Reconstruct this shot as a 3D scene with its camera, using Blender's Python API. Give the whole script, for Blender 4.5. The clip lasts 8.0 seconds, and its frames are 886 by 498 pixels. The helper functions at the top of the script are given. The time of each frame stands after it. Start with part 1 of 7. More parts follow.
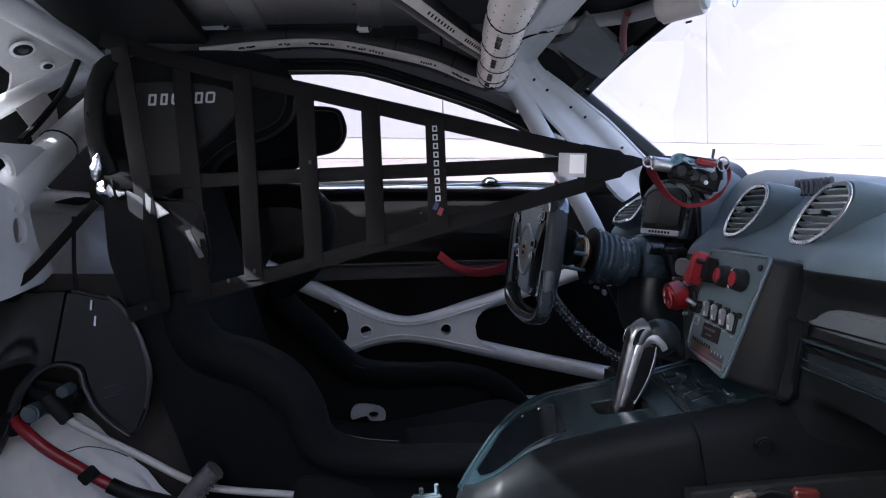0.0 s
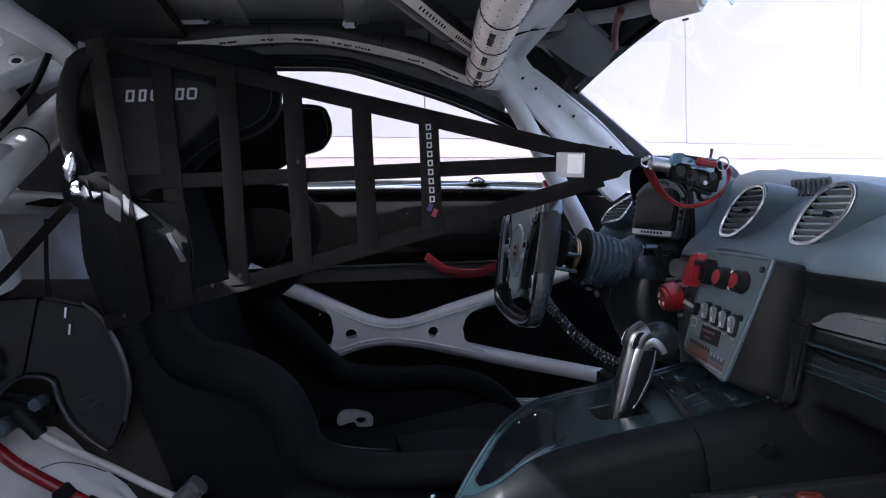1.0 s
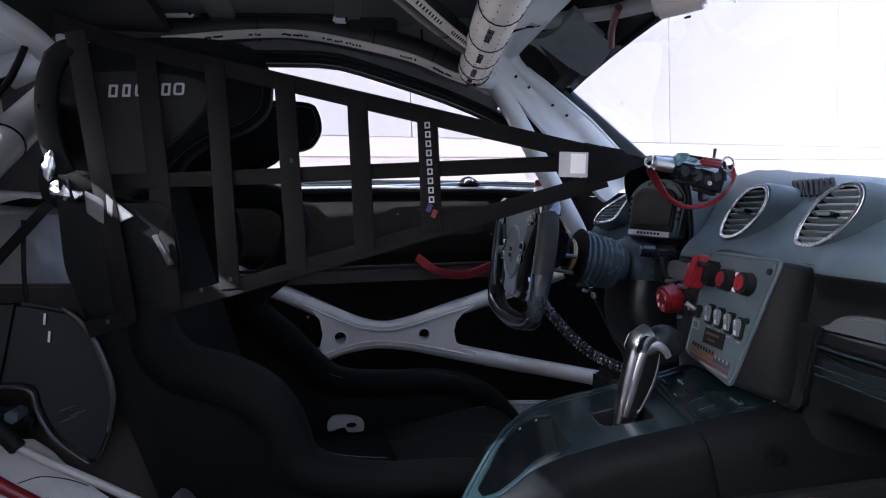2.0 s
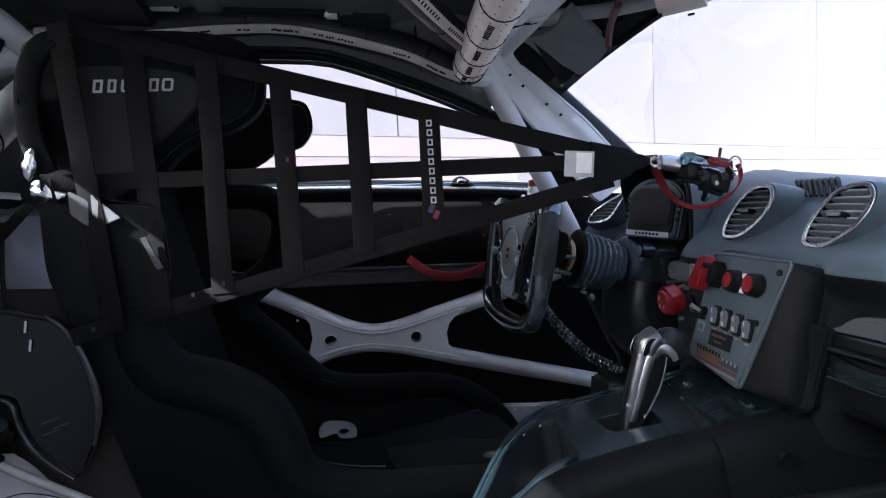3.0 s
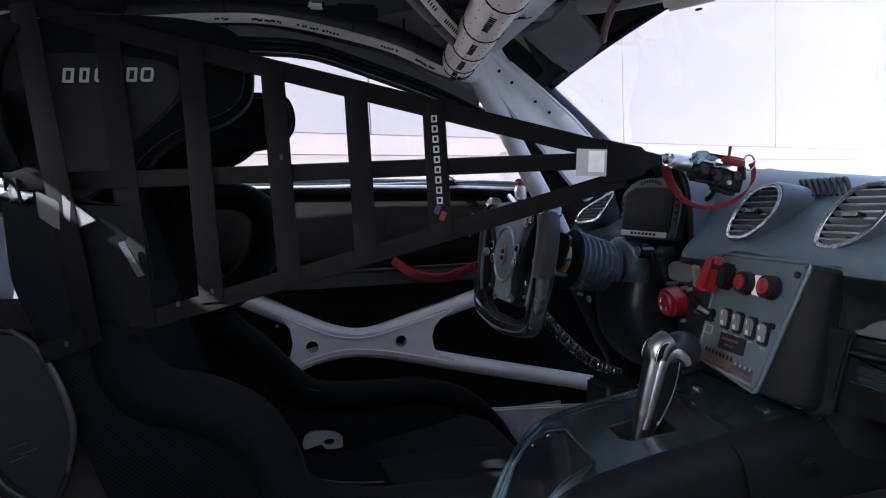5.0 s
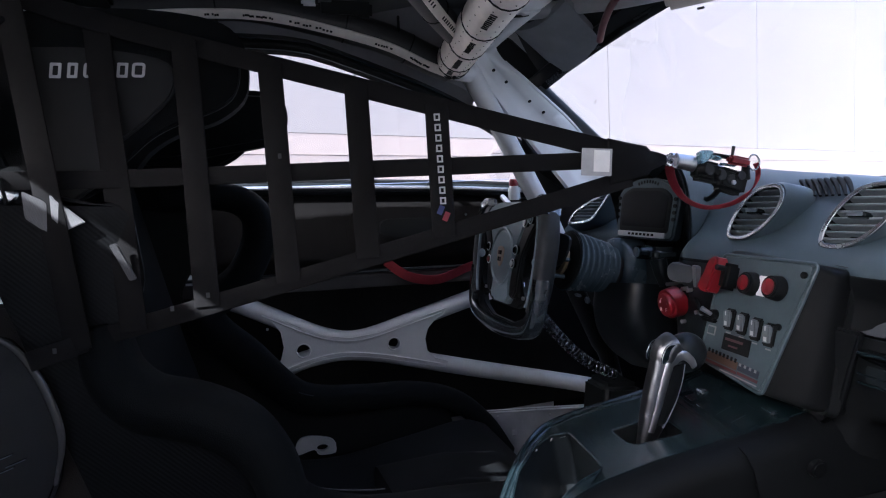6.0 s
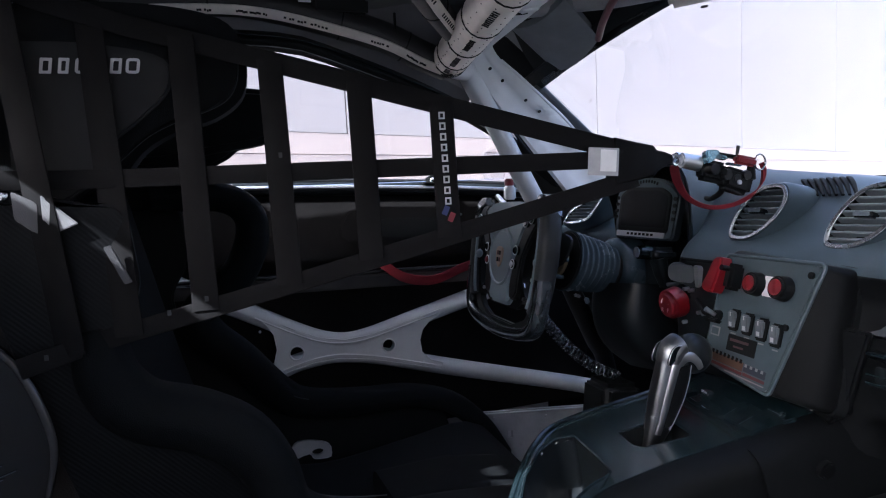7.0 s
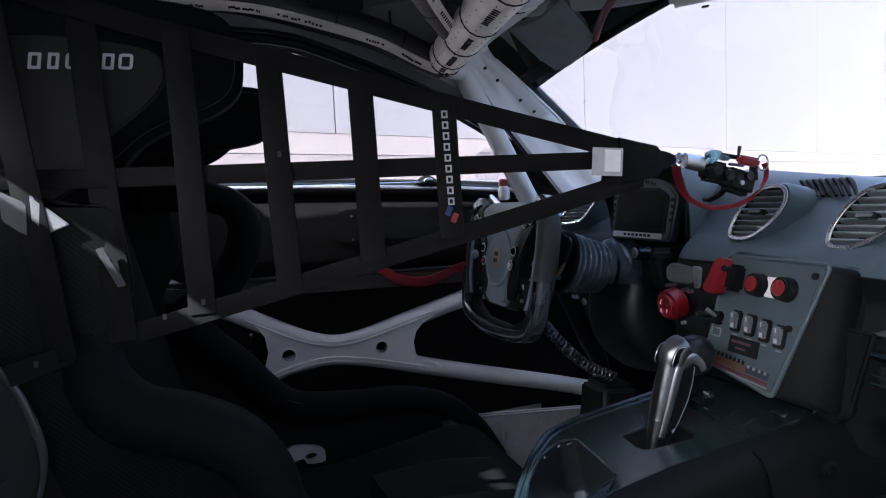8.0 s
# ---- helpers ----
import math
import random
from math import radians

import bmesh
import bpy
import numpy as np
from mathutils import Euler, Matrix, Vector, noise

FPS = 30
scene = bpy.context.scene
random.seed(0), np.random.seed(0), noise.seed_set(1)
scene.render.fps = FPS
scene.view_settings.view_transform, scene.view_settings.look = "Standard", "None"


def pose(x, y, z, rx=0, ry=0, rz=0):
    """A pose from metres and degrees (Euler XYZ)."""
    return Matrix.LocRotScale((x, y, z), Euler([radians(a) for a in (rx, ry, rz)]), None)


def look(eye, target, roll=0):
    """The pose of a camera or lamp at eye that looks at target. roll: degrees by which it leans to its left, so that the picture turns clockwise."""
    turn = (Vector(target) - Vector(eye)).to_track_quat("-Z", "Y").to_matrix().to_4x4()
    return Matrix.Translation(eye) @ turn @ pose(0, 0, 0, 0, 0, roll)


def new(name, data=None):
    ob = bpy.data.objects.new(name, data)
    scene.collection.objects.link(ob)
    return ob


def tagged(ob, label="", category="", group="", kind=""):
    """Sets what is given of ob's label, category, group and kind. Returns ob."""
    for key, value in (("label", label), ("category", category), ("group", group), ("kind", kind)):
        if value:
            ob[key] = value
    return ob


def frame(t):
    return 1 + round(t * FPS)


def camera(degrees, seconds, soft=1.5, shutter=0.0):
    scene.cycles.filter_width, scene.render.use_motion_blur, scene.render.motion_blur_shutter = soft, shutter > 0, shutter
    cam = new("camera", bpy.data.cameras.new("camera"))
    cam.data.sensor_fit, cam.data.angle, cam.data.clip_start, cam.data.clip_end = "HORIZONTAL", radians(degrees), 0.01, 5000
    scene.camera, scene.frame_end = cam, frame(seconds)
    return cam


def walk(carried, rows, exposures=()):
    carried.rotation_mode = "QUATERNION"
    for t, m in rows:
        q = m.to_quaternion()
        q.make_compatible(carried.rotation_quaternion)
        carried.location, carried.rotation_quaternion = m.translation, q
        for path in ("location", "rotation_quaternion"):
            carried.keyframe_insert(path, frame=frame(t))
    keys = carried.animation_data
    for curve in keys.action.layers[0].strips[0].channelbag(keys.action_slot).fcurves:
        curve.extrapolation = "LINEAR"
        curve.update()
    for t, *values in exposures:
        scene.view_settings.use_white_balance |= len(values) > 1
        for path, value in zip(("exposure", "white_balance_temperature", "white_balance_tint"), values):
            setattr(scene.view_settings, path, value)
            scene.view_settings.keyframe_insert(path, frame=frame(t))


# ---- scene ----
cam = camera(75.3, 8.0, 1.15)
PATH = [
    (0.0, (-0.0359, -0.7511, 0.8839), (0.0959, 0.7401, 0.7888), -2.28),
    (0.5, (-0.0461, -0.7368, 0.8857), (0.1163, 0.7512, 0.7884), -2.35),
    (1.0, (-0.0556, -0.7219, 0.8874), (0.1321, 0.763, 0.7886), -2.42),
    (1.5, (-0.0652, -0.7078, 0.8891), (0.1463, 0.7738, 0.7882), -2.4),
    (3.0, (-0.0994, -0.6647, 0.8921), (0.1832, 0.8048, 0.7885), -2.53),
    (3.5, (-0.109, -0.6505, 0.8938), (0.1966, 0.8142, 0.7881), -2.61),
    (4.0, (-0.12, -0.6376, 0.8949), (0.2075, 0.8223, 0.7886), -2.69),
    (4.5, (-0.1317, -0.6239, 0.8966), (0.2194, 0.8303, 0.7867), -2.67),
    (6.0, (-0.1612, -0.589, 0.8978), (0.2544, 0.848, 0.7868), -2.71),
    (6.5, (-0.1705, -0.5783, 0.8996), (0.2643, 0.8528, 0.7857), -2.79),
    (7.0, (-0.1791, -0.5684, 0.9001), (0.2724, 0.8575, 0.7855), -2.77),
    (7.5, (-0.189, -0.557, 0.9005), (0.2815, 0.8627, 0.7861), -2.76),
    (8.0, (-0.1945, -0.5502, 0.901), (0.2934, 0.8636, 0.786), -2.74),
]
walk(cam, [(t, look(eye, target, roll)) for t, eye, target, roll in PATH], [(0.0, 3.42, 5680, 11), (8.0, 3.09, 5680, 11)])

# ---- light ----
world = bpy.data.worlds.new("sky")
scene.world = world
world.use_nodes = True
wn = world.node_tree
sky = wn.nodes.new("ShaderNodeTexSky")
sky.sky_type = "NISHITA"
sky.sun_disc = False
sky.air_density, sky.dust_density, sky.ozone_density = 0.55, 5.5, 0.7      # hazy, pale sky
SUN_ELEV, SUN_AZ = 38.0, 250.0       # azimuth in degrees from +y towards +x
sky.sun_elevation, sky.sun_rotation = radians(SUN_ELEV), radians(SUN_AZ)
wn.links.new(sky.outputs[0], wn.nodes["Background"].inputs[0])
wn.nodes["Background"].inputs[1].default_value = 0.15
sun = new("sun", bpy.data.lights.new("sun", "SUN"))
sun.data.energy, sun.data.angle, sun.data.color = 3.0, radians(0.5), (1.0, 0.97, 0.93)
SUN_DIR = Vector((math.sin(radians(SUN_AZ)) * math.cos(radians(SUN_ELEV)), math.cos(radians(SUN_AZ)) * math.cos(radians(SUN_ELEV)), math.sin(radians(SUN_ELEV))))
sun.matrix_world = look(SUN_DIR * 20, (0, 0, 0))


# ---- materials ----
def material(name, color, rough=0.5, metal=0.0, spot=0.0, spot_scale=20.0, grain=0.0, grain_scale=400.0, coat=0.0, sheen=0.0, rough_var=0.0, color2=None, spec=0.5):
    """A principled surface with a broad stain and a fine grain."""
    m = bpy.data.materials.new(name)
    m.use_nodes = True
    n, l = m.node_tree.nodes, m.node_tree.links
    b = n["Principled BSDF"]
    b.inputs["Base Color"].default_value = (*color, 1)
    b.inputs["Roughness"].default_value, b.inputs["Metallic"].default_value = rough, metal
    b.inputs["Coat Weight"].default_value, b.inputs["Sheen Weight"].default_value = coat, sheen
    b.inputs["Specular IOR Level"].default_value = spec
    b.inputs["Coat Roughness"].default_value = 0.12
    co = n.new("ShaderNodeTexCoord")
    if spot or rough_var:
        t = n.new("ShaderNodeTexNoise")
        t.inputs["Scale"].default_value, t.inputs["Detail"].default_value, t.inputs["Roughness"].default_value = spot_scale, 6, 0.65
        l.new(co.outputs["Object"], t.inputs["Vector"])
        if spot:
            r = n.new("ShaderNodeValToRGB")
            c2 = color2 or tuple(c * (1 - spot) for c in color)
            r.color_ramp.elements[0].color, r.color_ramp.elements[1].color = (*c2, 1), (*color, 1)
            r.color_ramp.elements[0].position, r.color_ramp.elements[1].position = 0.32, 0.66
            l.new(t.outputs["Fac"], r.inputs["Fac"])
            l.new(r.outputs["Color"], b.inputs["Base Color"])
        if rough_var:
            mr = n.new("ShaderNodeMapRange")
            mr.inputs["To Min"].default_value, mr.inputs["To Max"].default_value = max(0.03, rough - rough_var), min(1, rough + rough_var)
            l.new(t.outputs["Fac"], mr.inputs["Value"])
            l.new(mr.outputs["Result"], b.inputs["Roughness"])
    if grain:
        g = n.new("ShaderNodeTexNoise")
        g.inputs["Scale"].default_value, g.inputs["Detail"].default_value = grain_scale, 3
        l.new(co.outputs["Object"], g.inputs["Vector"])
        bp = n.new("ShaderNodeBump")
        bp.inputs["Strength"].default_value, bp.inputs["Distance"].default_value = grain, 0.001
        l.new(g.outputs["Fac"], bp.inputs["Height"])
        l.new(bp.outputs["Normal"], b.inputs["Normal"])
    return m


def leather(name, color, rough, scale=900.0, strength=0.35, spec=0.5):
    """Moulded plastic or leather with a pebble grain."""
    m = material(name, color, rough, spot=0.25, spot_scale=9, rough_var=0.08, spec=spec)
    n, l = m.node_tree.nodes, m.node_tree.links
    v, bp, co = n.new("ShaderNodeTexVoronoi"), n.new("ShaderNodeBump"), n.new("ShaderNodeTexCoord")
    v.inputs["Scale"].default_value = scale
    l.new(co.outputs["Object"], v.inputs["Vector"])
    bp.inputs["Strength"].default_value, bp.inputs["Distance"].default_value = strength, 0.0006
    l.new(v.outputs["Distance"], bp.inputs["Height"])
    l.new(bp.outputs["Normal"], n["Principled BSDF"].inputs["Normal"])
    return m


def woven(name, dark, light, scale, rough=0.6, coat=0.0, spec=0.5):
    """Two crossed sets of threads: webbing, or carbon cloth under lacquer."""
    m = material(name, light, rough, coat=coat, spec=spec)
    n, l = m.node_tree.nodes, m.node_tree.links
    co, mp = n.new("ShaderNodeTexCoord"), n.new("ShaderNodeMapping")
    mp.inputs["Rotation"].default_value = (0, radians(45), 0)
    l.new(co.outputs["Object"], mp.inputs["Vector"])
    ck = n.new("ShaderNodeTexWave")
    ck.wave_type, ck.bands_direction = "BANDS", "X"
    ck.inputs["Scale"].default_value, ck.inputs["Distortion"].default_value = scale, 0.4
    l.new(mp.outputs["Vector"], ck.inputs["Vector"])
    ns = n.new("ShaderNodeTexNoise")
    ns.inputs["Scale"].default_value = 14
    l.new(co.outputs["Object"], ns.inputs["Vector"])
    mx = n.new("ShaderNodeMath")
    mx.operation = "MULTIPLY"
    l.new(ck.outputs["Fac"], mx.inputs[0])
    l.new(ns.outputs["Fac"], mx.inputs[1])
    r = n.new("ShaderNodeValToRGB")
    r.color_ramp.elements[0].color, r.color_ramp.elements[1].color = (*dark, 1), (*light, 1)
    r.color_ramp.elements[1].position = 0.6
    l.new(mx.outputs[0], r.inputs["Fac"])
    l.new(r.outputs["Color"], n["Principled BSDF"].inputs["Base Color"])
    bp = n.new("ShaderNodeBump")
    bp.inputs["Strength"].default_value, bp.inputs["Distance"].default_value = 0.3, 0.0005
    l.new(ck.outputs["Fac"], bp.inputs["Height"])
    l.new(bp.outputs["Normal"], n["Principled BSDF"].inputs["Normal"])
    return m


M_CAGE = material("cage paint", (0.60, 0.618, 0.64), 0.38, spot=0.12, spot_scale=7, grain=0.12, grain_scale=260, rough_var=0.1)
M_BODY = material("body shell paint", (0.76, 0.765, 0.78), 0.42, spot=0.2, spot_scale=5, grain=0.15, grain_scale=120, rough_var=0.1)
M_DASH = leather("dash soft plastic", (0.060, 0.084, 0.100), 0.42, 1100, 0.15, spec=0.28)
# darker copy of the dash plastic, paints the shade on the lower dash
M_DASH_SHADE = leather("shaded dash plastic", (0.0056, 0.0063, 0.0070), 0.48, 1100, 0.12, spec=0.07)
M_TRIM = leather("black moulded trim", (0.0085, 0.0110, 0.0128), 0.34, 1000, 0.15, spec=0.24)
M_GLOSS = material("satin console plastic", (0.0068, 0.0125, 0.0150), 0.19, spec=0.40, spot=0.3, spot_scale=12, rough_var=0.1, grain=0.05)
M_BLACK = material("matt black plastic", (0.0046, 0.0056, 0.0062), 0.6, spec=0.18, spot=0.3, spot_scale=30, grain=0.2)
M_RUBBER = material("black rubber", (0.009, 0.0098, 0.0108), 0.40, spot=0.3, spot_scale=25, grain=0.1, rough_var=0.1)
M_SUEDE = material("black seat suede", (0.0028, 0.0036, 0.0044), 0.80, spot=0.35, spot_scale=18, grain=0.5, grain_scale=700, spec=0.10, sheen=0.006)
M_CARPET = material("black carpet", (0.004, 0.004, 0.0045), 0.95, spec=0.05, spot=0.4, spot_scale=16, grain=0.8, grain_scale=900)
M_DOOR = material("dull black door lining", (0.0125, 0.0116, 0.0116), 0.85, spot=0.4, spot_scale=9, grain=0.3, spec=0.08)
M_CARBON = woven("carbon cloth", (0.0020, 0.0022, 0.0025), (0.0056, 0.0060, 0.0066), 70, 0.42, coat=0.05, spec=0.12)
M_WEB = woven("black webbing", (0.0046, 0.0045, 0.0048), (0.0120, 0.0116, 0.0120), 480, 0.8, spec=0.07)
M_STITCH = material("grey stitching", (0.042, 0.044, 0.047), 0.8)
M_CHROME = material("brushed chrome", (0.72, 0.73, 0.75), 0.2, 1.0, rough_var=0.08, spot_scale=40)
M_SATIN = material("satin aluminium", (0.62, 0.63, 0.65), 0.34, 1.0, rough_var=0.1, spot_scale=25, grain=0.06)
M_STEEL = material("bare sheet steel", (0.50, 0.51, 0.53), 0.40, 0.35, spot=0.25, spot_scale=14, rough_var=0.14, grain=0.1)
M_PANEL = material("grey switch plate", (0.060, 0.084, 0.096), 0.40, 0.2, spot=0.2, spot_scale=22, rough_var=0.1, grain=0.08)
M_RED = material("red plastic", (0.17, 0.006, 0.011), 0.35, spot=0.2, spot_scale=30)
M_REDWEB = woven("red webbing", (0.12, 0.004, 0.010), (0.26, 0.007, 0.020), 420, 0.7)
M_BLUE = material("blue anodised metal", (0.22, 0.36, 0.43), 0.25, 0.8, rough_var=0.1, spot_scale=40)
M_WHITE = material("white print", (0.75, 0.75, 0.75), 0.6)
M_LOGO = material("silver print", (0.42, 0.42, 0.43), 0.5)
M_ORANGE = material("orange print", (0.065, 0.036, 0.022), 0.5)
M_PRINTRED = material("red print", (0.070, 0.012, 0.014), 0.5)
M_AMBER = material("brass bush", (0.45, 0.33, 0.20), 0.4, 0.6)
M_SCREEN = material("dark display glass", (0.005, 0.006, 0.007), 0.25, spec=0.12)
M_LIP = material("pale seal lip", (0.16, 0.165, 0.17), 0.3)
M_TAG = material("glossy white film", (0.82, 0.81, 0.80), 0.12, spot=0.1, spot_scale=60, coat=0.5)
M_GAITER = material("rubber gaiter", (0.068, 0.098, 0.116), 0.26, spot=0.3, spot_scale=20, rough_var=0.08)
M_FOIL = material("white foil padding", (0.88, 0.82, 0.76), 0.42, 0.08, spot=0.2, spot_scale=18, rough_var=0.12, grain=0.3, grain_scale=130)
M_RINGM = material("satin metal ring", (0.46, 0.48, 0.505), 0.26, 1.0, rough_var=0.1, spot_scale=30)
M_SLAT = material("dark vent slat", (0.155, 0.178, 0.198), 0.3, spot=0.2)
M_FOAM = material("black roof padding", (0.020, 0.020, 0.021), 0.55, spot=0.3, spot_scale=20, grain=0.3)
M_SMOKE = material("smoked polycarbonate", (0.0062, 0.0059, 0.0058), 0.11, spot=0.4, spot_scale=8, rough_var=0.1)
M_CLOTH = material("white insulation", (0.60, 0.60, 0.60), 0.7, spot=0.2, spot_scale=9, grain=0.6, grain_scale=40)
M_WALL = material("white wall cladding", (0.258, 0.236, 0.229), 0.6, spot=0.05, spot_scale=1.2, grain=0.1, grain_scale=60)
M_BEIGE = material("beige plinth", (0.34, 0.285, 0.260), 0.8, spot=0.12, spot_scale=1.5, grain=0.2, grain_scale=40)
M_GROUND = material("pale concrete", (0.47, 0.46, 0.44), 0.9, spot=0.25, spot_scale=0.7, grain=0.4, grain_scale=30)
M_BODYOUT = material("pale car paint", (0.62, 0.62, 0.63), 0.3, coat=0.6)


def glass(name, tint):
    m = bpy.data.materials.new(name)
    m.use_nodes = True
    b = m.node_tree.nodes["Principled BSDF"]
    b.inputs["Base Color"].default_value = (*tint, 1)
    b.inputs["Roughness"].default_value, b.inputs["Transmission Weight"].default_value, b.inputs["IOR"].default_value = 0.0, 1.0, 1.45
    b.inputs["Specular IOR Level"].default_value = 0.06
    return m


M_GLASS = glass("window glass", (0.97, 0.98, 0.98))


# ---- mesh helpers ----
def mesh_object(name, bm, mat, parent=None, label="", sharp=38):
    me = bpy.data.meshes.new(name)
    bmesh.ops.recalc_face_normals(bm, faces=bm.faces[:])
    bm.to_mesh(me)
    bm.free()
    me.polygons.foreach_set("use_smooth", [True] * len(me.polygons))
    me.set_sharp_from_angle(angle=radians(sharp))
    for one in (mat if isinstance(mat, (list, tuple)) else [mat]):
        me.materials.append(one)
    ob = new(name, me)
    ob.parent = parent
    if label:
        tagged(ob, label)
    return ob


def part(name, bm, mat, parent, label="", sharp=38):
    return mesh_object(name, bm, mat, parent, label, sharp)


def thing(name, label, category, group="", kind=""):
    return tagged(new(name), label, category, group, kind)


def join(*bms):
    """Several bmeshes as one."""
    out = bmesh.new()
    for b in bms:
        me = bpy.data.meshes.new("joining")
        b.to_mesh(me)
        b.free()
        out.from_mesh(me)
        bpy.data.meshes.remove(me)
    return out


def moved(bm, m):
    bmesh.ops.transform(bm, matrix=m, verts=bm.verts[:])
    return bm


def smooth_path(pts, n=6, closed=False):
    """Catmull-Rom through the points."""
    p = [Vector(q) for q in pts]
    out, k = [], len(p)
    for i in range(k if closed else k - 1):
        a = p[i - 1] if (closed or i) else p[0] * 2 - p[1]
        b, c = p[i], p[(i + 1) % k]
        d = p[(i + 2) % k] if (closed or i + 2 < k) else p[-1] * 2 - p[-2]
        for j in range(n):
            t = j / n
            out.append(0.5 * ((2 * b) + (c - a) * t + (2 * a - 5 * b + 4 * c - d) * t * t + (3 * b - a - 3 * c + d) * t ** 3))
    if not closed:
        out.append(p[-1])
    return out


def sweep(pts, profile, side=None, scale=None, closed=False, caps=True):
    """A closed 2D profile (u along the side vector, v along the other normal) along a line of points."""
    bm = bmesh.new()
    p = [Vector(q) for q in pts]
    rings, ref = [], None
    for i, q in enumerate(p):
        a = p[i - 1] if (closed or i) else p[0]
        b = p[(i + 1) % len(p)] if (closed or i + 1 < len(p)) else p[-1]
        t = (b - a).normalized()
        if side is not None:
            s = Vector(side[i] if isinstance(side, list) else side)
            u = (s - t * s.dot(t)).normalized()
        else:
            if ref is None:
                ref = Vector((0, 0, 1)) if abs(t.z) < 0.9 else Vector((1, 0, 0))
            u = (ref - t * ref.dot(t)).normalized()
            ref = u
        v = t.cross(u)
        k = scale[i] if isinstance(scale, list) else (scale or 1.0)
        ku, kv = k if isinstance(k, tuple) else (k, k)
        rings.append([bm.verts.new(q + u * x * ku + v * y * kv) for x, y in profile])
    n = len(profile)
    for i in range(len(rings) - (0 if closed else 1)):
        r0, r1 = rings[i], rings[(i + 1) % len(rings)]
        for j in range(n):
            bm.faces.new((r0[j], r0[(j + 1) % n], r1[(j + 1) % n], r1[j]))
    if caps and not closed:
        bm.faces.new(rings[0][::-1])
        bm.faces.new(rings[-1])
    return bm


def circle(r, n=16):
    return [(r * math.cos(2 * math.pi * i / n), r * math.sin(2 * math.pi * i / n)) for i in range(n)]


def rounded(w, h, r=0.3, n=4):
    """A rounded rectangle w x h; r is a share of the smaller half."""
    k, out = r * min(w, h) / 2, []
    for cx, cy, a0 in ((w / 2 - k, h / 2 - k, 0), (-w / 2 + k, h / 2 - k, 90), (-w / 2 + k, -h / 2 + k, 180), (w / 2 - k, -h / 2 + k, 270)):
        for i in range(n + 1):
            a = radians(a0 + 90 * i / n)
            out.append((cx + k * math.cos(a), cy + k * math.sin(a)))
    return out


def tube(pts, r, n=16, smooth=6, closed=False):
    if smooth:
        pts = smooth_path(pts, smooth, closed)
    return sweep(pts, circle(r, n), closed=closed)


def strap(pts, width, thick, side, smooth=5):
    if smooth:
        pts = smooth_path(pts, smooth)
    return sweep(pts, rounded(width, thick, 0.9, 2), side=side)


def rod(a, b, r, r2=None, n=16, bevel=0.0):
    """A turned bar from a to b with an optional second radius."""
    a, b = Vector(a), Vector(b)
    bm = bmesh.new()
    bmesh.ops.create_cone(bm, cap_ends=True, segments=n, radius1=r, radius2=r if r2 is None else r2, depth=(b - a).length)
    if bevel:
        edges = [e for e in bm.edges if len({round(v.co.z, 5) for v in e.verts}) == 1]
        bmesh.ops.bevel(bm, geom=edges, offset=bevel, segments=2, affect="EDGES")
    return moved(bm, Matrix.Translation((a + b) / 2) @ (b - a).to_track_quat("Z", "Y").to_matrix().to_4x4())


def box(center, size, bevel=0.004, turn=(0, 0, 0), seg=2):
    bm = bmesh.new()
    bmesh.ops.create_cube(bm, size=1)
    moved(bm, Matrix.Diagonal((*size, 1)))
    if bevel:
        bmesh.ops.bevel(bm, geom=bm.edges[:], offset=min(bevel, min(size) * 0.45), segments=seg, affect="EDGES")
    return moved(bm, pose(*center, *turn))


def ball(center, size, n=14):
    bm = bmesh.new()
    bmesh.ops.create_uvsphere(bm, u_segments=n, v_segments=max(6, n // 2 + 2), radius=1)
    return moved(bm, Matrix.Translation(center) @ Matrix.Diagonal((*size, 1)))


def plate(outline, holes, thick, m, bevel=0.0):
    """A sheet cut to an outline (2D), with holes, thick along the local z, placed by m."""
    bm = bmesh.new()
    loops = [outline] + list(holes)
    front, back, edges = [], [], []
    for lp in loops:
        f = [bm.verts.new((x, y, thick / 2)) for x, y in lp]
        b = [bm.verts.new((x, y, -thick / 2)) for x, y in lp]
        front.append(f), back.append(b)
        for i in range(len(f)):
            edges.append(bm.edges.new((f[i], f[(i + 1) % len(f)])))
    twin = {f: b for fl, bl in zip(front, back) for f, b in zip(fl, bl)}
    if holes:
        made = bmesh.ops.triangle_fill(bm, use_beauty=True, edges=edges)["geom"]
        faces = [g for g in made if isinstance(g, bmesh.types.BMFace)]
    else:
        faces = [bm.faces.new(front[0])]
    for f in faces:
        bm.faces.new([twin[v] for v in reversed(f.verts[:])])
    for f, b in zip(front, back):
        for i in range(len(f)):
            j = (i + 1) % len(f)
            bm.faces.new((f[i], b[i], b[j], f[j]))
    if bevel:
        rim = [e for e in bm.edges if len(e.link_faces) == 2 and abs(e.link_faces[0].normal.dot(e.link_faces[1].normal)) < 0.5 and abs(e.verts[0].co.z - e.verts[1].co.z) < 1e-6]
        bm.normal_update()
        rim = [e for e in bm.edges if len(e.link_faces) == 2 and abs(e.verts[0].co.z - e.verts[1].co.z) < 1e-6 and abs(e.link_faces[0].normal.dot(e.link_faces[1].normal)) < 0.5]
        bmesh.ops.bevel(bm, geom=rim, offset=bevel, segments=2, affect="EDGES")
    return moved(bm, m)


def flat_path(pts, n=5, closed=True):
    """A smoothed closed 2D outline."""
    return [(q.x, q.y) for q in smooth_path([(x, y, 0) for x, y in pts], n, closed)]


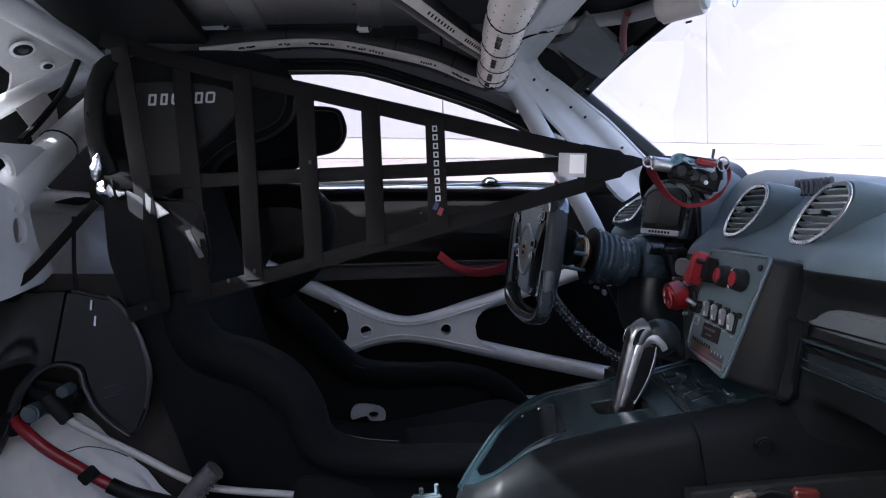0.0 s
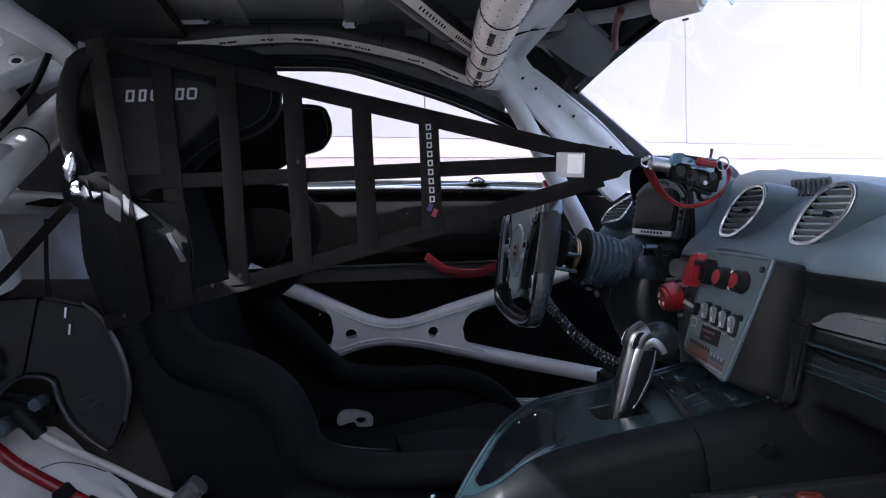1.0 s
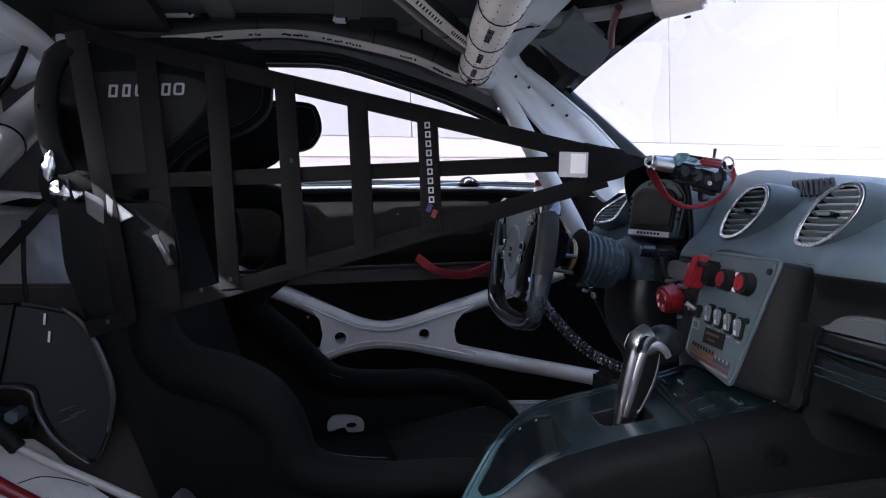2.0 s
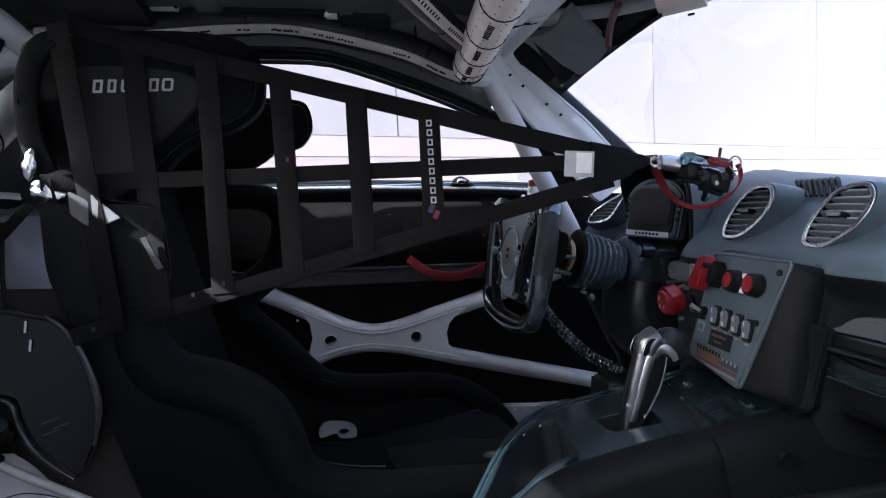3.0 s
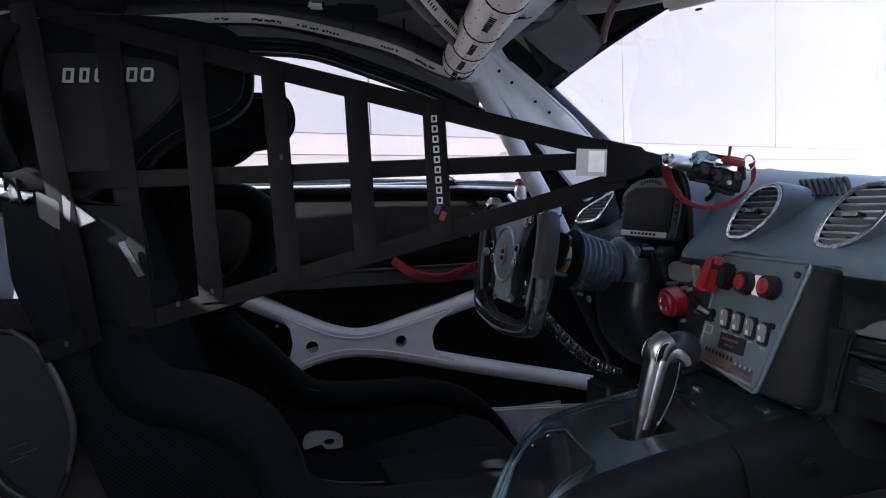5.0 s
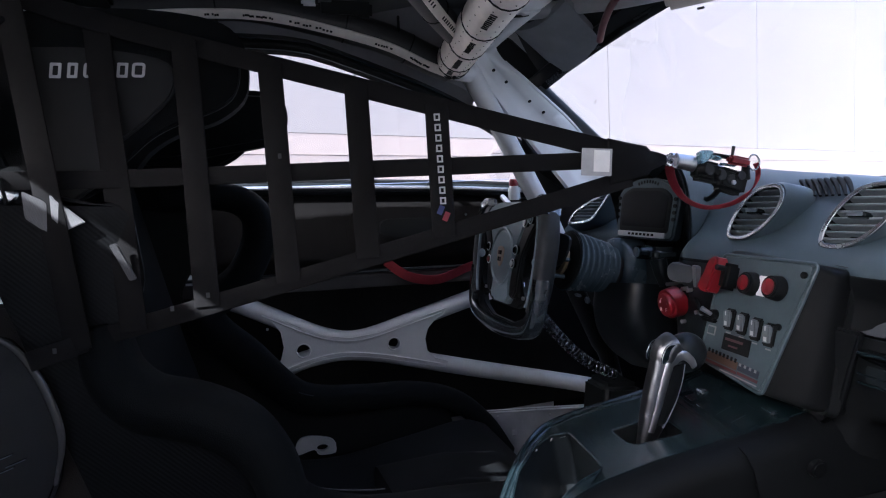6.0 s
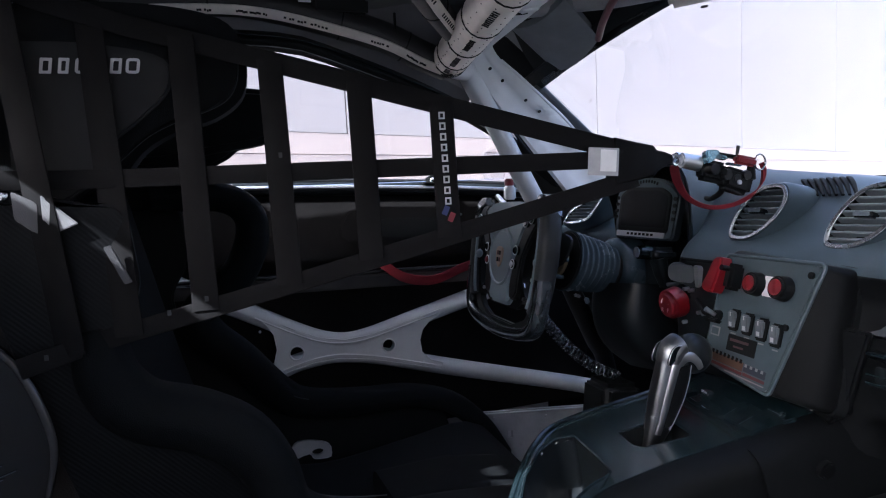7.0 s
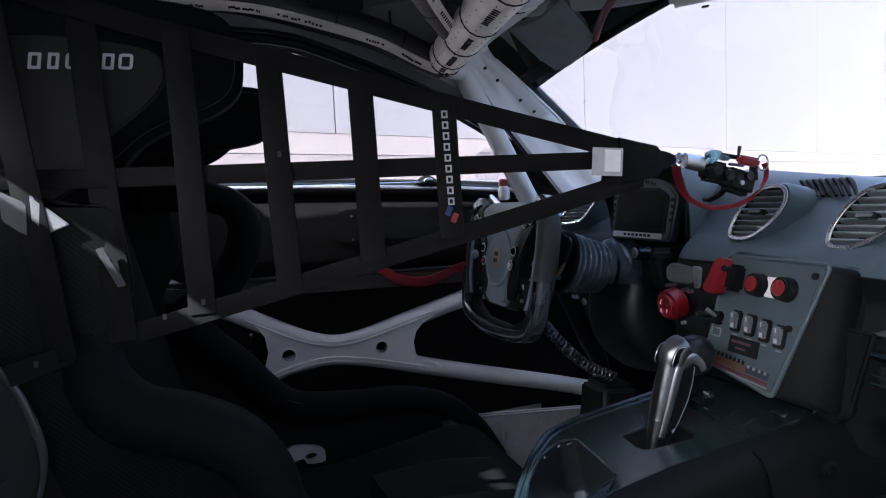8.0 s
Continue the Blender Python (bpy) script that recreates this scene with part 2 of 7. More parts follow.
def corner_round(q, r, n=4):
    """Rounds the corners of a polygon by r metres."""
    out = []
    for i in range(len(q)):
        a, b, c = Vector(q[i - 1]), Vector(q[i]), Vector(q[(i + 1) % len(q)])
        p, s = b + (a - b).normalized() * r, b + (c - b).normalized() * r
        for k in range(n + 1):
            t = k / n
            v = p * (1 - t) ** 2 + b * 2 * t * (1 - t) + s * t * t
            out.append((v.x, v.y))
    return out


def loft(sections, closed_ring=False, caps=False):
    """A skin over rows of points of equal length."""
    bm = bmesh.new()
    rows = [[bm.verts.new(q) for q in s] for s in sections]
    n = len(rows[0])
    for r0, r1 in zip(rows, rows[1:]):
        for j in range(n if closed_ring else n - 1):
            bm.faces.new((r0[j], r0[(j + 1) % n], r1[(j + 1) % n], r1[j]))
    if caps and closed_ring:
        bm.faces.new(rows[0][::-1])
        bm.faces.new(rows[-1])
    return bm


def thicken(bm, t):
    """Gives a sheet a back, t away along its normals."""
    bm.normal_update()
    bmesh.ops.solidify(bm, geom=bm.faces[:], thickness=t)
    return bm


XZ = Matrix(((1, 0, 0, 0), (0, 0, -1, 0), (0, 1, 0, 0), (0, 0, 0, 1)))      # local x, y -> world x, z


def xz_at(y, rz=0.0, rx=0.0):
    return Matrix.Translation((0, y, 0)) @ XZ


def bar(center, size, m, mat, parent, name="print_bar"):
    return part(name, moved(box((0, 0, 0), size, 0), m @ Matrix.Translation(center)), mat, parent)


# ---- outside ----
bm = bmesh.new()
bmesh.ops.create_grid(bm, x_segments=40, y_segments=40, size=1500)
tagged(mesh_object("ground", bm, M_GROUND), "pale concrete yard round the car", "ground", kind="structure")

WALL = Matrix.Translation((3.78, 3.35, 0)) @ Matrix.Rotation(radians(17), 4, "Z")      # local x along the wall
wall = thing("panelled_wall", "bright white panelled hall wall above a beige plinth", "wall", kind="structure")
part("plinth", moved(box((-1, 0.104, 0.584), (14.7, 0.2, 1.168), 0.002), WALL), M_BEIGE, wall, "beige rendered plinth")
part("ledge", moved(box((-1, 0.052, 1.2197), (14.7, 0.1, 0.1006), 0.002), WALL), M_BEIGE, wall, "beige ledge strip")
part("backing", moved(box((-1, 0.1025, 2.37), (14.7, 0.1, 2.18), 0), WALL), M_WALL, wall)
for i in range(-4, 4):
    part("wall_panel", moved(box((i * 1.84 - 0.92, 0.026, 2.366), (1.834, 0.05, 2.19), 0.001), WALL), M_WALL, wall)

# unseen wall added to hold back light from the open side
hall = box((0, -3.85, 1.35), (18, 0.3, 2.7), 0.01)
tagged(mesh_object("hall_wall", hall, material("grey dimming wall", (0.16, 0.16, 0.167), 0.7, spot=0.3, spot_scale=2)), "unseen grey wall added to dim the open side", "wall", kind="structure")

# unseen panel added to keep door-side light off the dash and console
blocker = moved(box((0, -0.95, 1.35), (0.06, 1.90, 2.7), 0.01), Matrix.Translation((0.70, -0.92, 0)) @ Matrix.Rotation(radians(-21), 4, "Z"))
tagged(mesh_object("partition_wall", blocker, material("dark blocker panel", (0.03, 0.03, 0.032), 0.7, spot=0.3, spot_scale=2)), "unseen dark panel added to shade the dash side", "wall", kind="structure")

# ---- body shell of the car ----
def roof_z(x, y):
    return 1.335 - 0.034 * abs(y / 0.62) ** 3.2 - 0.105 * max(0.0, (x - 0.0) / 0.45) ** 4 + 0.035 * math.sin(math.pi * min(1.0, max(0.0, (x - 0.02) / 0.43))) + 0.035 * max(0.0, (x - 0.25) / 0.20) - 0.05 * max(0.0, (-x - 0.2) / 0.8) ** 2


xs = [-1.5, -1.35, -1.2, -1.07, -0.95, -0.87, -0.832, -0.796, -0.72, -0.66] + [-0.60 + 1.05 * i / 16 for i in range(17)]
ys = [-0.62 + 1.24 * j / 20 for j in range(21)]
ROOF_CUTS = ((-1.36, -0.93, 2, 18), (-0.96, -0.82, 12, 15), (-0.835, -0.79, 8, 12), (-1.36, -0.715, 2, 6))      # rear glass, then unseen slots cut to place sun patches and sky light
bm = bmesh.new()
grid = {(i, j): bm.verts.new((x, y, roof_z(x, y) - (0.25 * max(0.0, -x - 0.7)))) for i, x in enumerate(xs) for j, y in enumerate(ys)}
for i in range(26):
    for j in range(20):
        if any(a < xs[i] and xs[i + 1] < b and j0 <= j < j1 for a, b, j0, j1 in ROOF_CUTS):
            continue
        bm.faces.new((grid[i, j], grid[i + 1, j], grid[i + 1, j + 1], grid[i, j + 1]))
thicken(bm, 0.03)
M_ROOF = material("dark roof primer", (0.14, 0.145, 0.152), 0.32, spot=0.3, spot_scale=6, rough_var=0.12, grain=0.15, grain_scale=120)
roof = tagged(mesh_object("ceiling", bm, M_ROOF), "bare grey painted inside of the car roof", "roof", kind="structure")
# cross bows and rail flanges of the roof
bows = thing("roof_bows", "pressed grey steel bows under the bare roof", "roof bow", kind="structure")
for x in (-0.52, -0.30, -0.06):
    part("bow", sweep([(x, y, roof_z(x, y) - 0.03) for y in ys[1:-1]], rounded(0.012, 0.05, 0.6), side=(0, 0, 1)), M_ROOF, bows)
part("rail_flange", sweep([(x, 0.40 + 0.02 * math.sin(3 * x), roof_z(x, 0.4) - 0.012) for x in xs[14:]], rounded(0.02, 0.05, 0.6), side=(0, 0, 1)), M_ROOF, bows)

bm = box((-0.2, 0, 0.17), (2.6, 1.70, 0.06), 0.01)
tagged(mesh_object("floor", bm, M_CARPET), "dark bare floor pan of the car", "floor", kind="structure")
tun = loft([[(x, -0.13, 0.19), (x, -0.11, h), (x, 0.10, h), (x, 0.13, 0.19)] for x, h in ((-0.9, 0.36), (0.0, 0.38), (0.3, 0.45), (0.95, 0.55))])
tagged(mesh_object("centre_tunnel", thicken(tun, 0.01), M_CARPET), "black carpeted centre tunnel in the car floor", "tunnel", kind="structure")
tagged(mesh_object("wall_front", box((1.06, 0, 0.55), (0.04, 1.76, 0.74), 0.01), M_BLACK), "black firewall below the windscreen", "firewall", kind="structure")

# outer sills and lower body sides
for s, nm in ((1, "wall_left"), (-1, "wall_right")):
    ob = mesh_object(nm, box((-0.2, s * 0.885, 0.36), (2.6, 0.05, 0.36), 0.02), M_BODYOUT)
    tagged(ob, "pale painted lower side of the car body", "body side", kind="structure")
    bm = loft([[(x, s * 0.82, 0.46), (x, s * 0.81, 0.95), (x, s * 0.63, roof_z(x, 0.6) - 0.25 * max(0.0, -x - 0.7) + 0.005)][:3 if s > 0 else 2] for x in (-1.5, -1.3, -1.1, -0.9, -0.75, -0.62)])
    ob = mesh_object("rear_quarter", thicken(bm, 0.03), [M_BODYOUT])
    tagged(ob, "pale painted rear quarter of the car body", "body side", kind="structure")
tagged(mesh_object("wall_rear", box((-1.5, 0, 0.62), (0.05, 1.6, 0.9), 0.01), M_BODY), "painted rear panel of the car body", "rear panel", kind="structure")


# ---- doors ----
def door_window_z(x):
    """Upper edge of the side glass."""
    d = x + 0.09
    return 1.207 - 0.285 * (d + math.sqrt(d * d + 0.0012)) / 2 - 0.06 * max(0.0, -x - 0.25) ** 2 - 0.35 * max(0.0, x - 0.1) ** 2


def side_y(z):
    """The side glass leans in towards the roof."""
    return 0.80 - 0.225 / 0.277 * max(0.0, z - 0.93) * 1.0


def window_frame(s, parent):
    top = [(x, door_window_z(x)) for x in [-0.62 + 0.045 * i for i in range(24)] if door_window_z(x) > 0.975]
    line = [(x, s * (side_y(z) + 0.0), z) for x, z in top]
    up = Vector((0, -s * 0.63, 0.77))
    out = []
    for name, off, w, t, mat in (("window_frame", 0.018, 0.020, 0.03, M_BLACK), ("window_seal", 0.003, 0.007, 0.016, M_RUBBER), ("frame_lip", 0.034, 0.004, 0.036, M_GLOSS), ("seal_lip", 0.0135, 0.0022, 0.032, M_LIP)):
        pts = [Vector(q) + up * off for q in line]
        out.append(part(name, sweep(pts, rounded(w, t, 0.7), side=up), mat, parent))
    return out


for s, nm in ((1, "door_1"),):
    door = thing(nm, "closed car door with a stripped black inner panel", "car door", kind="structure")
    Y0 = s * 0.835
    body = [(-0.62, 0.34), (0.66, 0.34), (0.70, 0.60), (0.66, 0.90), (0.50, 0.925), (0.30, 0.940), (0.0, 0.955), (-0.62, 0.972)]
    part("door_skin", plate(body, [], 0.05, xz_at(Y0 + s * 0.02), 0.008), M_DOOR, door)
    # belt line: rubber lip, satin strip, cap
    belt = [(-0.62, 0.978), (0.0, 0.964), (0.30, 0.951), (0.52, 0.935)]
    part("belt_cap", sweep([(x, s * 0.815, z - 0.012) for x, z in belt], rounded(0.034, 0.05, 0.7), side=(0, 0, 1)), M_TRIM, door)
    part("belt_strip", sweep([(x, s * 0.786, z - 0.010) for x, z in belt], rounded(0.010, 0.010, 0.8), side=(0, 0, 1)), M_SATIN, door, "satin metal belt strip")
    part("belt_lip", sweep([(x, s * 0.80, z + 0.006) for x, z in belt], rounded(0.010, 0.014, 0.8), side=(0, 0, 1)), M_RUBBER, door)
    # upper black panel with its screwed pocket cover, and the lower rail
    part("upper_panel", plate([(-0.60, 0.80), (0.45, 0.765), (0.52, 0.80), (0.50, 0.905), (-0.60, 0.942)], [], 0.02, xz_at(s * 0.806), 0.004), M_DOOR, door)
    cover = part("pocket_cover", plate(flat_path([(0.02, 0.82), (0.26, 0.80), (0.33, 0.83), (0.33, 0.875), (0.27, 0.893), (0.06, 0.903), (0.01, 0.88)], 4), [], 0.012, xz_at(s * 0.791), 0.004), M_DOOR, door, "screwed black pocket cover")
    part("pocket", plate(flat_path([(0.10, 0.832), (0.24, 0.822), (0.27, 0.845), (0.24, 0.868), (0.10, 0.874), (0.08, 0.85)], 4), [], 0.006, xz_at(s * 0.784), 0.002), M_BLACK, cover)
    for x, z in ((0.045, 0.83), (0.30, 0.875), (0.045, 0.885), (0.29, 0.82)):
        part("screw", rod((x, s * 0.782, z), (x, s * 0.79, z), 0.003, n=10), M_PANEL, cover)
    part("lower_rail", plate([(-0.60, 0.722), (0.50, 0.702), (0.50, 0.735), (-0.60, 0.756)], [], 0.02, xz_at(s * 0.80), 0.004), material("brown-black rail", (0.036, 0.033, 0.033), 0.6, spot=0.3, grain=0.2), door)
    part("rail_lip", sweep([(-0.60, s * 0.79, 0.762), (0.50, s * 0.79, 0.741)], rounded(0.008, 0.014, 0.8), side=(0, 0, 1)), M_TRIM, door)
    part("lower_panel", plate([(-0.60, 0.36), (0.55, 0.36), (0.55, 0.70), (-0.60, 0.72)], [], 0.012, xz_at(s * 0.842), 0.002), M_CARPET, door)
    window_frame(s, door)
    gl = [(x, door_window_z(x)) for x in [-0.62 + 0.045 * i for i in range(24)] if door_window_z(x) > 0.96]
    bm = loft([[(x, s * side_y(0.96), 0.96), (x, s * side_y(z), z)] for x, z in gl])
    pane = part("window_pane", thicken(bm, 0.003), M_GLASS, door)
    pane.visible_shadow = False
    if s > 0:
        lk = part("lock_escutcheon", plate(flat_path([(0.205, 0.954), (0.215, 0.968), (0.232, 0.975), (0.25, 0.967), (0.26, 0.953)], 4), [], 0.02, xz_at(0.785), 0.003), M_BLACK, door, "black latch housing with a chrome knob")
        part("knob", ball((0.233, 0.773, 0.962), (0.013, 0.008, 0.007)), M_CHROME, lk)
        pull = smooth_path([(0.088, 0.776, 0.772), (0.102, 0.770, 0.760), (0.120, 0.764, 0.745), (0.145, 0.760, 0.731), (0.180, 0.758, 0.722), (0.218, 0.758, 0.721), (0.255, 0.762, 0.731), (0.290, 0.770, 0.742), (0.330, 0.778, 0.750)], 5)
        part("pull_strap", sweep(pull, rounded(0.024, 0.003, 0.9, 2), side=(0, -0.25, 1)), M_REDWEB, door, "red webbing door pull strap")
sail = mesh_object("mirror_sail", plate([(0.405, 1.125), (0.44, 1.10), (0.56, 1.00), (0.66, 0.90), (0.475, 0.92), (0.432, 0.99)], [], 0.016, xz_at(0.775), 0.004), M_BLACK)
tagged(sail, "black triangular trim in the front window corner", "trim", kind="structure")
ptrim = mesh_object("pillar_trim", sweep(smooth_path([(0.30, 0.665, 1.165), (0.358, 0.70, 1.112), (0.415, 0.725, 1.058), (0.48, 0.75, 1.0), (0.58, 0.775, 0.935)], 5), rounded(0.030, 0.012, 0.6), side=(0.7, 0, 0.7)), M_BLACK)
tagged(ptrim, "black window channel behind the cage leg", "trim", kind="structure")
for s in (1, -1):
    fside = mesh_object("footwell_side", plate([(0.56, 0.20), (1.05, 0.20), (1.05, 0.90), (0.62, 0.92), (0.56, 0.70)], [], 0.012, xz_at(s * 0.850), 0.002), M_CARPET)
    tagged(fside, "black carpeted side of the front footwell", "side panel", kind="structure")
line_x = [-0.62 + 0.045 * i for i in range(24)]
for s in (1, -1):
    rows = [[(x, s * (side_y(door_window_z(x)) - 0.012), door_window_z(x) + 0.026), (x, s * (side_y(door_window_z(x)) - 0.045), door_window_z(x) + 0.05), (x, s * 0.575, max(roof_z(x, 0.575) - 0.03, door_window_z(x) + 0.055)), (x, s * 0.60, roof_z(x, 0.6) + 0.01)] for x in line_x if x < 0.30]
    ob = mesh_object("cant_rail", thicken(loft(rows), 0.006), material("grey cant rail", (0.16, 0.16, 0.17), 0.5, spot=0.2, spot_scale=8))
    tagged(ob, "grey painted roof rail above the door", "roof rail", kind="structure")
# quarter window frames behind the doors
for s in (1, -1):
    ob = mesh_object("b_pillar", sweep([(-0.66, s * 0.83, 0.5), (-0.66, s * 0.81, 0.93), (-0.70, s * 0.60, 1.22)], rounded(0.09, 0.05, 0.5), side=(1, 0, 0)), M_BLACK)
    tagged(ob, "black trimmed door pillar of the car", "pillar", kind="structure")

# door mirror outside the far window
mir = thing("door_mirror", "pale painted door mirror outside the side window", "mirror")
part("housing", moved(ball((0, 0, 0), (0.05, 0.10, 0.062), 18), Matrix.Translation((0.545, 0.99, 1.005))), M_BODYOUT, mir)
part("mirror_glass", plate(flat_path([(-0.085, -0.035), (-0.06, 0.045), (0.05, 0.05), (0.085, 0.03), (0.08, -0.03), (0.0, -0.045)], 4), [], 0.006, pose(0.497, 0.99, 1.005, 90, 0, 100), 0.001), material("mirror silver", (0.8, 0.83, 0.88), 0.03, 1.0), mir)
part("mirror_arm", rod((0.53, 0.83, 0.955), (0.545, 0.95, 0.985), 0.018, 0.014), M_BLACK, mir)

# ---- windscreen, its pillars and header ----
def header(y):
    a = abs(y) / 0.655
    return Vector((0.452 - 0.002 * a ** 2, y, 1.214 - 0.046 * a ** 2.2))


def screen_base(y):
    a = abs(y) / 0.70
    return Vector((1.05 - 0.31 * a ** 2.2, y, 0.905 + 0.035 * a ** 2))


ws = thing("windshield", "clear laminated windscreen with a black ceramic edge", "windshield", kind="structure")
rows = []
for j in range(13):
    u = -1 + j / 6
    a, b = header(u * 0.66), screen_base(u * 0.71)
    rows.append([a + (b - a) * k / 6 + Vector((0.015, 0, 0.015)) * math.sin(math.pi * k / 6) * (1 - abs(u) ** 4) for k in range(7)])
pane = part("window_pane", thicken(loft(rows), 0.004), M_GLASS, ws)
pane.visible_shadow = False
edge = [header(0.66 * u / 10) + Vector((-0.003, 0, 0.003)) for u in range(-10, 11)]
part("header_band", sweep(edge, rounded(0.008, 0.045, 0.5), side=(0.5, 0, 0.85)), M_BLACK, ws, "black ceramic band along the glass")
for s in (1, -1):
    a, b = header(s * 0.66), screen_base(s * 0.70)
    line = [a + (b - a) * k / 8 for k in range(9)]
    part("edge_band", sweep([q - Vector((0.002, s * 0.002, 0.002)) for q in line], rounded(0.034, 0.030, 0.5), side=(0.62, 0, 0.78)), M_RUBBER, ws, "black ceramic edge and rubber seal")
    out = [q + Vector((0, s * 0.045, -0.004)) for q in line]
    ob = mesh_object("a_pillar", sweep([out[0] + Vector((-0.25, -s * 0.01, 0.045))] + out, rounded(0.05, 0.06, 0.6), side=(0, 1, 0)), M_BODYOUT)
    tagged(ob, "painted windscreen pillar of the car", "pillar", kind="structure")
# dark underside of the roof header
bm = loft([[header(y * k) + Vector((-dx, 0, dz)) for dx, dz, k in ((0.0, -0.004, 1.0), (0.05, 0.044, 0.97), (0.10, 0.066, 0.88), (0.17, 0.084, 0.78))] for y in [-0.62 + 0.62 * i / 8 for i in range(17)]])
tagged(mesh_object("header_panel", thicken(bm, 0.012), M_BLACK), "black roof header panel above the windscreen", "header panel", kind="structure")
rear, front = (Vector((0.352, 0.340, 1.246)), Vector((0.326, 0.508, 1.245))), (Vector((0.452, 0.390, 1.197)), Vector((0.458, 0.568, 1.179)))
vis = bmesh.new()
for lift in (0, 0.012):
    rows = []
    for k in range(7):
        a, b = rear[0].lerp(front[0], k / 6), rear[1].lerp(front[1], k / 6)
        rows.append([vis.verts.new(a.lerp(b, j / 6) + Vector((0, 0, lift - 0.016 * math.sin(math.pi * j / 6)))) for j in range(7)])
    for k in range(6):
        for j in range(6):
            vis.faces.new((rows[k][j], rows[k + 1][j], rows[k + 1][j + 1], rows[k][j + 1]))
bmesh.ops.bridge_loops(vis, edges=[e for e in vis.edges if e.is_boundary])
tagged(mesh_object("header_pad", vis, material("grey visor vinyl", (0.16, 0.17, 0.18), 0.6, spot=0.2, grain=0.2)), "dark grey padded panel under the roof header", "header pad")
for s in (1, -1):
    bm = loft([[(x, s * 0.585, roof_z(x, 0.585) - 0.018), (x, s * 0.64, roof_z(x, 0.60) - 0.03), (x, s * 0.69, 1.155 + 0.30 * (0.45 - x))] for x in (0.22, 0.27, 0.32, 0.37, 0.42, 0.455)])
    tagged(mesh_object("roof_side", thicken(bm, 0.006), M_BLACK), "black inner roof side behind the pillar plate", "roof side", kind="structure")
# a pointed pale fin on the cowl outside
fin = plate([(0.483, 1.125), (0.501, 1.164), (0.521, 1.098)], [], 0.006, xz_at(0.70), 0.001)
tagged(mesh_object("cowl_fin", fin, material("frosted fin", (0.075, 0.071, 0.071), 0.5, spot=0.1)), "pale pointed trim fin beside the windscreen pillar", "trim")

# ---- roll cage ----
cage = thing("roll_cage", "light grey painted tubular roll cage with welded gussets", "roll cage")
R = 0.0215
for s in (1, -1):
    part("front_leg", tube([(0.20, s * 0.535, 1.205), (0.245, s * 0.585, 1.195), (0.285, s * 0.612, 1.15), (0.324, s * 0.62, 1.087), (0.39, s * 0.622, 0.963), (0.458, s * 0.626, 0.837), (0.489, s * 0.628, 0.756), (0.513, s * 0.6295, 0.693)], R + 0.001), M_CAGE, cage)
    # same painted tube; the black colour stands in for shade low down
    part("lower_leg", tube([(0.512, s * 0.6295, 0.695), (0.52, s * 0.63, 0.675), (0.572, s * 0.63, 0.562), (0.606, s * 0.63, 0.488), (0.66, s * 0.64, 0.22)], R), M_RUBBER, cage, "lower end of the leg, coloured black for shade")
    part("side_rail", tube([(-0.60, s * 0.515, 1.232), (-0.368, s * 0.535, 1.2645), (-0.1785, s * 0.538, 1.2754), (-0.0825, s * 0.538, 1.2635), (0.0636, s * 0.54, 1.230), (0.20, s * 0.55, 1.178), (0.25, s * 0.57, 1.173)], 0.019), M_CAGE, cage)
    part("rear_stay", tube([(-0.60, s * 0.48, 1.20), (-1.0, s * 0.45, 0.98), (-1.4, s * 0.42, 0.70)], R, smooth=3), M_CAGE, cage)
    # pressed pillar reinforcement beside the glass, with its row of holes
    outer = [(0.318, 0.365, 1.2355), (0.321, 0.46, 1.2365), (0.322, 0.52, 1.236), (0.322, 0.570, 1.2345), (0.324, 0.598, 1.2315), (0.338, 0.605, 1.2155), (0.358, 0.606, 1.199), (0.393, 0.612, 1.176), (0.467, 0.626, 1.123), (0.519, 0.635, 1.083), (0.621, 0.655, 0.989), (0.66, 0.66, 0.955)]
    inner = [(0.222, 0.38, 1.219), (0.226, 0.46, 1.218), (0.230, 0.51, 1.216), (0.236, 0.545, 1.211), (0.246, 0.570, 1.204), (0.262, 0.586, 1.192), (0.280, 0.598, 1.176), (0.302, 0.608, 1.155), (0.349, 0.625, 1.105), (0.402, 0.637, 1.052), (0.521, 0.650, 0.918), (0.550, 0.653, 0.892)]
    a, b = smooth_path(outer, 4), smooth_path(inner, 4)
    prof = ((0.0, 0.004), (0.03, 0.0), (0.30, 0.0), (0.38, 0.005), (0.44, 0.007), (0.62, 0.007), (0.70, 0.002), (0.80, 0.0), (0.97, 0.0), (1.0, 0.010))
    secs = []
    for p, q in zip(a, b):
        turn = min(1, max(0, (p.z - 1.18) / 0.05))
        away = Vector((0, s * (1 - turn), turn)).normalized()
        secs.append([Vector((p.x + (q.x - p.x) * f, s * (p.y + (q.y - p.y) * f), p.z + (q.z - p.z) * f)) + away * d for f, d in prof])
    pg = part("pillar_gusset", thicken(loft(secs), 0.004), M_CAGE, cage, "pressed steel pillar plate with small holes", sharp=60)
    for x, y, z in ((0.312, 0.587, 1.185), (0.347, 0.603, 1.164), (0.408, 0.617, 1.125), (0.446, 0.626, 1.102), (0.544, 0.641, 1.027)):
        part("drain_hole", rod((x, s * (y - 0.001), z), (x, s * (y + 0.004), z), 0.0032, n=12), M_BLACK, pg)
    part("gusset_flange", sweep([Vector((q.x, s * (q.y + 0.012), q.z)) for q in a if q.z < 1.21], rounded(0.008, 0.026, 0.8), side=(0.6, 0, 0.8)), M_CAGE, cage)
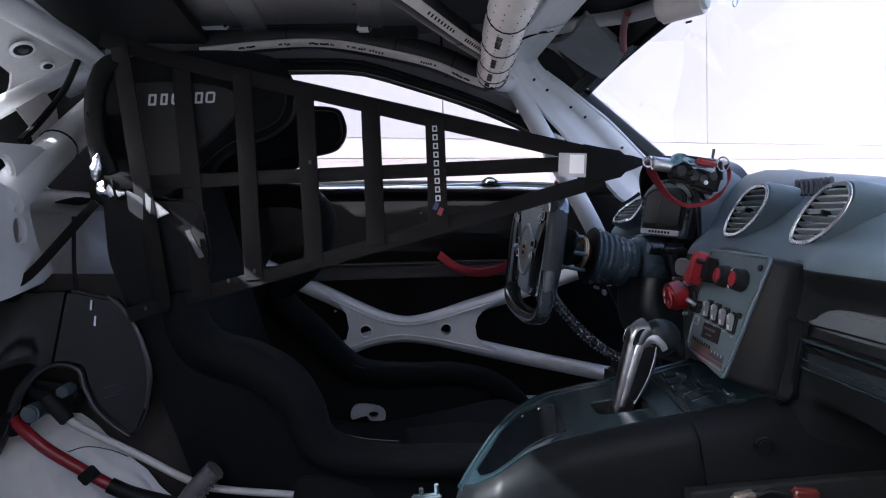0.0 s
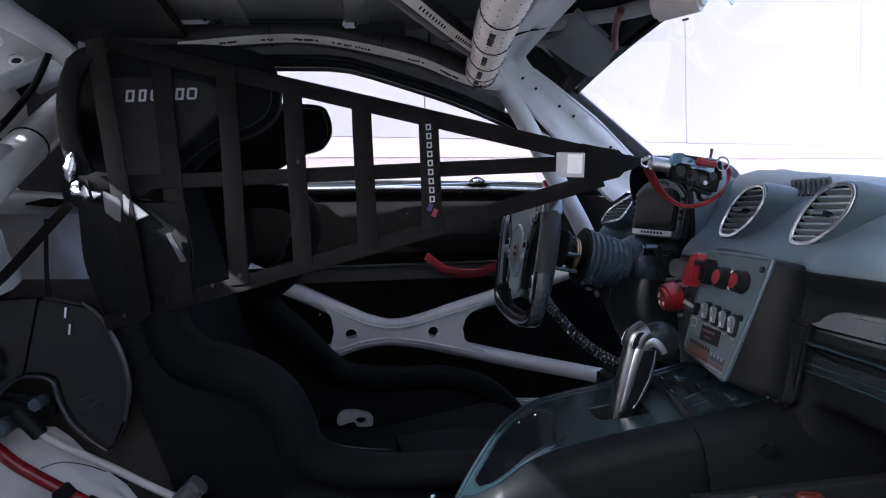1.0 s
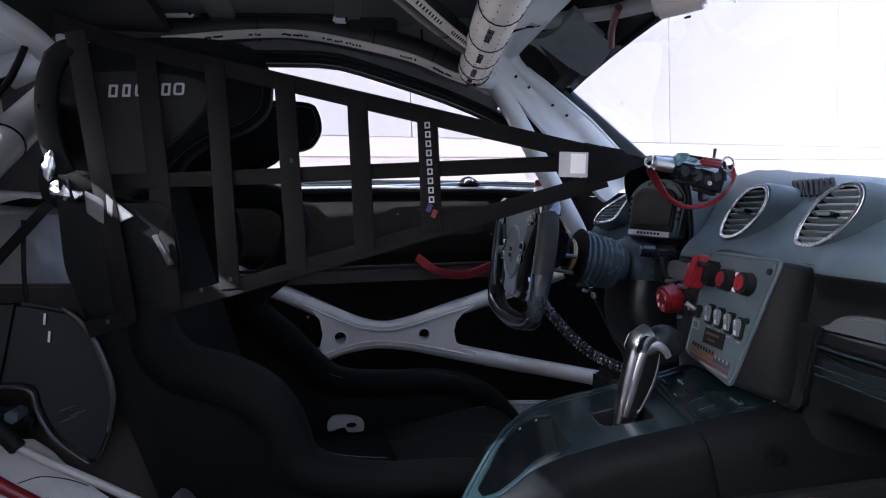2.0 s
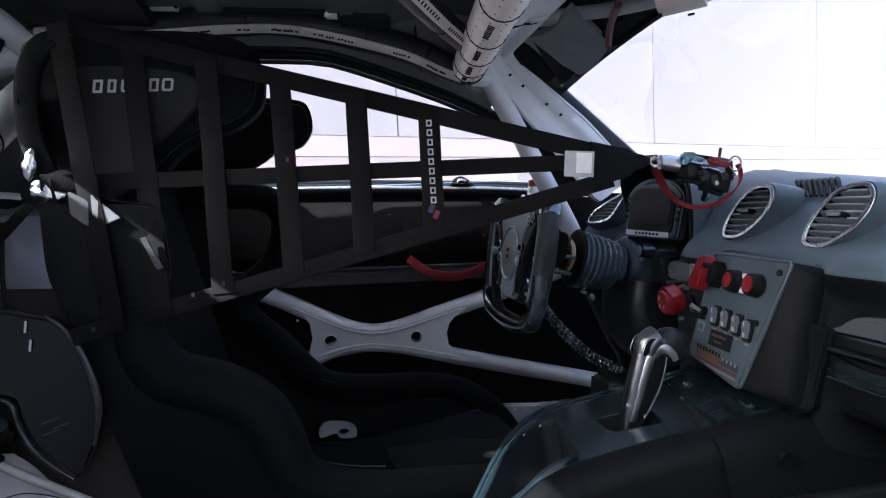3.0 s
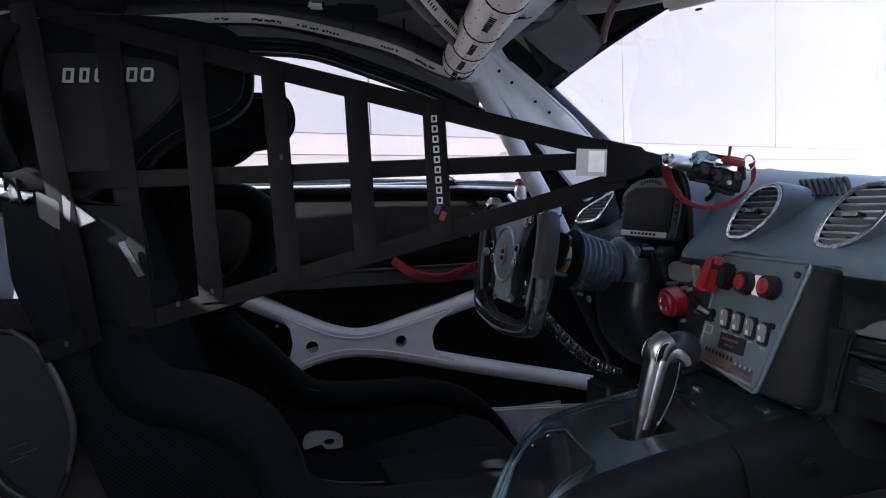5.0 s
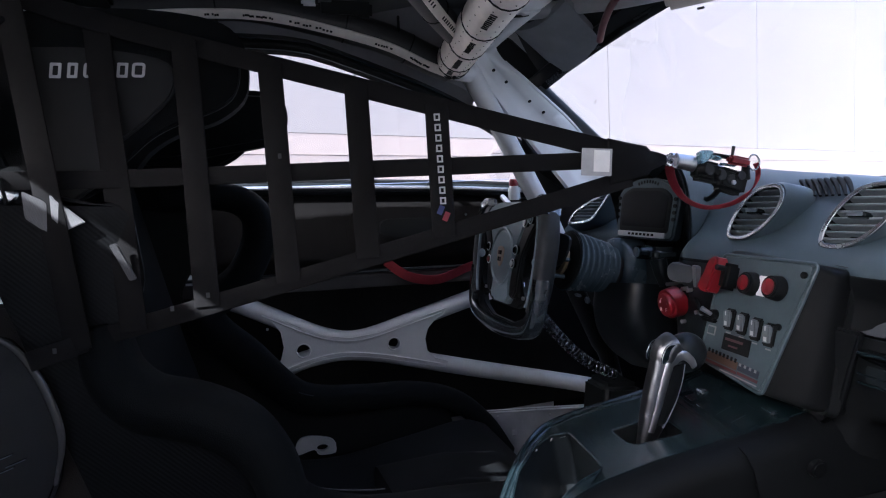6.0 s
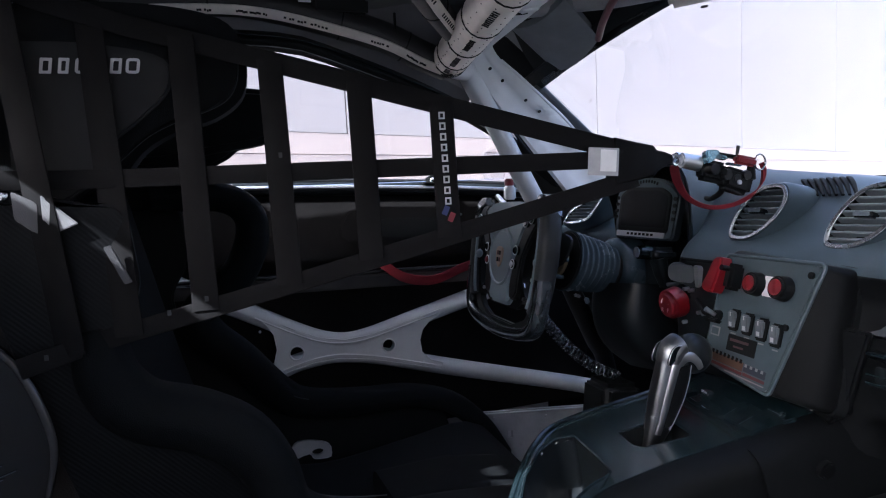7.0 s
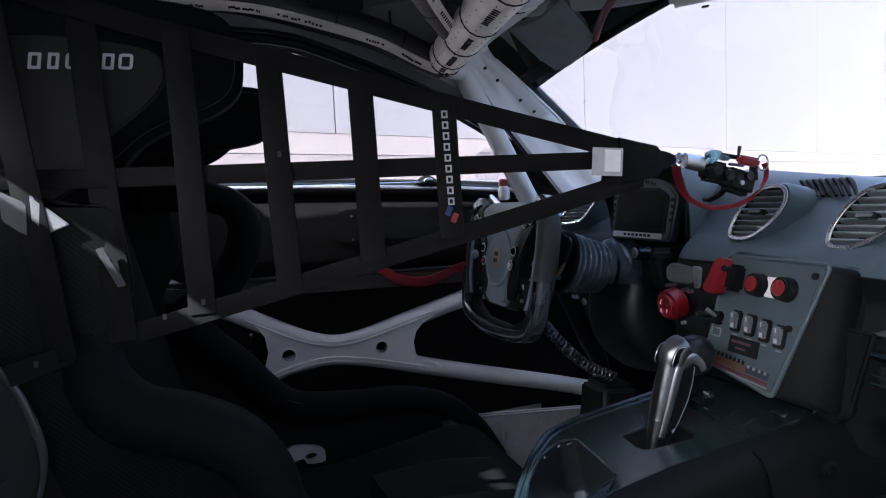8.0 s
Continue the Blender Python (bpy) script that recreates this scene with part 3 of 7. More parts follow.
part("front_hoop", tube([(0.24, 0.58, 1.185), (0.205, 0.50, 1.192), (0.178, 0.36, 1.197), (0.160, 0.2, 1.2), (0.15, 0.0, 1.202), (0.160, -0.2, 1.2), (0.178, -0.36, 1.197), (0.24, -0.58, 1.185)], 0.02), M_CAGE, cage)
head = [(0.266, -0.57, 1.240), (0.268, -0.3, 1.242), (0.270, 0.0, 1.243), (0.272, 0.25, 1.242), (0.273, 0.40, 1.242), (0.270, 0.50, 1.242)]
part("header_plate", sweep(smooth_path(head, 5), rounded(0.096, 0.014, 0.7), side=(1, 0, 0.1)), M_CAGE, cage, "boxed grey header plate")
part("header_rib", sweep(smooth_path([(0.252, 0.375, 1.229), (0.252, 0.2, 1.231), (0.250, 0.0, 1.232), (0.248, -0.36, 1.229)], 5), rounded(0.034, 0.012, 0.7), side=(1, 0, 0.1)), M_CAGE, cage, "folded stiffening rib")
part("weld_bead", tube([(0.228, 0.392, 1.216), (0.246, 0.376, 1.220), (0.268, 0.372, 1.226), (0.284, 0.384, 1.231), (0.300, 0.380, 1.233)], 0.0022, smooth=3), M_BLACK, cage, "dark sealed seam")
part("roof_diagonal", tube([(0.165, 0.40, 1.205), (0.08, 0.27, 1.212), (-0.02, 0.10, 1.218), (-0.25, -0.25, 1.225), (-0.55, -0.48, 1.21)], 0.018, smooth=3), M_CAGE, cage)
part("main_hoop", tube([(-0.60, 0.70, 0.25), (-0.60, 0.69, 0.80), (-0.60, 0.60, 1.10), (-0.60, 0.46, 1.205), (-0.60, 0.2, 1.222), (-0.60, -0.2, 1.222), (-0.60, -0.46, 1.205), (-0.60, -0.60, 1.10), (-0.60, -0.69, 0.80), (-0.60, -0.70, 0.25)], R), M_CAGE, cage)
# door cross on the driver's side
YX = 0.81
part("door_bar", tube([(-0.60, YX - 0.08, 0.868), (-0.42, YX, 0.779), (-0.31, YX, 0.723), (-0.212, YX, 0.673), (-0.119, YX, 0.623), (-0.062, YX, 0.597), (-0.006, YX, 0.584), (0.057, YX, 0.590), (0.165, YX, 0.619), (0.268, YX, 0.646), (0.46, YX - 0.02, 0.703), (0.62, YX - 0.10, 0.775)], 0.0215), M_CAGE, cage)
part("door_bar", tube([(-0.60, YX - 0.08, 0.28), (-0.42, YX, 0.375), (-0.25, YX, 0.490), (-0.141, YX, 0.538), (-0.077, YX, 0.552), (-0.017, YX, 0.555), (0.058, YX, 0.543), (0.119, YX, 0.527), (0.216, YX, 0.499), (0.306, YX, 0.474), (0.402, YX, 0.4485), (0.6, YX, 0.396), (0.75, YX - 0.05, 0.36)], 0.0215), M_CAGE, cage)
edge = [(-0.222, 0.683), (-0.119, 0.628), (-0.062, 0.603), (-0.006, 0.592), (0.057, 0.597), (0.165, 0.625), (0.240, 0.643), (0.232, 0.628), (0.206, 0.614), (0.188, 0.595), (0.180, 0.570), (0.184, 0.540), (0.204, 0.518), (0.236, 0.505), (0.230, 0.490), (0.119, 0.520), (0.058, 0.536), (-0.017, 0.548), (-0.077, 0.545), (-0.141, 0.530), (-0.200, 0.505), (-0.172, 0.545), (-0.161, 0.585), (-0.166, 0.622), (-0.184, 0.651)]
holes = [[(cx + rr * math.cos(k * math.pi / 10), cz + rr * math.sin(k * math.pi / 10)) for k in range(20)] for cx, cz, rr in ((-0.117, 0.573, 0.0165), (0.100, 0.566, 0.0155), (-0.195, 0.632, 0.003), (0.187, 0.622, 0.003), (0.187, 0.512, 0.003), (-0.165, 0.515, 0.003))]
part("door_gusset", plate(edge, holes, 0.006, xz_at(YX - 0.0175), 0.001), M_CAGE, cage, "grey plate with two lightening holes")
for cx, cz, rr in ((-0.117, 0.573, 0.0165), (0.100, 0.566, 0.0155)):
    part("hole_collar", sweep([(cx + rr * math.cos(k * math.pi / 10), YX - 0.011, cz + rr * math.sin(k * math.pi / 10)) for k in range(20)], rounded(0.022, 0.003, 0.5, 1), side=(0, 1, 0), closed=True), M_CAGE, cage)


for bead in ([(-0.205, 0.665), (-0.115, 0.617), (-0.062, 0.5945), (-0.006, 0.584), (0.057, 0.5890), (0.165, 0.616), (0.225, 0.631)], [(-0.175, 0.524), (-0.141, 0.539), (-0.077, 0.554), (-0.017, 0.557), (0.058, 0.5445), (0.119, 0.529), (0.215, 0.502)]):
    part("weld_lip", sweep(smooth_path([(x, YX - 0.0205, z) for x, z in bead], 5), circle(0.0022, 6)), M_CAGE, cage)


# ---- paddings on the cage ----
def padding(name, line, r, label, mat, rings=(), prints=(), dots=False, n=18):
    """A foam sleeve round a cage tube with taped joints, punched dots and unreadable print."""
    th = thing(name, label, "cage padding")
    line = smooth_path(line, 8)
    part("sleeve", sweep(line, circle(r, n)), mat, th)
    for f in rings:
        i = int(f * (len(line) - 2))
        t = (line[i + 1] - line[i]).normalized()
        part("cable_tie", rod(line[i] - t * 0.0015, line[i] + t * 0.0015, r + 0.0012, n=20), M_BLACK, th)
    return th, line


def on_tube(line, f, angle, r, down=Vector((0, 0, -1))):
    """The place and frame on the skin of a sleeve, f along it, angle from straight down."""
    i = min(int(f * (len(line) - 1)), len(line) - 2)
    q = line[i].lerp(line[i + 1], f * (len(line) - 1) - i)
    t = (line[i + 1] - line[i]).normalized()
    d = (down - t * down.dot(t)).normalized()
    nrm = Matrix.Rotation(radians(angle), 3, t) @ d
    w = t.cross(nrm)
    m = Matrix((t, w, nrm)).transposed().to_4x4()
    m.translation = q + nrm * r
    return m


pad, line = padding("header_padding", [(0.203, 0.538, 1.187), (0.197, 0.48, 1.189), (0.185, 0.36, 1.191), (0.167, 0.2, 1.193), (0.152, 0.0, 1.197)], 0.0355, "white perforated foil padding on the front cage tube", M_FOIL, (0.055, 0.115, 0.27, 0.46, 0.66, 0.85))
rnd = random.Random(4)
for k in range(26):
    for a in (-62, -30, 6, 40):
        part("dot", moved(rod((0, 0, -0.0004), (0, 0, 0.0004), 0.0011, n=6), on_tube(line, 0.02 + 0.95 * (k + 0.3 * rnd.random()) / 26, a + 6 * rnd.random(), 0.0355)), M_BLACK, pad)
for f0, a, cnt in ((0.012, -18, 6), (0.075, -22, 3), (0.145, -24, 9), (0.30, -22, 12), (0.50, -22, 10), (0.70, -22, 9)):
    for k in range(cnt):
        part("print_bar", moved(box((0, 0, 0), (0.0032 + 0.0016 * rnd.random(), 0.0085 + 0.0025 * rnd.random(), 0.0006), 0), on_tube(line, f0 + 0.0095 * k, a, 0.0356)), M_BLACK, pad)
part("knot", moved(ball((0, 0, 0.002), (0.006, 0.004, 0.003), 10), on_tube(line, 0.125, -5, 0.0355)), M_BLACK, pad)
pad, line = padding("rail_padding", [(-0.52, 0.525, 1.247), (-0.368, 0.535, 1.2645), (-0.274, 0.537, 1.273), (-0.1785, 0.538, 1.2754), (-0.0825, 0.538, 1.2635), (0.0636, 0.540, 1.230), (0.15, 0.545, 1.195), (0.20, 0.55, 1.178)], 0.029, "black foam padding with white foil strip on roof rail", M_FOAM, (0.35, 0.66, 0.80))
strip = [on_tube(line, 0.09 + 0.89 * k / 48, -46, 0.0278).translation for k in range(49)]
part("foil_strip", sweep(strip, rounded(0.0185, 0.005, 0.9, 2), side=[on_tube(line, 0.09 + 0.89 * k / 48, -46, 0.02).to_3x3() @ Vector((0, 1, 0)) for k in range(49)]), M_FOIL, pad, "white foil strip with black print")
for f0, cnt in ((0.18, 10), (0.30, 9), (0.41, 15), (0.54, 16), (0.70, 8), (0.80, 12)):
    for k in range(cnt):
        if rnd.random() < 0.8:
            part("print_bar", moved(box((0, 0.002 * rnd.random(), 0), (0.0028 + 0.002 * rnd.random(), 0.0038, 0.0006), 0), on_tube(line, f0 + 0.0062 * k, -46, 0.0306)), M_BLACK, pad)
for f in (0.30, 0.64, 0.76):
    part("tie_tail", moved(box((0, 0, 0), (0.005, 0.004, 0.030), 0.0012), Matrix.Translation(line[int(f * (len(line) - 1))] + Vector((0, -0.026, 0.030)))), M_BLACK, pad)
pad, line = padding("diagonal_padding", [(0.165, 0.40, 1.203), (0.08, 0.27, 1.21), (-0.02, 0.10, 1.216), (-0.12, -0.05, 1.22)], 0.022, "black foam padding with white foil strip on diagonal tube", M_FOAM, (0.3, 0.7))
strip = [on_tube(line, k / 30, 42, 0.0205).translation for k in range(31)]
part("foil_strip", sweep(strip, rounded(0.017, 0.005, 0.9, 2), side=[on_tube(line, k / 30, 42, 0.02).to_3x3() @ Vector((0, 1, 0)) for k in range(31)]), M_FOIL, pad, "white foil strip with black print")
for f0 in (0.10, 0.36):
    for k in range(9):
        part("print_bar", moved(box((0, 0, 0), (0.0045, 0.006, 0.0006), 0), on_tube(line, f0 + 0.02 * k, 42, 0.0232)), M_BLACK, pad)
# black roof pads along the rail and grey clips between them
for c, sz, rx in (((-0.515, 0.425, 1.272), (0.24, 0.34, 0.020), -7), ((-0.215, 0.500, 1.298), (0.262, 0.012, 0.036), 10), ((-0.01, 0.512, 1.272), (0.10, 0.012, 0.030), 10)):
    ob = mesh_object("roof_pad", box(c, sz, 0.005, (rx, 0, 0)), M_BLACK)
    tagged(ob, "black foam pad glued under the bare roof", "roof pad", "roof pads")
for c, sz in (((-0.383, 0.500, 1.295), (0.062, 0.014, 0.030)), ((-0.075, 0.506, 1.286), (0.030, 0.014, 0.026))):
    clip_ = thing("roof_clip", "grey pressed clip between the roof pads", "clip", "roof clips")
    part("plate", box(c, sz, 0.004, (10, 0, 0)), M_BODY, clip_)
    part("slot", box((c[0] + 0.4 * sz[0], c[1] - 0.009, c[2]), (0.005, 0.006, 0.026), 0.001, (10, 0, 0)), M_BLACK, clip_)
# grey tube and round end fitting at the header
tagged(mesh_object("vent_hose", tube([(0.322, 0.425, 1.253), (0.345, 0.400, 1.250), (0.385, 0.360, 1.246), (0.415, 0.300, 1.234), (0.420, 0.200, 1.212), (0.408, 0.110, 1.190)], 0.014, smooth=4), material("grey hose", (0.28, 0.28, 0.29), 0.5, spot=0.2)), "grey cooling hose along the roof header", "hose")
cap = thing("hose_fitting", "cream round hose fitting at the windscreen header", "fitting")
part("body", rod((0.390, 0.125, 1.184), (0.44, 0.075, 1.190), 0.024, 0.028, 24, 0.006), material("cream fitting", (0.50, 0.46, 0.43), 0.5, spot=0.2, spot_scale=20), cap)
part("slot", box((0.42, 0.088, 1.153), (0.010, 0.004, 0.003), 0.001, (0, 0, -50)), M_BLACK, cap)
tagged(mesh_object("header_cable", tube([(0.398, 0.255, 1.224), (0.405, 0.285, 1.218), (0.420, 0.330, 1.206), (0.440, 0.375, 1.192)], 0.0065, smooth=4), material("dull red cable skin", (0.12, 0.03, 0.034), 0.45, spot=0.4, spot_scale=40)), "dull red cable behind the roof header edge", "cable")
ring = [(0.470 + 0.004 * math.sin(a), 0.052 , 1.172 + 0.010 * math.cos(a)) for a in [k * math.pi / 8 for k in range(16)]]
part("wire_loop", sweep(ring, circle(0.0012, 6), closed=True), M_SATIN, cap)

# ---- dashboard ----
def lerp_profile(a, b, t):
    return [(p[0] + (q[0] - p[0]) * t, p[1] + (q[1] - p[1]) * t) for p, q in zip(a, b)]


def ramp(t):
    t = min(1.0, max(0.0, t))
    return t * t * (3 - 2 * t)


def crest(x, y):
    """The top rises towards the instrument hood."""
    return max(0.0, 0.029 + 0.150 * y - 0.085 * max(0.0, y - 0.14)) * ramp((y + 0.06) / 0.07) * ramp((0.35 - y) / 0.07) * ramp((x - 0.515) / 0.085) * ramp((0.82 - x) / 0.20)


CENTRE = [(0.52, 0.47), (0.468, 0.56), (0.460, 0.62), (0.458, 0.665), (0.458, 0.715), (0.462, 0.760), (0.464, 0.780), (0.467, 0.797), (0.480, 0.815), (0.506, 0.834), (0.577, 0.872), (0.80, 0.893), (1.045, 0.892)]
BINNACLE = [(0.64, 0.56), (0.60, 0.62), (0.585, 0.65), (0.575, 0.68), (0.568, 0.715), (0.565, 0.745), (0.567, 0.770), (0.57, 0.79), (0.58, 0.81), (0.60, 0.825), (0.66, 0.865), (0.76, 0.908), (1.0, 0.902)]
OUTER = [(0.62, 0.56), (0.59, 0.62), (0.58, 0.65), (0.575, 0.68), (0.568, 0.715), (0.563, 0.750), (0.562, 0.775), (0.562, 0.795), (0.568, 0.817), (0.590, 0.838), (0.635, 0.860), (0.72, 0.897), (0.80, 0.900)]
PASSENGER = [(0.60, 0.628), (0.50, 0.632), (0.463, 0.640), (0.456, 0.665), (0.456, 0.715), (0.470, 0.762), (0.464, 0.780), (0.459, 0.797), (0.470, 0.815), (0.503, 0.834), (0.575, 0.872), (0.80, 0.893), (1.045, 0.892)]
dash = thing("dashboard", "dark grey grained dashboard with round air vents", "dashboard")
spans = [(y, PASSENGER) for y in (-0.78, -0.55, -0.36, -0.2, -0.15, -0.125)] + [(y, lerp_profile(PASSENGER, CENTRE, f)) for y, f in ((-0.112, 0.15), (-0.10, 0.5), (-0.088, 0.85))] + [(y, CENTRE) for y in (-0.075, 0.0, 0.06, 0.12, 0.16)]
spans += [(y, lerp_profile(CENTRE, BINNACLE, f)) for y, f in ((0.185, 0.02), (0.203, 0.07), (0.219, 0.16), (0.232, 0.30), (0.243, 0.50), (0.252, 0.72), (0.262, 0.92))] + [(0.28, BINNACLE), (0.34, BINNACLE), (0.42, BINNACLE), (0.45, lerp_profile(BINNACLE, OUTER, 0.7)), (0.50, OUTER), (0.60, OUTER), (0.70, OUTER), (0.78, OUTER)]
rows = []
for y, prof in spans:
    lift = 0.085 * max(0.0, y - 0.14)
    rows.append([(x, y, z + lift * max(0.0, min(1.0, (z - 0.85) / 0.05)) + crest(x, y)) for x, z in [(q.x, q.y) for q in smooth_path([(a, b, 0) for a, b in prof], 4)]])
body = part("dash_body", thicken(loft(rows), 0.006), [M_DASH, M_TRIM, M_DASH_SHADE], dash, sharp=60)
for p in body.data.polygons:      # black trim colour behind the instruments and low by the door, shade colour elsewhere below 0.795
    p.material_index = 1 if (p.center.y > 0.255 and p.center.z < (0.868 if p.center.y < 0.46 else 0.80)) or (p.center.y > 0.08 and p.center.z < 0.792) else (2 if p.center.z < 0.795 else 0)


def vent(cy, cz, cx, ring, lean, yaw, depth, parent, lever=True):
    """A round vent: chromed ring, slats, pod skin running forwards."""
    m = Matrix.Translation((cx, cy, cz)) @ Matrix.Rotation(radians(yaw), 4, "Z") @ Matrix(((0, lean, -1, 0), (-1, 0, 0, 0), (0, 1, lean, 0), (0, 0, 0, 1)))
    outline = flat_path(ring, 6)
    v = part("air_vent", sweep([m @ Vector((x, y, 0)) for x, y in outline], rounded(0.0024, 0.006, 0.9), side=[m.to_3x3() @ Vector((0, 0, 1))] * len(outline), closed=True), M_RINGM, parent, "metal-ringed air vent with dark slats")
    big = [(x * 1.16, y * 1.16) for x, y in outline]
    grown = [(x * 1.27, y * 1.24) for x, y in outline]
    secs = [[m @ Vector((x * 1.03, y * 1.03, -0.002)) for x, y in outline], [m @ Vector((x * 1.10, y * 1.09, -0.001)) for x, y in outline], [m @ Vector((x, y, -0.008)) for x, y in big]]
    for k in range(1, 8):
        f = k / 7
        secs.append([m @ Vector((x * (1 - 0.12 * f) , y * (1 - 0.05 * f) - 0.012 * f * f, -0.008 - depth * f)) for x, y in grown])
    part("vent_pod", loft(secs, closed_ring=True), M_DASH, v)
    secs = [[m @ Vector((x * 0.98, y * 0.98, 0.0)) for x, y in outline], [m @ Vector((x * 0.9, y * 0.9, -0.035)) for x, y in outline]]
    bm = loft(secs, closed_ring=True)
    bm.faces.new(list(bm.verts)[-len(outline):])
    part("duct", bm, M_BLACK, v)
    ymin, ymax = min(q[1] for q in outline), max(q[1] for q in outline)
    k = 9
    for i in range(1, k):
        yy = ymin + (ymax - ymin) * i / k
        hit = []
        for (xa, ya), (xb, yb) in zip(outline, outline[1:] + outline[:1]):
            if (ya - yy) * (yb - yy) < 0:
                hit.append(xa + (xb - xa) * (yy - ya) / (yb - ya))
        if len(hit) > 1:
            a, b = min(hit) * 0.97, max(hit) * 0.97
            part("slat", moved(box(((a + b) / 2, yy, -0.005), (b - a, 0.0034, 0.011), 0.0012, (-20, 0, 0), 1), m), M_SLAT, v)
    if lever:
        part("lever", moved(box((0.004, 0.002, 0.003), (0.024, 0.007, 0.014), 0.002), m), M_GLOSS, v)
        part("lever_cap", moved(box((0.004, 0.002, 0.0105), (0.020, 0.0045, 0.002), 0.0008), m), M_SLAT, v)
        part("thumb_wheel", moved(rod((-0.008, ymin * 0.74, -0.010), (0.006, ymin * 0.74, -0.010), 0.006, n=14), m), M_GLOSS, v)
    return v


RING1 = [(-0.041, -0.026), (-0.034, -0.034), (-0.008, -0.033), (0.018, -0.018), (0.036, 0.004), (0.041, 0.022), (0.034, 0.036), (0.018, 0.039), (-0.006, 0.033), (-0.026, 0.014), (-0.038, -0.008)]
vent(0.081, 0.866, 0.502, RING1, 0.30, 0, 0.20, dash)
vent(-0.072, 0.861, 0.502, RING1, 0.30, 0, 0.20, dash)
RING3 = [(-0.056, -0.030), (-0.045, -0.034), (-0.010, -0.031), (0.018, -0.024), (0.036, -0.004), (0.052, 0.022), (0.057, 0.034), (0.050, 0.036), (0.029, 0.027), (-0.005, 0.013), (-0.038, -0.004), (-0.052, -0.020)]
vent(0.632, 0.876, 0.556, RING3, 0.35, 12, 0.14, dash, False)
# defroster grille between the pods
for k in range(8):
    part("grille_slat", sweep(smooth_path([(0.584, 0.078 - 0.0098 * k, 0.9110), (0.578, 0.070 - 0.0097 * k, 0.9085), (0.569, 0.057 - 0.0095 * k, 0.9010), (0.556, 0.041 - 0.0092 * k, 0.8880)], 4), rounded(0.0052, 0.006, 0.6, 2), side=(0, 0, 1), scale=[0.5 + 0.6 * math.sin(math.pi * (0.15 + 0.8 * i / 12)) for i in range(13)]), M_BLACK, dash)
# instrument hood
arch = [(0.224, 0.80), (0.227, 0.87), (0.240, 0.925), (0.272, 0.956), (0.33, 0.972), (0.40, 0.976), (0.442, 0.968), (0.462, 0.945), (0.456, 0.91), (0.438, 0.87), (0.425, 0.80)]
arch = flat_path(arch, 5, closed=False)
for nm, grow, mt, lab, xs_ in (("instrument_hood", 1.0, M_DASH, "grey instrument hood", ((0.512, 1.0, 1.0), (0.53, 1.02, 1.0), (0.57, 1.02, 0.96), (0.62, 1.0, 0.86), (0.67, 0.95, 0.68), (0.72, 0.9, 0.45))), ("hood_lining", 0.965, M_TRIM, "black hood lining", ((0.505, 1.02, 1.015), (0.512, 1.0, 1.0), (0.56, 1.0, 0.99), (0.615, 1.0, 0.97)))):
    secs = [[(x, 0.34 + (y - 0.34) * k * grow, 0.80 + (z - 0.80) * h * grow) for y, z in arch] for x, k, h in xs_]
    part(nm, thicken(loft(secs), 0.004), mt, dash, lab)
part("hood_back", plate([(0.235, 0.78), (0.42, 0.78), (0.430, 0.87), (0.440, 0.93), (0.40, 0.955), (0.30, 0.945), (0.245, 0.91)], [], 0.004, Matrix.Translation((0.60, 0, 0)) @ Matrix(((0, 0, 1, 0), (1, 0, 0, 0), (0, 1, 0, 0), (0, 0, 0, 1)))), M_BLACK, dash)
# passenger side fascia: insert, glove box lid with a double bead
FX = Matrix(((0, 0, 1, 0), (1, 0, 0, 0), (0, 1, 0, 0), (0, 0, 0, 1)))      # local x, y -> world y, z
M_SIDE = leather("black console side", (0.0034, 0.0039, 0.0044), 0.42, 1200, 0.10, spec=0.08)
part("fascia_insert", plate(flat_path([(-0.1195, 0.7305), (-0.1245, 0.7420), (-0.1350, 0.7500), (-0.1526, 0.7564), (-0.19, 0.7585), (-0.30, 0.759), (-0.60, 0.760), (-0.60, 0.722), (-0.30, 0.7265)], 4), [], 0.014, Matrix.Translation((0.4600, 0, 0)) @ FX, 0.004), material("grey fascia insert", (0.050, 0.056, 0.062), 0.34, spot=0.2, rough_var=0.08), dash, "satin grey fascia insert")
lid = part("glove_box", plate(corner_round([(-0.1135, 0.7185), (-0.60, 0.707), (-0.60, 0.610), (-0.235, 0.640), (-0.165, 0.652), (-0.134, 0.654), (-0.1185, 0.668)], 0.007, 4), [], 0.024, Matrix.Translation((0.456, 0, 0)) @ FX, 0.007), M_SIDE, dash, "black glove box lid")
part("lid_recess", plate(corner_round([(-0.128, 0.7040), (-0.60, 0.694), (-0.60, 0.676), (-0.128, 0.6850)], 0.004, 3), [], 0.002, Matrix.Translation((0.4435, 0, 0)) @ FX, 0.0006), M_TRIM, lid)
for z, w in ((0.6935, 0.0022), (0.6835, 0.0036), (0.7165, 0.0040)):
    part("bead", sweep([(0.4432, -0.119, z), (0.4432, -0.6, z - 0.012)], rounded(w, 0.004, 0.8, 2), side=(0, 0, 1)), M_GLOSS, lid)
part("side_trim", plate(corner_round([(-0.070, 0.740), (-0.1215, 0.738), (-0.108, 0.690), (-0.0965, 0.6435), (-0.0734, 0.6180), (-0.0426, 0.634), (-0.055, 0.69)], 0.006, 4), [], 0.010, Matrix.Translation((0.4490, 0, 0)) @ FX, 0.003), M_DASH_SHADE, dash, "dark vertical trim strip")

# ---- centre switch panel ----
PO = Vector((0.43, -0.068, 0.798))
PN = Vector((-1, 0.1, 0.25)).normalized()
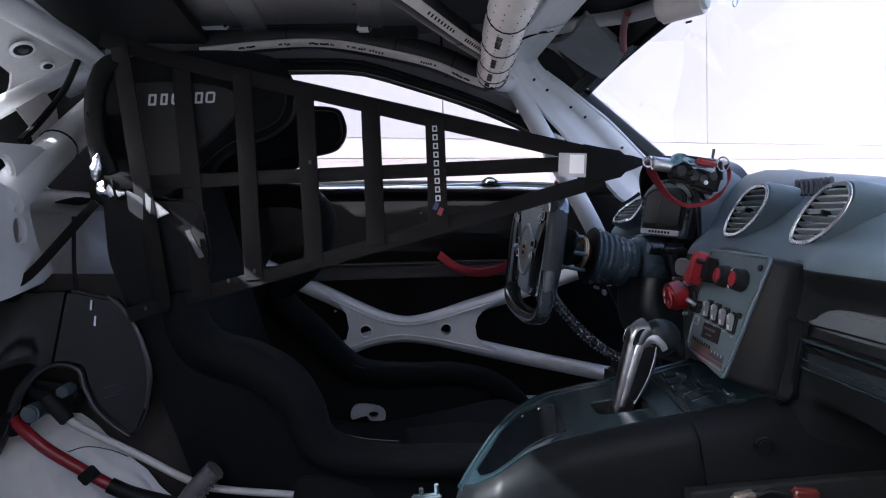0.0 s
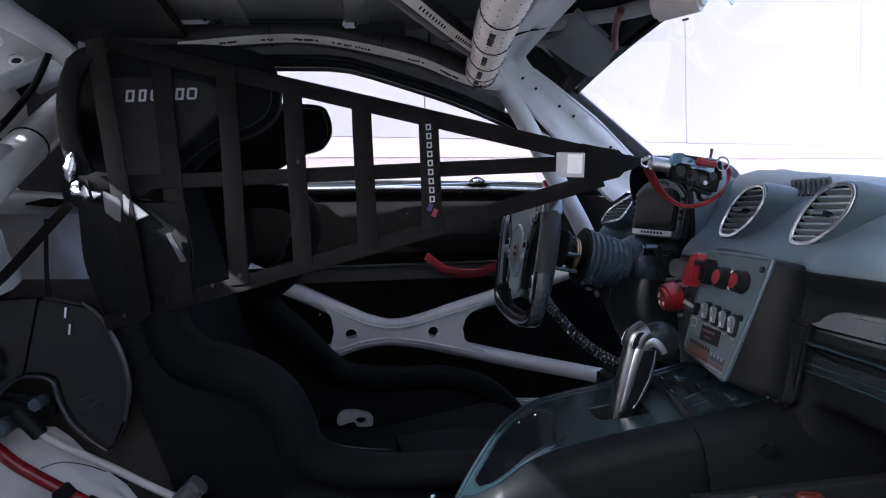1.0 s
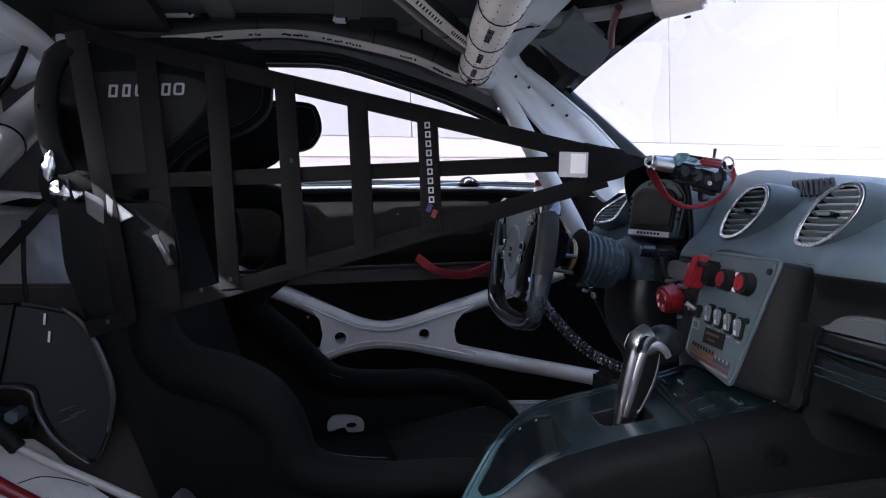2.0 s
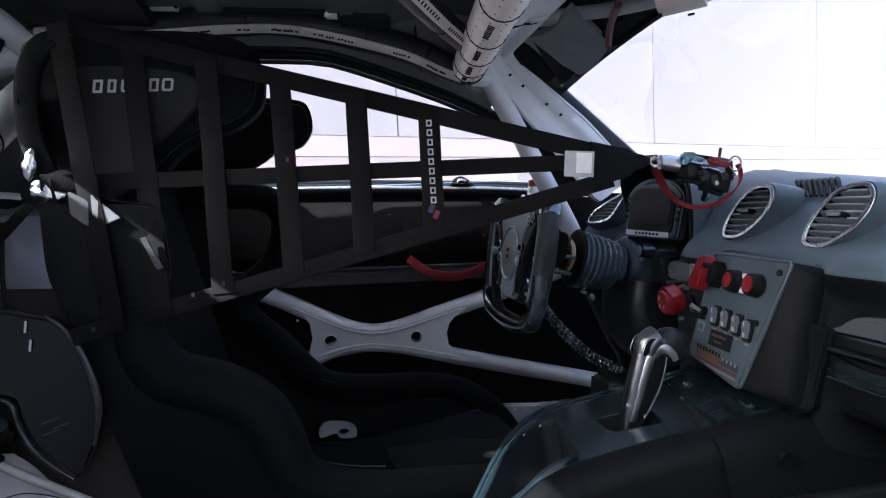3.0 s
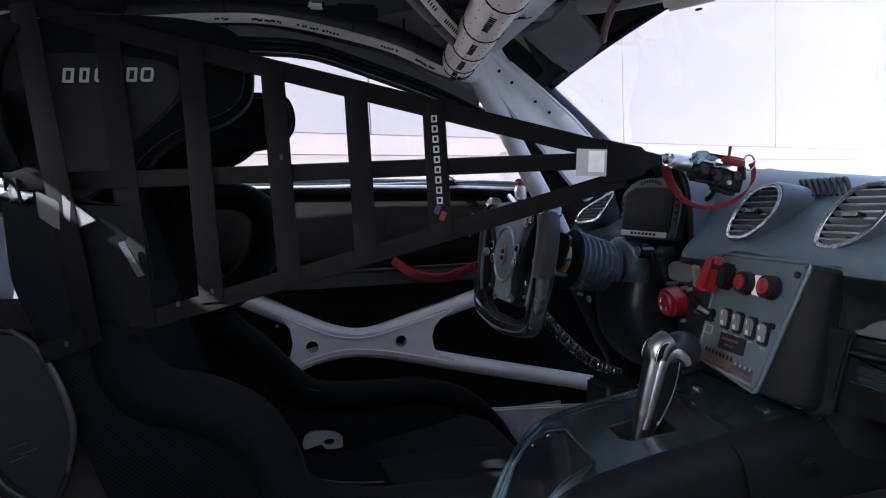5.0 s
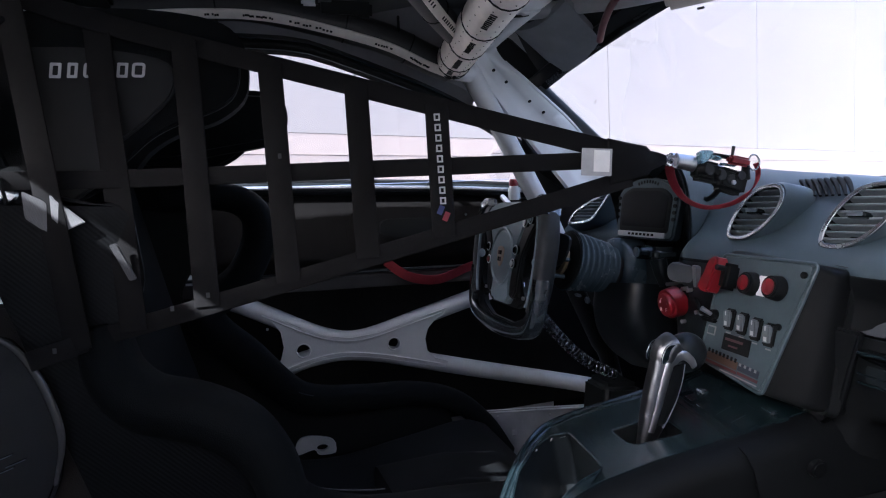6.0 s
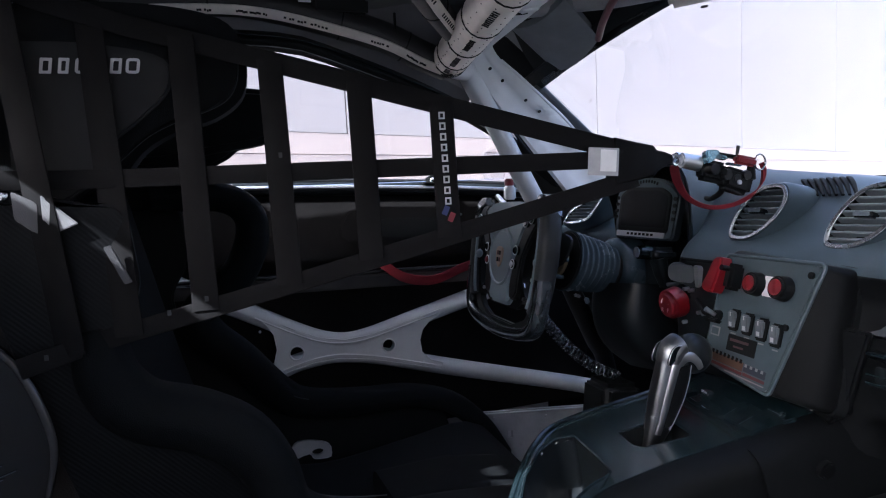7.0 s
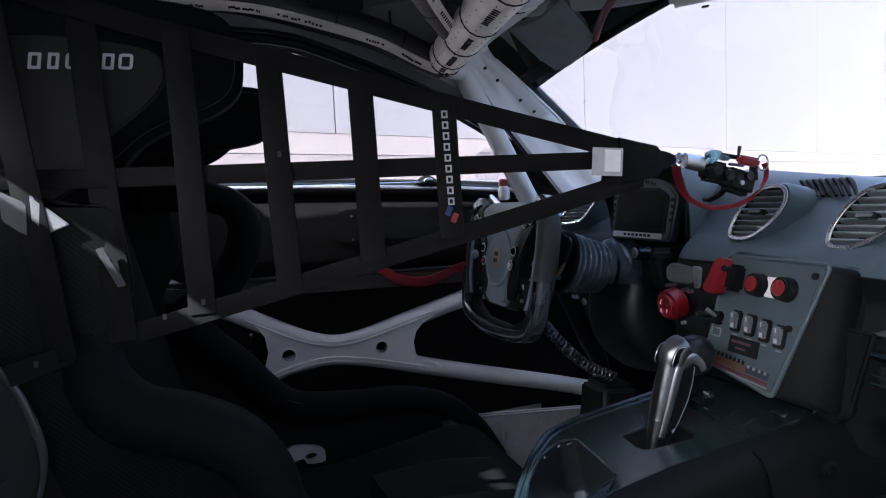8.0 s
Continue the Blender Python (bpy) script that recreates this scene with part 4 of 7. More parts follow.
PU = Vector((-0.1, -1, 0)).normalized()
PV = PN.cross(PU).normalized()
PM = Matrix((PU, PV, PN)).transposed().to_4x4()
PM.translation = PO


def on_panel(p):
    d = Vector(p) - PO
    return d.dot(PU), d.dot(PV)


sp = thing("switch_panel", "grey metal switch panel with rotary knobs and toggle switches", "switch panel")
quad = [on_panel(p) for p in ((0.447, 0.078, 0.811), (0.432, -0.083, 0.811), (0.396, -0.036, 0.649), (0.412, 0.088, 0.664))]
cx, cy = sum(q[0] for q in quad) / 4, sum(q[1] for q in quad) / 4


face = corner_round(quad, 0.008)
part("face_plate", plate([(cx + (x - cx) * 0.965, cy + (y - cy) * 0.97) for x, y in face], [], 0.004, PM @ Matrix.Translation((0, 0, 0.001)), 0.001), M_PANEL, sp)
part("rim", sweep([PM @ Vector((x, y, 0.001)) for x, y in face], rounded(0.0045, 0.005, 0.8, 3), side=[PN] * len(face), closed=True), M_PANEL, sp)
outer3 = [Vector(p) for p in ((0.476, 0.094, 0.816), (0.453, -0.092, 0.806), (0.415, -0.089, 0.642), (0.425, 0.096, 0.652))]
outer = corner_round([on_panel(p) for p in outer3], 0.012)
deep = [(outer3[i // 5] - PO).dot(PN) for i in range(20)]
skirt_rows = [[PM @ Vector((x, y, 0.0)) for x, y in face]]
for f, dd in ((0.12, 0.0), (0.30, 0.0005), (0.80, 0.0), (0.95, -0.004), (1.0, -0.012), (1.0, -0.05), (1.0, -0.10)):
    skirt_rows.append([PM @ Vector((a[0] + (b[0] - a[0]) * f, a[1] + (b[1] - a[1]) * f, z * f + dd)) for a, b, z in zip(face, outer, deep)])
part("box_side", loft(skirt_rows, closed_ring=True), leather("grey panel housing", (0.0044, 0.0049, 0.0054), 0.38, 1200, 0.10, spec=0.10), sp, "dark grey moulded surround", sharp=60)
# black ring paints the shadow gap round the housing
gap = [[PM @ Vector((ox + (x - ox) * k, oy + (y - oy) * k, z + dz)) for (x, y), z in zip(outer, deep)] for k, dz in ((0.98, -0.018), (1.035, -0.016), (1.05, -0.030)) for ox, oy in [(sum(q[0] for q in outer) / 20, sum(q[1] for q in outer) / 20)]]
part("gap_seal", loft(gap, closed_ring=True), M_BLACK, sp)
for p in ((0.429, -0.068, 0.797), (0.414, -0.045, 0.733)):
    u, v = on_panel(p)
    part("screw", moved(rod((u, v, 0.003), (u, v, 0.0055), 0.0042, n=12), PM), M_BLACK, sp)
for p, front in (((0.432, 0.010, 0.777), M_RED), ((0.428, -0.034, 0.777), M_RED)):
    u, v = on_panel(p)
    k = part("rotary_knob", moved(rod((u, v, 0.003), (u, v, 0.0185), 0.0160, 0.0140, 28, 0.002), PM), M_BLACK, sp, "black rotary knob with a red face")
    part("knob_face", moved(rod((u - 0.001, v, 0.0175), (u - 0.001, v, 0.0192), 0.0105, 0.0100, 24, 0.0006), PM), front, k)
    part("knob_ridge", moved(box((u - 0.001, v, 0.0200), (0.0034, 0.0185, 0.0030), 0.0012, (0, 0, 12)), PM), M_RED, k)
u, v = on_panel((0.428, -0.020, 0.777))
part("white_mark", moved(box((u - 0.010, v, 0.0055), (0.018, 0.026, 0.002), 0.0008), PM), M_WHITE, sp)
# guarded master switch
u, v = on_panel((0.438, 0.058, 0.779))
g = part("switch_guard", moved(plate(flat_path([(-0.020, -0.022), (0.002, -0.024), (0.006, -0.012), (0.006, 0.022), (-0.002, 0.026), (-0.012, 0.020), (-0.016, 0.0)], 3), [], 0.020, Matrix.Translation((u, v, 0.024)) @ Matrix.Rotation(radians(-8), 4, "Z"), 0.003), PM), M_RED, sp, "red flip guard over the master switch")
part("guard_base", moved(box((u + 0.012, v + 0.002, 0.012), (0.016, 0.036, 0.022), 0.004), PM), M_BLACK, g)
part("guard_pin", moved(rod((u + 0.012, v + 0.012, 0.012), (u + 0.012, v + 0.012, 0.034), 0.004, n=10), PM), M_BLACK, g)
# toggles
M_DIM = material("faded grey print", (0.19, 0.19, 0.195), 0.6)
M_ROCKER = material("grey rocker plastic", (0.115, 0.128, 0.140), 0.4, spot=0.3, spot_scale=90)
for p in ((0.423, 0.038, 0.7265), (0.420, 0.013, 0.7255), (0.417, -0.012, 0.7235), (0.414, -0.0355, 0.721)):
    u, v = on_panel(p)
    t = part("rocker_switch", moved(box((u, v, 0.005), (0.0170, 0.0290, 0.006), 0.002), PM), M_BLACK, sp)
    rk = part("rocker", moved(box((u, v, 0.0085), (0.0125, 0.0235, 0.007), 0.002, (12, 0, 0)), PM), M_ROCKER, t, "dull grey rocker")
    part("print_bar", moved(box((u, v + 0.007, 0.0134), (0.0018, 0.0055, 0.0006), 0, (12, 0, 0)), PM), M_LOGO, rk)
    part("print_bar", moved(box((u, v - 0.006, 0.0106), (0.0050, 0.0055, 0.0006), 0, (12, 0, 0)), PM), M_LOGO, rk)
    part("print_bar", moved(box((u, v - 0.018, 0.0033), (0.009, 0.0018, 0.0004), 0), PM), M_DIM, t)
u, v = on_panel((0.426, 0.071, 0.727))
tg = part("toggle_switch", moved(rod((u, v, 0.002), (u, v, 0.010), 0.008, 0.007, 12, 0.001), PM), M_BLACK, sp)
part("toggle_lever", moved(rod((u, v, 0.010), (u - 0.004, v + 0.006, 0.024), 0.0028, 0.0036, 10), PM), M_SATIN, tg)
part("toggle_guard", moved(box((u - 0.004, v - 0.008, 0.008), (0.026, 0.006, 0.010), 0.002), PM), M_BLACK, tg)
u, v = on_panel((0.421, 0.072, 0.706))
part("label_frame", moved(box((u, v, 0.0035), (0.017, 0.013, 0.001), 0.0004), PM), M_DIM, sp)
part("label_field", moved(box((u, v, 0.0042), (0.013, 0.009, 0.0008), 0), PM), M_PANEL, sp)
u, v = on_panel((0.413, 0.020, 0.697))
part("name_plate", moved(box((u, v, 0.0035), (0.052, 0.022, 0.001), 0.0004), PM), M_BLACK, sp)
for k, (w, dy) in enumerate(((0.034, 0.004), (0.018, -0.004))):
    part("print_bar", moved(box((u - 0.004 + 0 * k, v + dy, 0.0043), (w, 0.0035 - 0.001 * k, 0.0004), 0), PM), material("dull red print", (0.055, 0.022, 0.024), 0.6), sp)
# fuse table
a, b = on_panel((0.4145, 0.072, 0.680)), on_panel((0.403, -0.030, 0.676))
c, d = on_panel((0.409, 0.072, 0.659)), on_panel((0.398, -0.032, 0.657))
ux, vy = Vector(b) - Vector(a), Vector(c) - Vector(a)


def strip(u0, u1, v0, v1, mat, z=0.0034):
    p, q = Vector(a) + ux * (u0 + u1) / 2 + vy * (v0 + v1) / 2, None
    return part("print_bar", moved(box((p.x, p.y, z), (ux.length * (u1 - u0), vy.length * (v1 - v0), 0.0006), 0, (0, 0, math.degrees(math.atan2(ux.y, ux.x)))), PM), mat, sp)


strip(0.0, 0.60, 0.05, 0.55, M_ORANGE)
strip(0.62, 0.98, 0.05, 0.50, material("blue print", (0.014, 0.019, 0.034), 0.5))
strip(0.0, 0.60, 0.62, 0.80, M_PRINTRED)
strip(0.62, 0.98, 0.58, 0.76, M_PRINTRED)
strip(0.30, 0.98, 0.88, 0.95, M_DIM)
for k in range(8):
    strip(0.02 + 0.075 * k, 0.055 + 0.075 * k, -0.12, 0.12, M_BLACK, 0.0042)
for k in range(4):
    strip(0.64 + 0.09 * k, 0.675 + 0.09 * k, 0.05, 0.22, M_DIM, 0.0042)

# ---- centre console ----
SL = math.atan(0.17)
CM = Matrix.Translation((0, 0, 0.551)) @ Matrix.Rotation(-SL, 4, "Y")
KX = 1 / math.cos(SL)
con = thing("centre_console", "dark satin centre console with an open bin and a shift gate", "console")


def bend(bm):
    """The rear of the console curls down."""
    for v in bm.verts:
        if v.co.x < 0.15:
            v.co.z -= 3.2 * (0.15 - v.co.x) ** 2
    return bm


top = corner_round([(0.040, -0.012), (0.056, -0.044), (0.085, -0.060), (0.12, -0.050), (0.17, -0.040), (0.24, -0.040), (0.34, -0.050), (0.445, -0.058), (0.445, 0.128), (0.372, 0.122), (0.295, 0.127), (0.234, 0.132), (0.185, 0.126), (0.148, 0.100), (0.107, 0.060), (0.070, 0.018)], 0.006, 3)
gate = corner_round([(0.244, 0.057), (0.239, 0.018), (0.246, 0.004), (0.302, -0.009), (0.308, -0.002), (0.313, 0.040), (0.300, 0.050)], 0.004, 3)
bin_ = corner_round([(0.199, 0.089), (0.188, -0.012), (0.180, -0.019), (0.156, -0.023), (0.130, -0.033), (0.104, -0.048), (0.080, -0.050), (0.064, -0.036), (0.062, -0.010), (0.082, 0.012), (0.108, 0.050), (0.146, 0.084), (0.178, 0.098)], 0.006, 3)
bm = plate([(x * KX, y) for x, y in top], [[(x * KX, y) for x, y in gate], [(x * KX, y) for x, y in bin_]], 0.006, Matrix(), 0.0015)
bmesh.ops.subdivide_edges(bm, edges=[e for e in bm.edges if e.calc_length() > 0.03], cuts=2)
part("top_panel", bend(moved(bm, CM)), M_GLOSS, con, sharp=30)
rail = [(0.040, -0.014), (0.070, 0.020), (0.107, 0.062), (0.148, 0.102), (0.185, 0.128), (0.234, 0.134), (0.295, 0.129), (0.372, 0.124), (0.44, 0.129)]
for nm, off, w in (("edge_rail", 0.0, 0.009), ("edge_bead", -0.011, 0.005)):
    part(nm, bend(moved(sweep(smooth_path([(x * KX, y + off, 0.002) for x, y in rail], 6), circle(w / 2, 8)), CM)), M_GLOSS, con)
for nm, q, w in (("bin_rim", bin_, 0.0030), ("gate_rim", gate, 0.0026)):
    part(nm, bend(moved(sweep([(x * KX, y, 0.0022) for x, y in q], circle(w / 2, 8), closed=True), CM)), M_GLOSS, con)
for q, d, nm in ((gate, 0.05, "gate_well"), (bin_, 0.075, "bin_well")):
    cxm, cym = sum(a[0] for a in q) / len(q), sum(a[1] for a in q) / len(q)
    bm = loft([[((cxm + (x - cxm) * k) * KX, cym + (y - cym) * k, -d * h) for x, y in q] for k, h in ((1.0, 0.0), (0.97, 0.5), (0.93, 0.9), (0.84, 1.0))], closed_ring=True)
    bm.faces.new(list(bm.verts)[-len(q):])
    part(nm, bend(moved(bm, CM)), M_BLACK if nm == "gate_well" else M_TRIM, con)
# extra piece added where the floor of the bin catches light
part("bin_mat", bend(moved(plate(corner_round([(0.120, -0.030), (0.082, -0.042), (0.072, -0.030), (0.072, -0.008), (0.090, 0.014), (0.118, 0.010)], 0.006, 3), [], 0.004, Matrix.Translation((0, 0, -0.060)) @ Matrix.Rotation(radians(8), 4, "Y"), 0.001), CM)), material("grey bin floor", (0.008, 0.009, 0.010), 0.75, spot=0.2, spec=0.08), con, "added grey piece for the lit floor of the bin")
secs = []
for dz, grow in ((0.002, 0.0), (-0.001, 0.009), (-0.006, 0.017), (-0.014, 0.024), (-0.026, 0.029), (-0.06, 0.035), (-0.15, 0.046), (-0.30, 0.058), (-0.40, 0.062)):
    row = []
    for x, y in top:
        far = y > 0.02
        back = max(0.0, (0.12 - x) / 0.09)
        row.append(((x - grow * 0.7 * back) * KX, y + (grow * (0.35 if far else 1.0) * (1 - 0.6 * back)) * (1 if far else -1), dz))
    secs.append(row)
part("side_skin", bend(moved(loft(secs, closed_ring=True), CM)), M_SIDE, con, sharp=70)
# forward flank, its seam and a round plug
rows = [[(x, -0.0640 - g - 0.02 * max(0.0, x - 0.44), min(0.551 + 0.17 * x, 0.632) + dz) for dz, g in ((-0.002, 0.0), (-0.008, 0.012), (-0.02, 0.022), (-0.06, 0.034), (-0.10, 0.040), (-0.15, 0.047))] for x in (0.334, 0.37, 0.40, 0.43, 0.46, 0.52, 0.6, 0.8)]
part("flank_panel", thicken(loft(rows), 0.003), M_SIDE, con, sharp=60)
part("plug", rod((0.404, -0.108, 0.584), (0.404, -0.0985, 0.585), 0.0105, n=20, bevel=0.002), M_SIDE, con)
# black strip stands in for the dark void under the flank
part("lower_trim", sweep([(0.30, -0.117, 0.520), (0.50, -0.119, 0.522), (0.80, -0.125, 0.522)], rounded(0.050, 0.016, 0.5, 3), side=(0, 0, 1)), M_BLACK, con)
# button field ahead of the lever
for xa, xb in ((0.333, 0.357), (0.344, 0.372)):
    part("groove", moved(sweep([(xa * KX, -0.050, 0.0034), ((xa + xb) / 2 * KX, 0.020, 0.0034), (xb * KX, 0.098, 0.0034)], rounded(0.003, 0.002, 0.6, 2), side=(1, 0, 0)), CM), M_BLACK, con)
for quad_ in ([(0.3500, -0.0545), (0.3530, -0.031), (0.3790, -0.027), (0.3770, -0.0525)], [(0.3535, -0.028), (0.3560, -0.004), (0.3840, 0.002), (0.3795, -0.024)]):
    bt = part("button", plate([(x * KX, y) for x, y in corner_round(quad_, 0.003, 3)], [], 0.007, CM @ Matrix.Translation((0, 0, 0.005)), 0.0018), M_GLOSS, con)
    (xa, ya), (xb, yb) = quad_[1], quad_[2]
    part("button_trim", moved(sweep([(xa * KX, ya - 0.002, 0.0090), (xb * KX, yb - 0.002, 0.0090)], rounded(0.0016, 0.0014, 0.8, 2), side=(0, 1, 0)), CM), M_CHROME, bt)
for xx, yy, lx, ly in ((0.366, 0.026, 0.020, 0.022), (0.372, 0.054, 0.020, 0.024), (0.380, 0.084, 0.018, 0.024), (0.402, 0.022, 0.018, 0.030), (0.408, -0.014, 0.018, 0.030), (0.406, -0.048, 0.018, 0.026)):
    bt = part("button", moved(box((xx * KX, yy, 0.0055), (lx, ly, 0.006), 0.002, (0, 0, -12)), CM), M_GLOSS, con)
    part("button_trim", moved(box((xx * KX - 0.42 * lx, yy + 0.02 * lx, 0.0087), (0.0012, 0.72 * ly, 0.0010), 0.0003, (0, 0, -12)), CM), M_RINGM, bt)
tagq = part("rocker", moved(box((0.382 * KX, 0.048, 0.0125), (0.014, 0.016, 0.012), 0.004, (0, -14, -12), 3), CM), M_GLOSS, con)
part("rocker_cap", moved(box((0.377 * KX, 0.047, 0.018), (0.003, 0.013, 0.003), 0.001, (0, -14, -12)), CM), M_CHROME, tagq)
tagq = part("rocker", moved(box((0.400 * KX, -0.046, 0.0125), (0.012, 0.020, 0.008), 0.003, (0, -10, -10), 3), CM), M_GLOSS, con)
part("rocker_cap", moved(box((0.394 * KX, -0.046, 0.0165), (0.0025, 0.018, 0.0025), 0.0008, (0, -10, -10)), CM), M_CHROME, tagq)
wir = thing("loose_connectors", "red and cream cable connectors below the console", "connector")
part("red_plug", box((0.437, -0.131, 0.534), (0.034, 0.014, 0.016), 0.004, (0, 8, 0), 3), material("dull red plug", (0.055, 0.007, 0.006), 0.5, spot=0.3), wir)
part("cream_plug", box((0.362, -0.129, 0.536), (0.030, 0.012, 0.013), 0.004, (0, -6, 0), 3), material("cream plug", (0.07, 0.062, 0.052), 0.5, spot=0.3), wir)
part("lead", tube([(0.377, -0.128, 0.536), (0.395, -0.130, 0.541), (0.420, -0.131, 0.535)], 0.0035, 8), M_BLACK, wir)

# ---- shift lever ----
sh = thing("shift_lever", "dark shift lever with a silver frame and leather inlay", "shift lever")
M_FRAME = material("satin lever frame", (0.44, 0.45, 0.465), 0.34, 1.0, rough_var=0.08, spot_scale=30)
M_DCHROME = material("dark chrome", (0.15, 0.157, 0.168), 0.33, 1.0, rough_var=0.08, spot_scale=30)


def oval(ry, rx, n=24):
    return [(ry * math.cos(2 * math.pi * k / n), rx * math.sin(2 * math.pi * k / n)) for k in range(n)]


M_HEAD = material("brushed head metal", (0.19, 0.195, 0.205), 0.36, 1.0, rough_var=0.08, spot_scale=30)
YL = 0.031
axis = smooth_path([(0.2745, YL, 0.572), (0.2790, YL, 0.590), (0.2890, YL, 0.614), (0.2985, YL, 0.638), (0.3065, YL, 0.662), (0.3125, YL, 0.686), (0.318, YL, 0.704)], 5)
keys = [0.0105, 0.0120, 0.0180, 0.0222, 0.0235, 0.0225, 0.0190]
wide = [keys[i // 5] + (keys[min(6, i // 5 + 1)] - keys[i // 5]) * (i % 5) / 5 for i in range(31)]
part("lever_body", sweep(axis, [(a * 2, b * 2) for a, b in rounded(1.0, 1.0, 0.72, 5)], side=(0, 1, 0), scale=[(0.50 * w + 0.0030, w) for w in wide]), M_DCHROME, sh, sharp=80)
part("collar", sweep([(0.2890, YL, 0.6145), (0.2898, YL, 0.6165)], [(a * 2 * 0.0124, b * 2 * 0.0186) for a, b in rounded(1.0, 1.0, 0.72, 5)], side=(0, 1, 0)), M_DCHROME, sh, "thin collar ring")
HALF_Z = (0.572, 0.590, 0.614, 0.638, 0.662, 0.686, 0.704)
HALF_X = (0.2745, 0.2790, 0.2890, 0.2985, 0.3065, 0.3125, 0.3180)


def lever_skin(x, z, s, out=0.0):
    """A point on the side of the lever body."""
    w, mid = float(np.interp(z, HALF_Z, keys)), float(np.interp(z, HALF_Z, HALF_X))
    u = min(0.96, abs(x - mid) / w)
    return Vector((x, YL + s * ((0.50 * w + 0.0030) * (1 - u ** 2.8) ** (1 / 2.8) + out), z))


BAND_Z, BAND_X = (0.600, 0.620, 0.644, 0.668, 0.684), (0.2775, 0.2835, 0.2905, 0.2985, 0.3045)
EDGE_X = (0.2935, 0.3050, 0.3170, 0.3245, 0.3275)
for s in (-1, 1):
    low = [lever_skin(float(np.interp(z, BAND_Z, BAND_X)), z, s, 0.0008) for z in [0.600 + 0.084 * k / 20 for k in range(21)]]
    arm = smooth_path([low[-1], (0.3165, YL + s * 0.0148, 0.6935), (0.3260, YL + s * 0.0165, 0.6945), (0.3340, YL + s * 0.0180, 0.6875), (0.3385, YL + s * 0.0180, 0.6790)], 5)
    band = low + arm[1:]
    part("silver_frame", sweep(band, rounded(1.0, 1.0, 0.9, 3), side=(0, 1, 0), scale=[(0.0042, 0.0085 + 0.0050 * math.sin(math.pi * i / (len(band) - 1))) for i in range(len(band))]), M_FRAME, sh, "silver band round the inlay")
    thin = [lever_skin(float(np.interp(z, BAND_Z, EDGE_X)), z, s, 0.0012) for z in [0.603 + 0.081 * k / 20 for k in range(21)]]
    part("silver_edge", sweep(thin, circle(0.0014, 8)), M_FRAME, sh)
    rows = []
    for k in range(15):
        z = 0.609 + 0.075 * k / 14
        xa, xb = float(np.interp(z, BAND_Z, BAND_X)), float(np.interp(z, BAND_Z, EDGE_X))
        rows.append([lever_skin(xa + (xb - xa) * j / 6, z, s, 0.0020 + 0.0006 * math.sin(math.pi * j / 6)) for j in range(7)])
    part("leather_inlay", thicken(loft(rows), 0.0012), M_SUEDE, sh, "black leather inlay")
hd = smooth_path([(0.3075, YL, 0.6760), (0.3055, YL, 0.6900), (0.3120, YL, 0.7030), (0.3260, YL, 0.7080), (0.3400, YL, 0.7050), (0.3490, YL, 0.6960)], 5)
girth = [0.0130 + 0.0035 * math.sin(math.pi * (0.15 + 0.75 * i / 25)) for i in range(26)]
part("head_cap", sweep(hd[:14], oval(1.08, 1.0), side=(0, 1, 0), scale=girth[:14]), M_HEAD, sh, "brushed metal cap", sharp=80)
part("grip_back", moved(ball((0, 0, 0), (0.0290, 0.0190, 0.0262), 28), pose(0.3405, YL, 0.6935, 0, 18, 0)), M_TRIM, sh, "black rounded back of the grip")
slit = flat_path([(0.2925, 0.6935), (0.2990, 0.7070), (0.3090, 0.7110), (0.3165, 0.7070), (0.3085, 0.6975), (0.2985, 0.6890), (0.2930, 0.6870)], 4)
for s in (-1, 1):
    rb = part("release_button", plate(slit, [], 0.004, xz_at(YL + s * 0.0145), 0.001), M_GLOSS, sh, "black release button")
    part("button_edge", sweep([(x, YL + s * 0.0160, z) for x, z in slit], circle(0.0005, 6), closed=True), M_FRAME, rb)
part("stem_foot", rod((0.252, 0.030, 0.566), (0.285, 0.030, 0.572), 0.005, n=12), M_FRAME, sh)

# ---- steering column ----
col = thing("steering_column", "black steering column with a ribbed rubber gaiter", "steering column")
YC = 0.385


def col_axis(x):
    return (x, YC, 0.785 - 0.25 * (x - 0.363))


line, rad = [], []
for k in range(71):
    f = k / 70
    line.append(col_axis(0.362 + 0.084 * f))
    rad.append((0.0550 - 0.0095 * f) + 0.0032 * math.cos(2 * math.pi * f * 7))
part("gaiter", sweep(line, circle(1.0, 32), scale=rad), M_GAITER, col, sharp=80)
part("gaiter_lip", rod(col_axis(0.359), col_axis(0.364), 0.0560, n=32, bevel=0.002), M_BLACK, col)
part("gaiter_clamp", rod(col_axis(0.446), col_axis(0.455), 0.0500, n=32, bevel=0.003), M_RUBBER, col)
dome = [(0.453, 0.046), (0.459, 0.053), (0.468, 0.0580), (0.480, 0.0600), (0.495, 0.0605), (0.508, 0.0595), (0.517, 0.055), (0.522, 0.044)]
part("collar", sweep([(x, YC, 0.7635) for x, _ in dome], circle(1.0, 36), scale=[r for _, r in dome]), M_GAITER, col, "smooth rounded column collar", sharp=80)
part("housing", sweep([(0.50, 0.345, 0.760), (0.54, 0.335, 0.762), (0.60, 0.33, 0.77), (0.66, 0.33, 0.775)], rounded(0.095, 0.15, 0.6, 5), side=(0, 0, 1), scale=[0.92, 1.0, 1.05, 1.1]), M_TRIM, col)
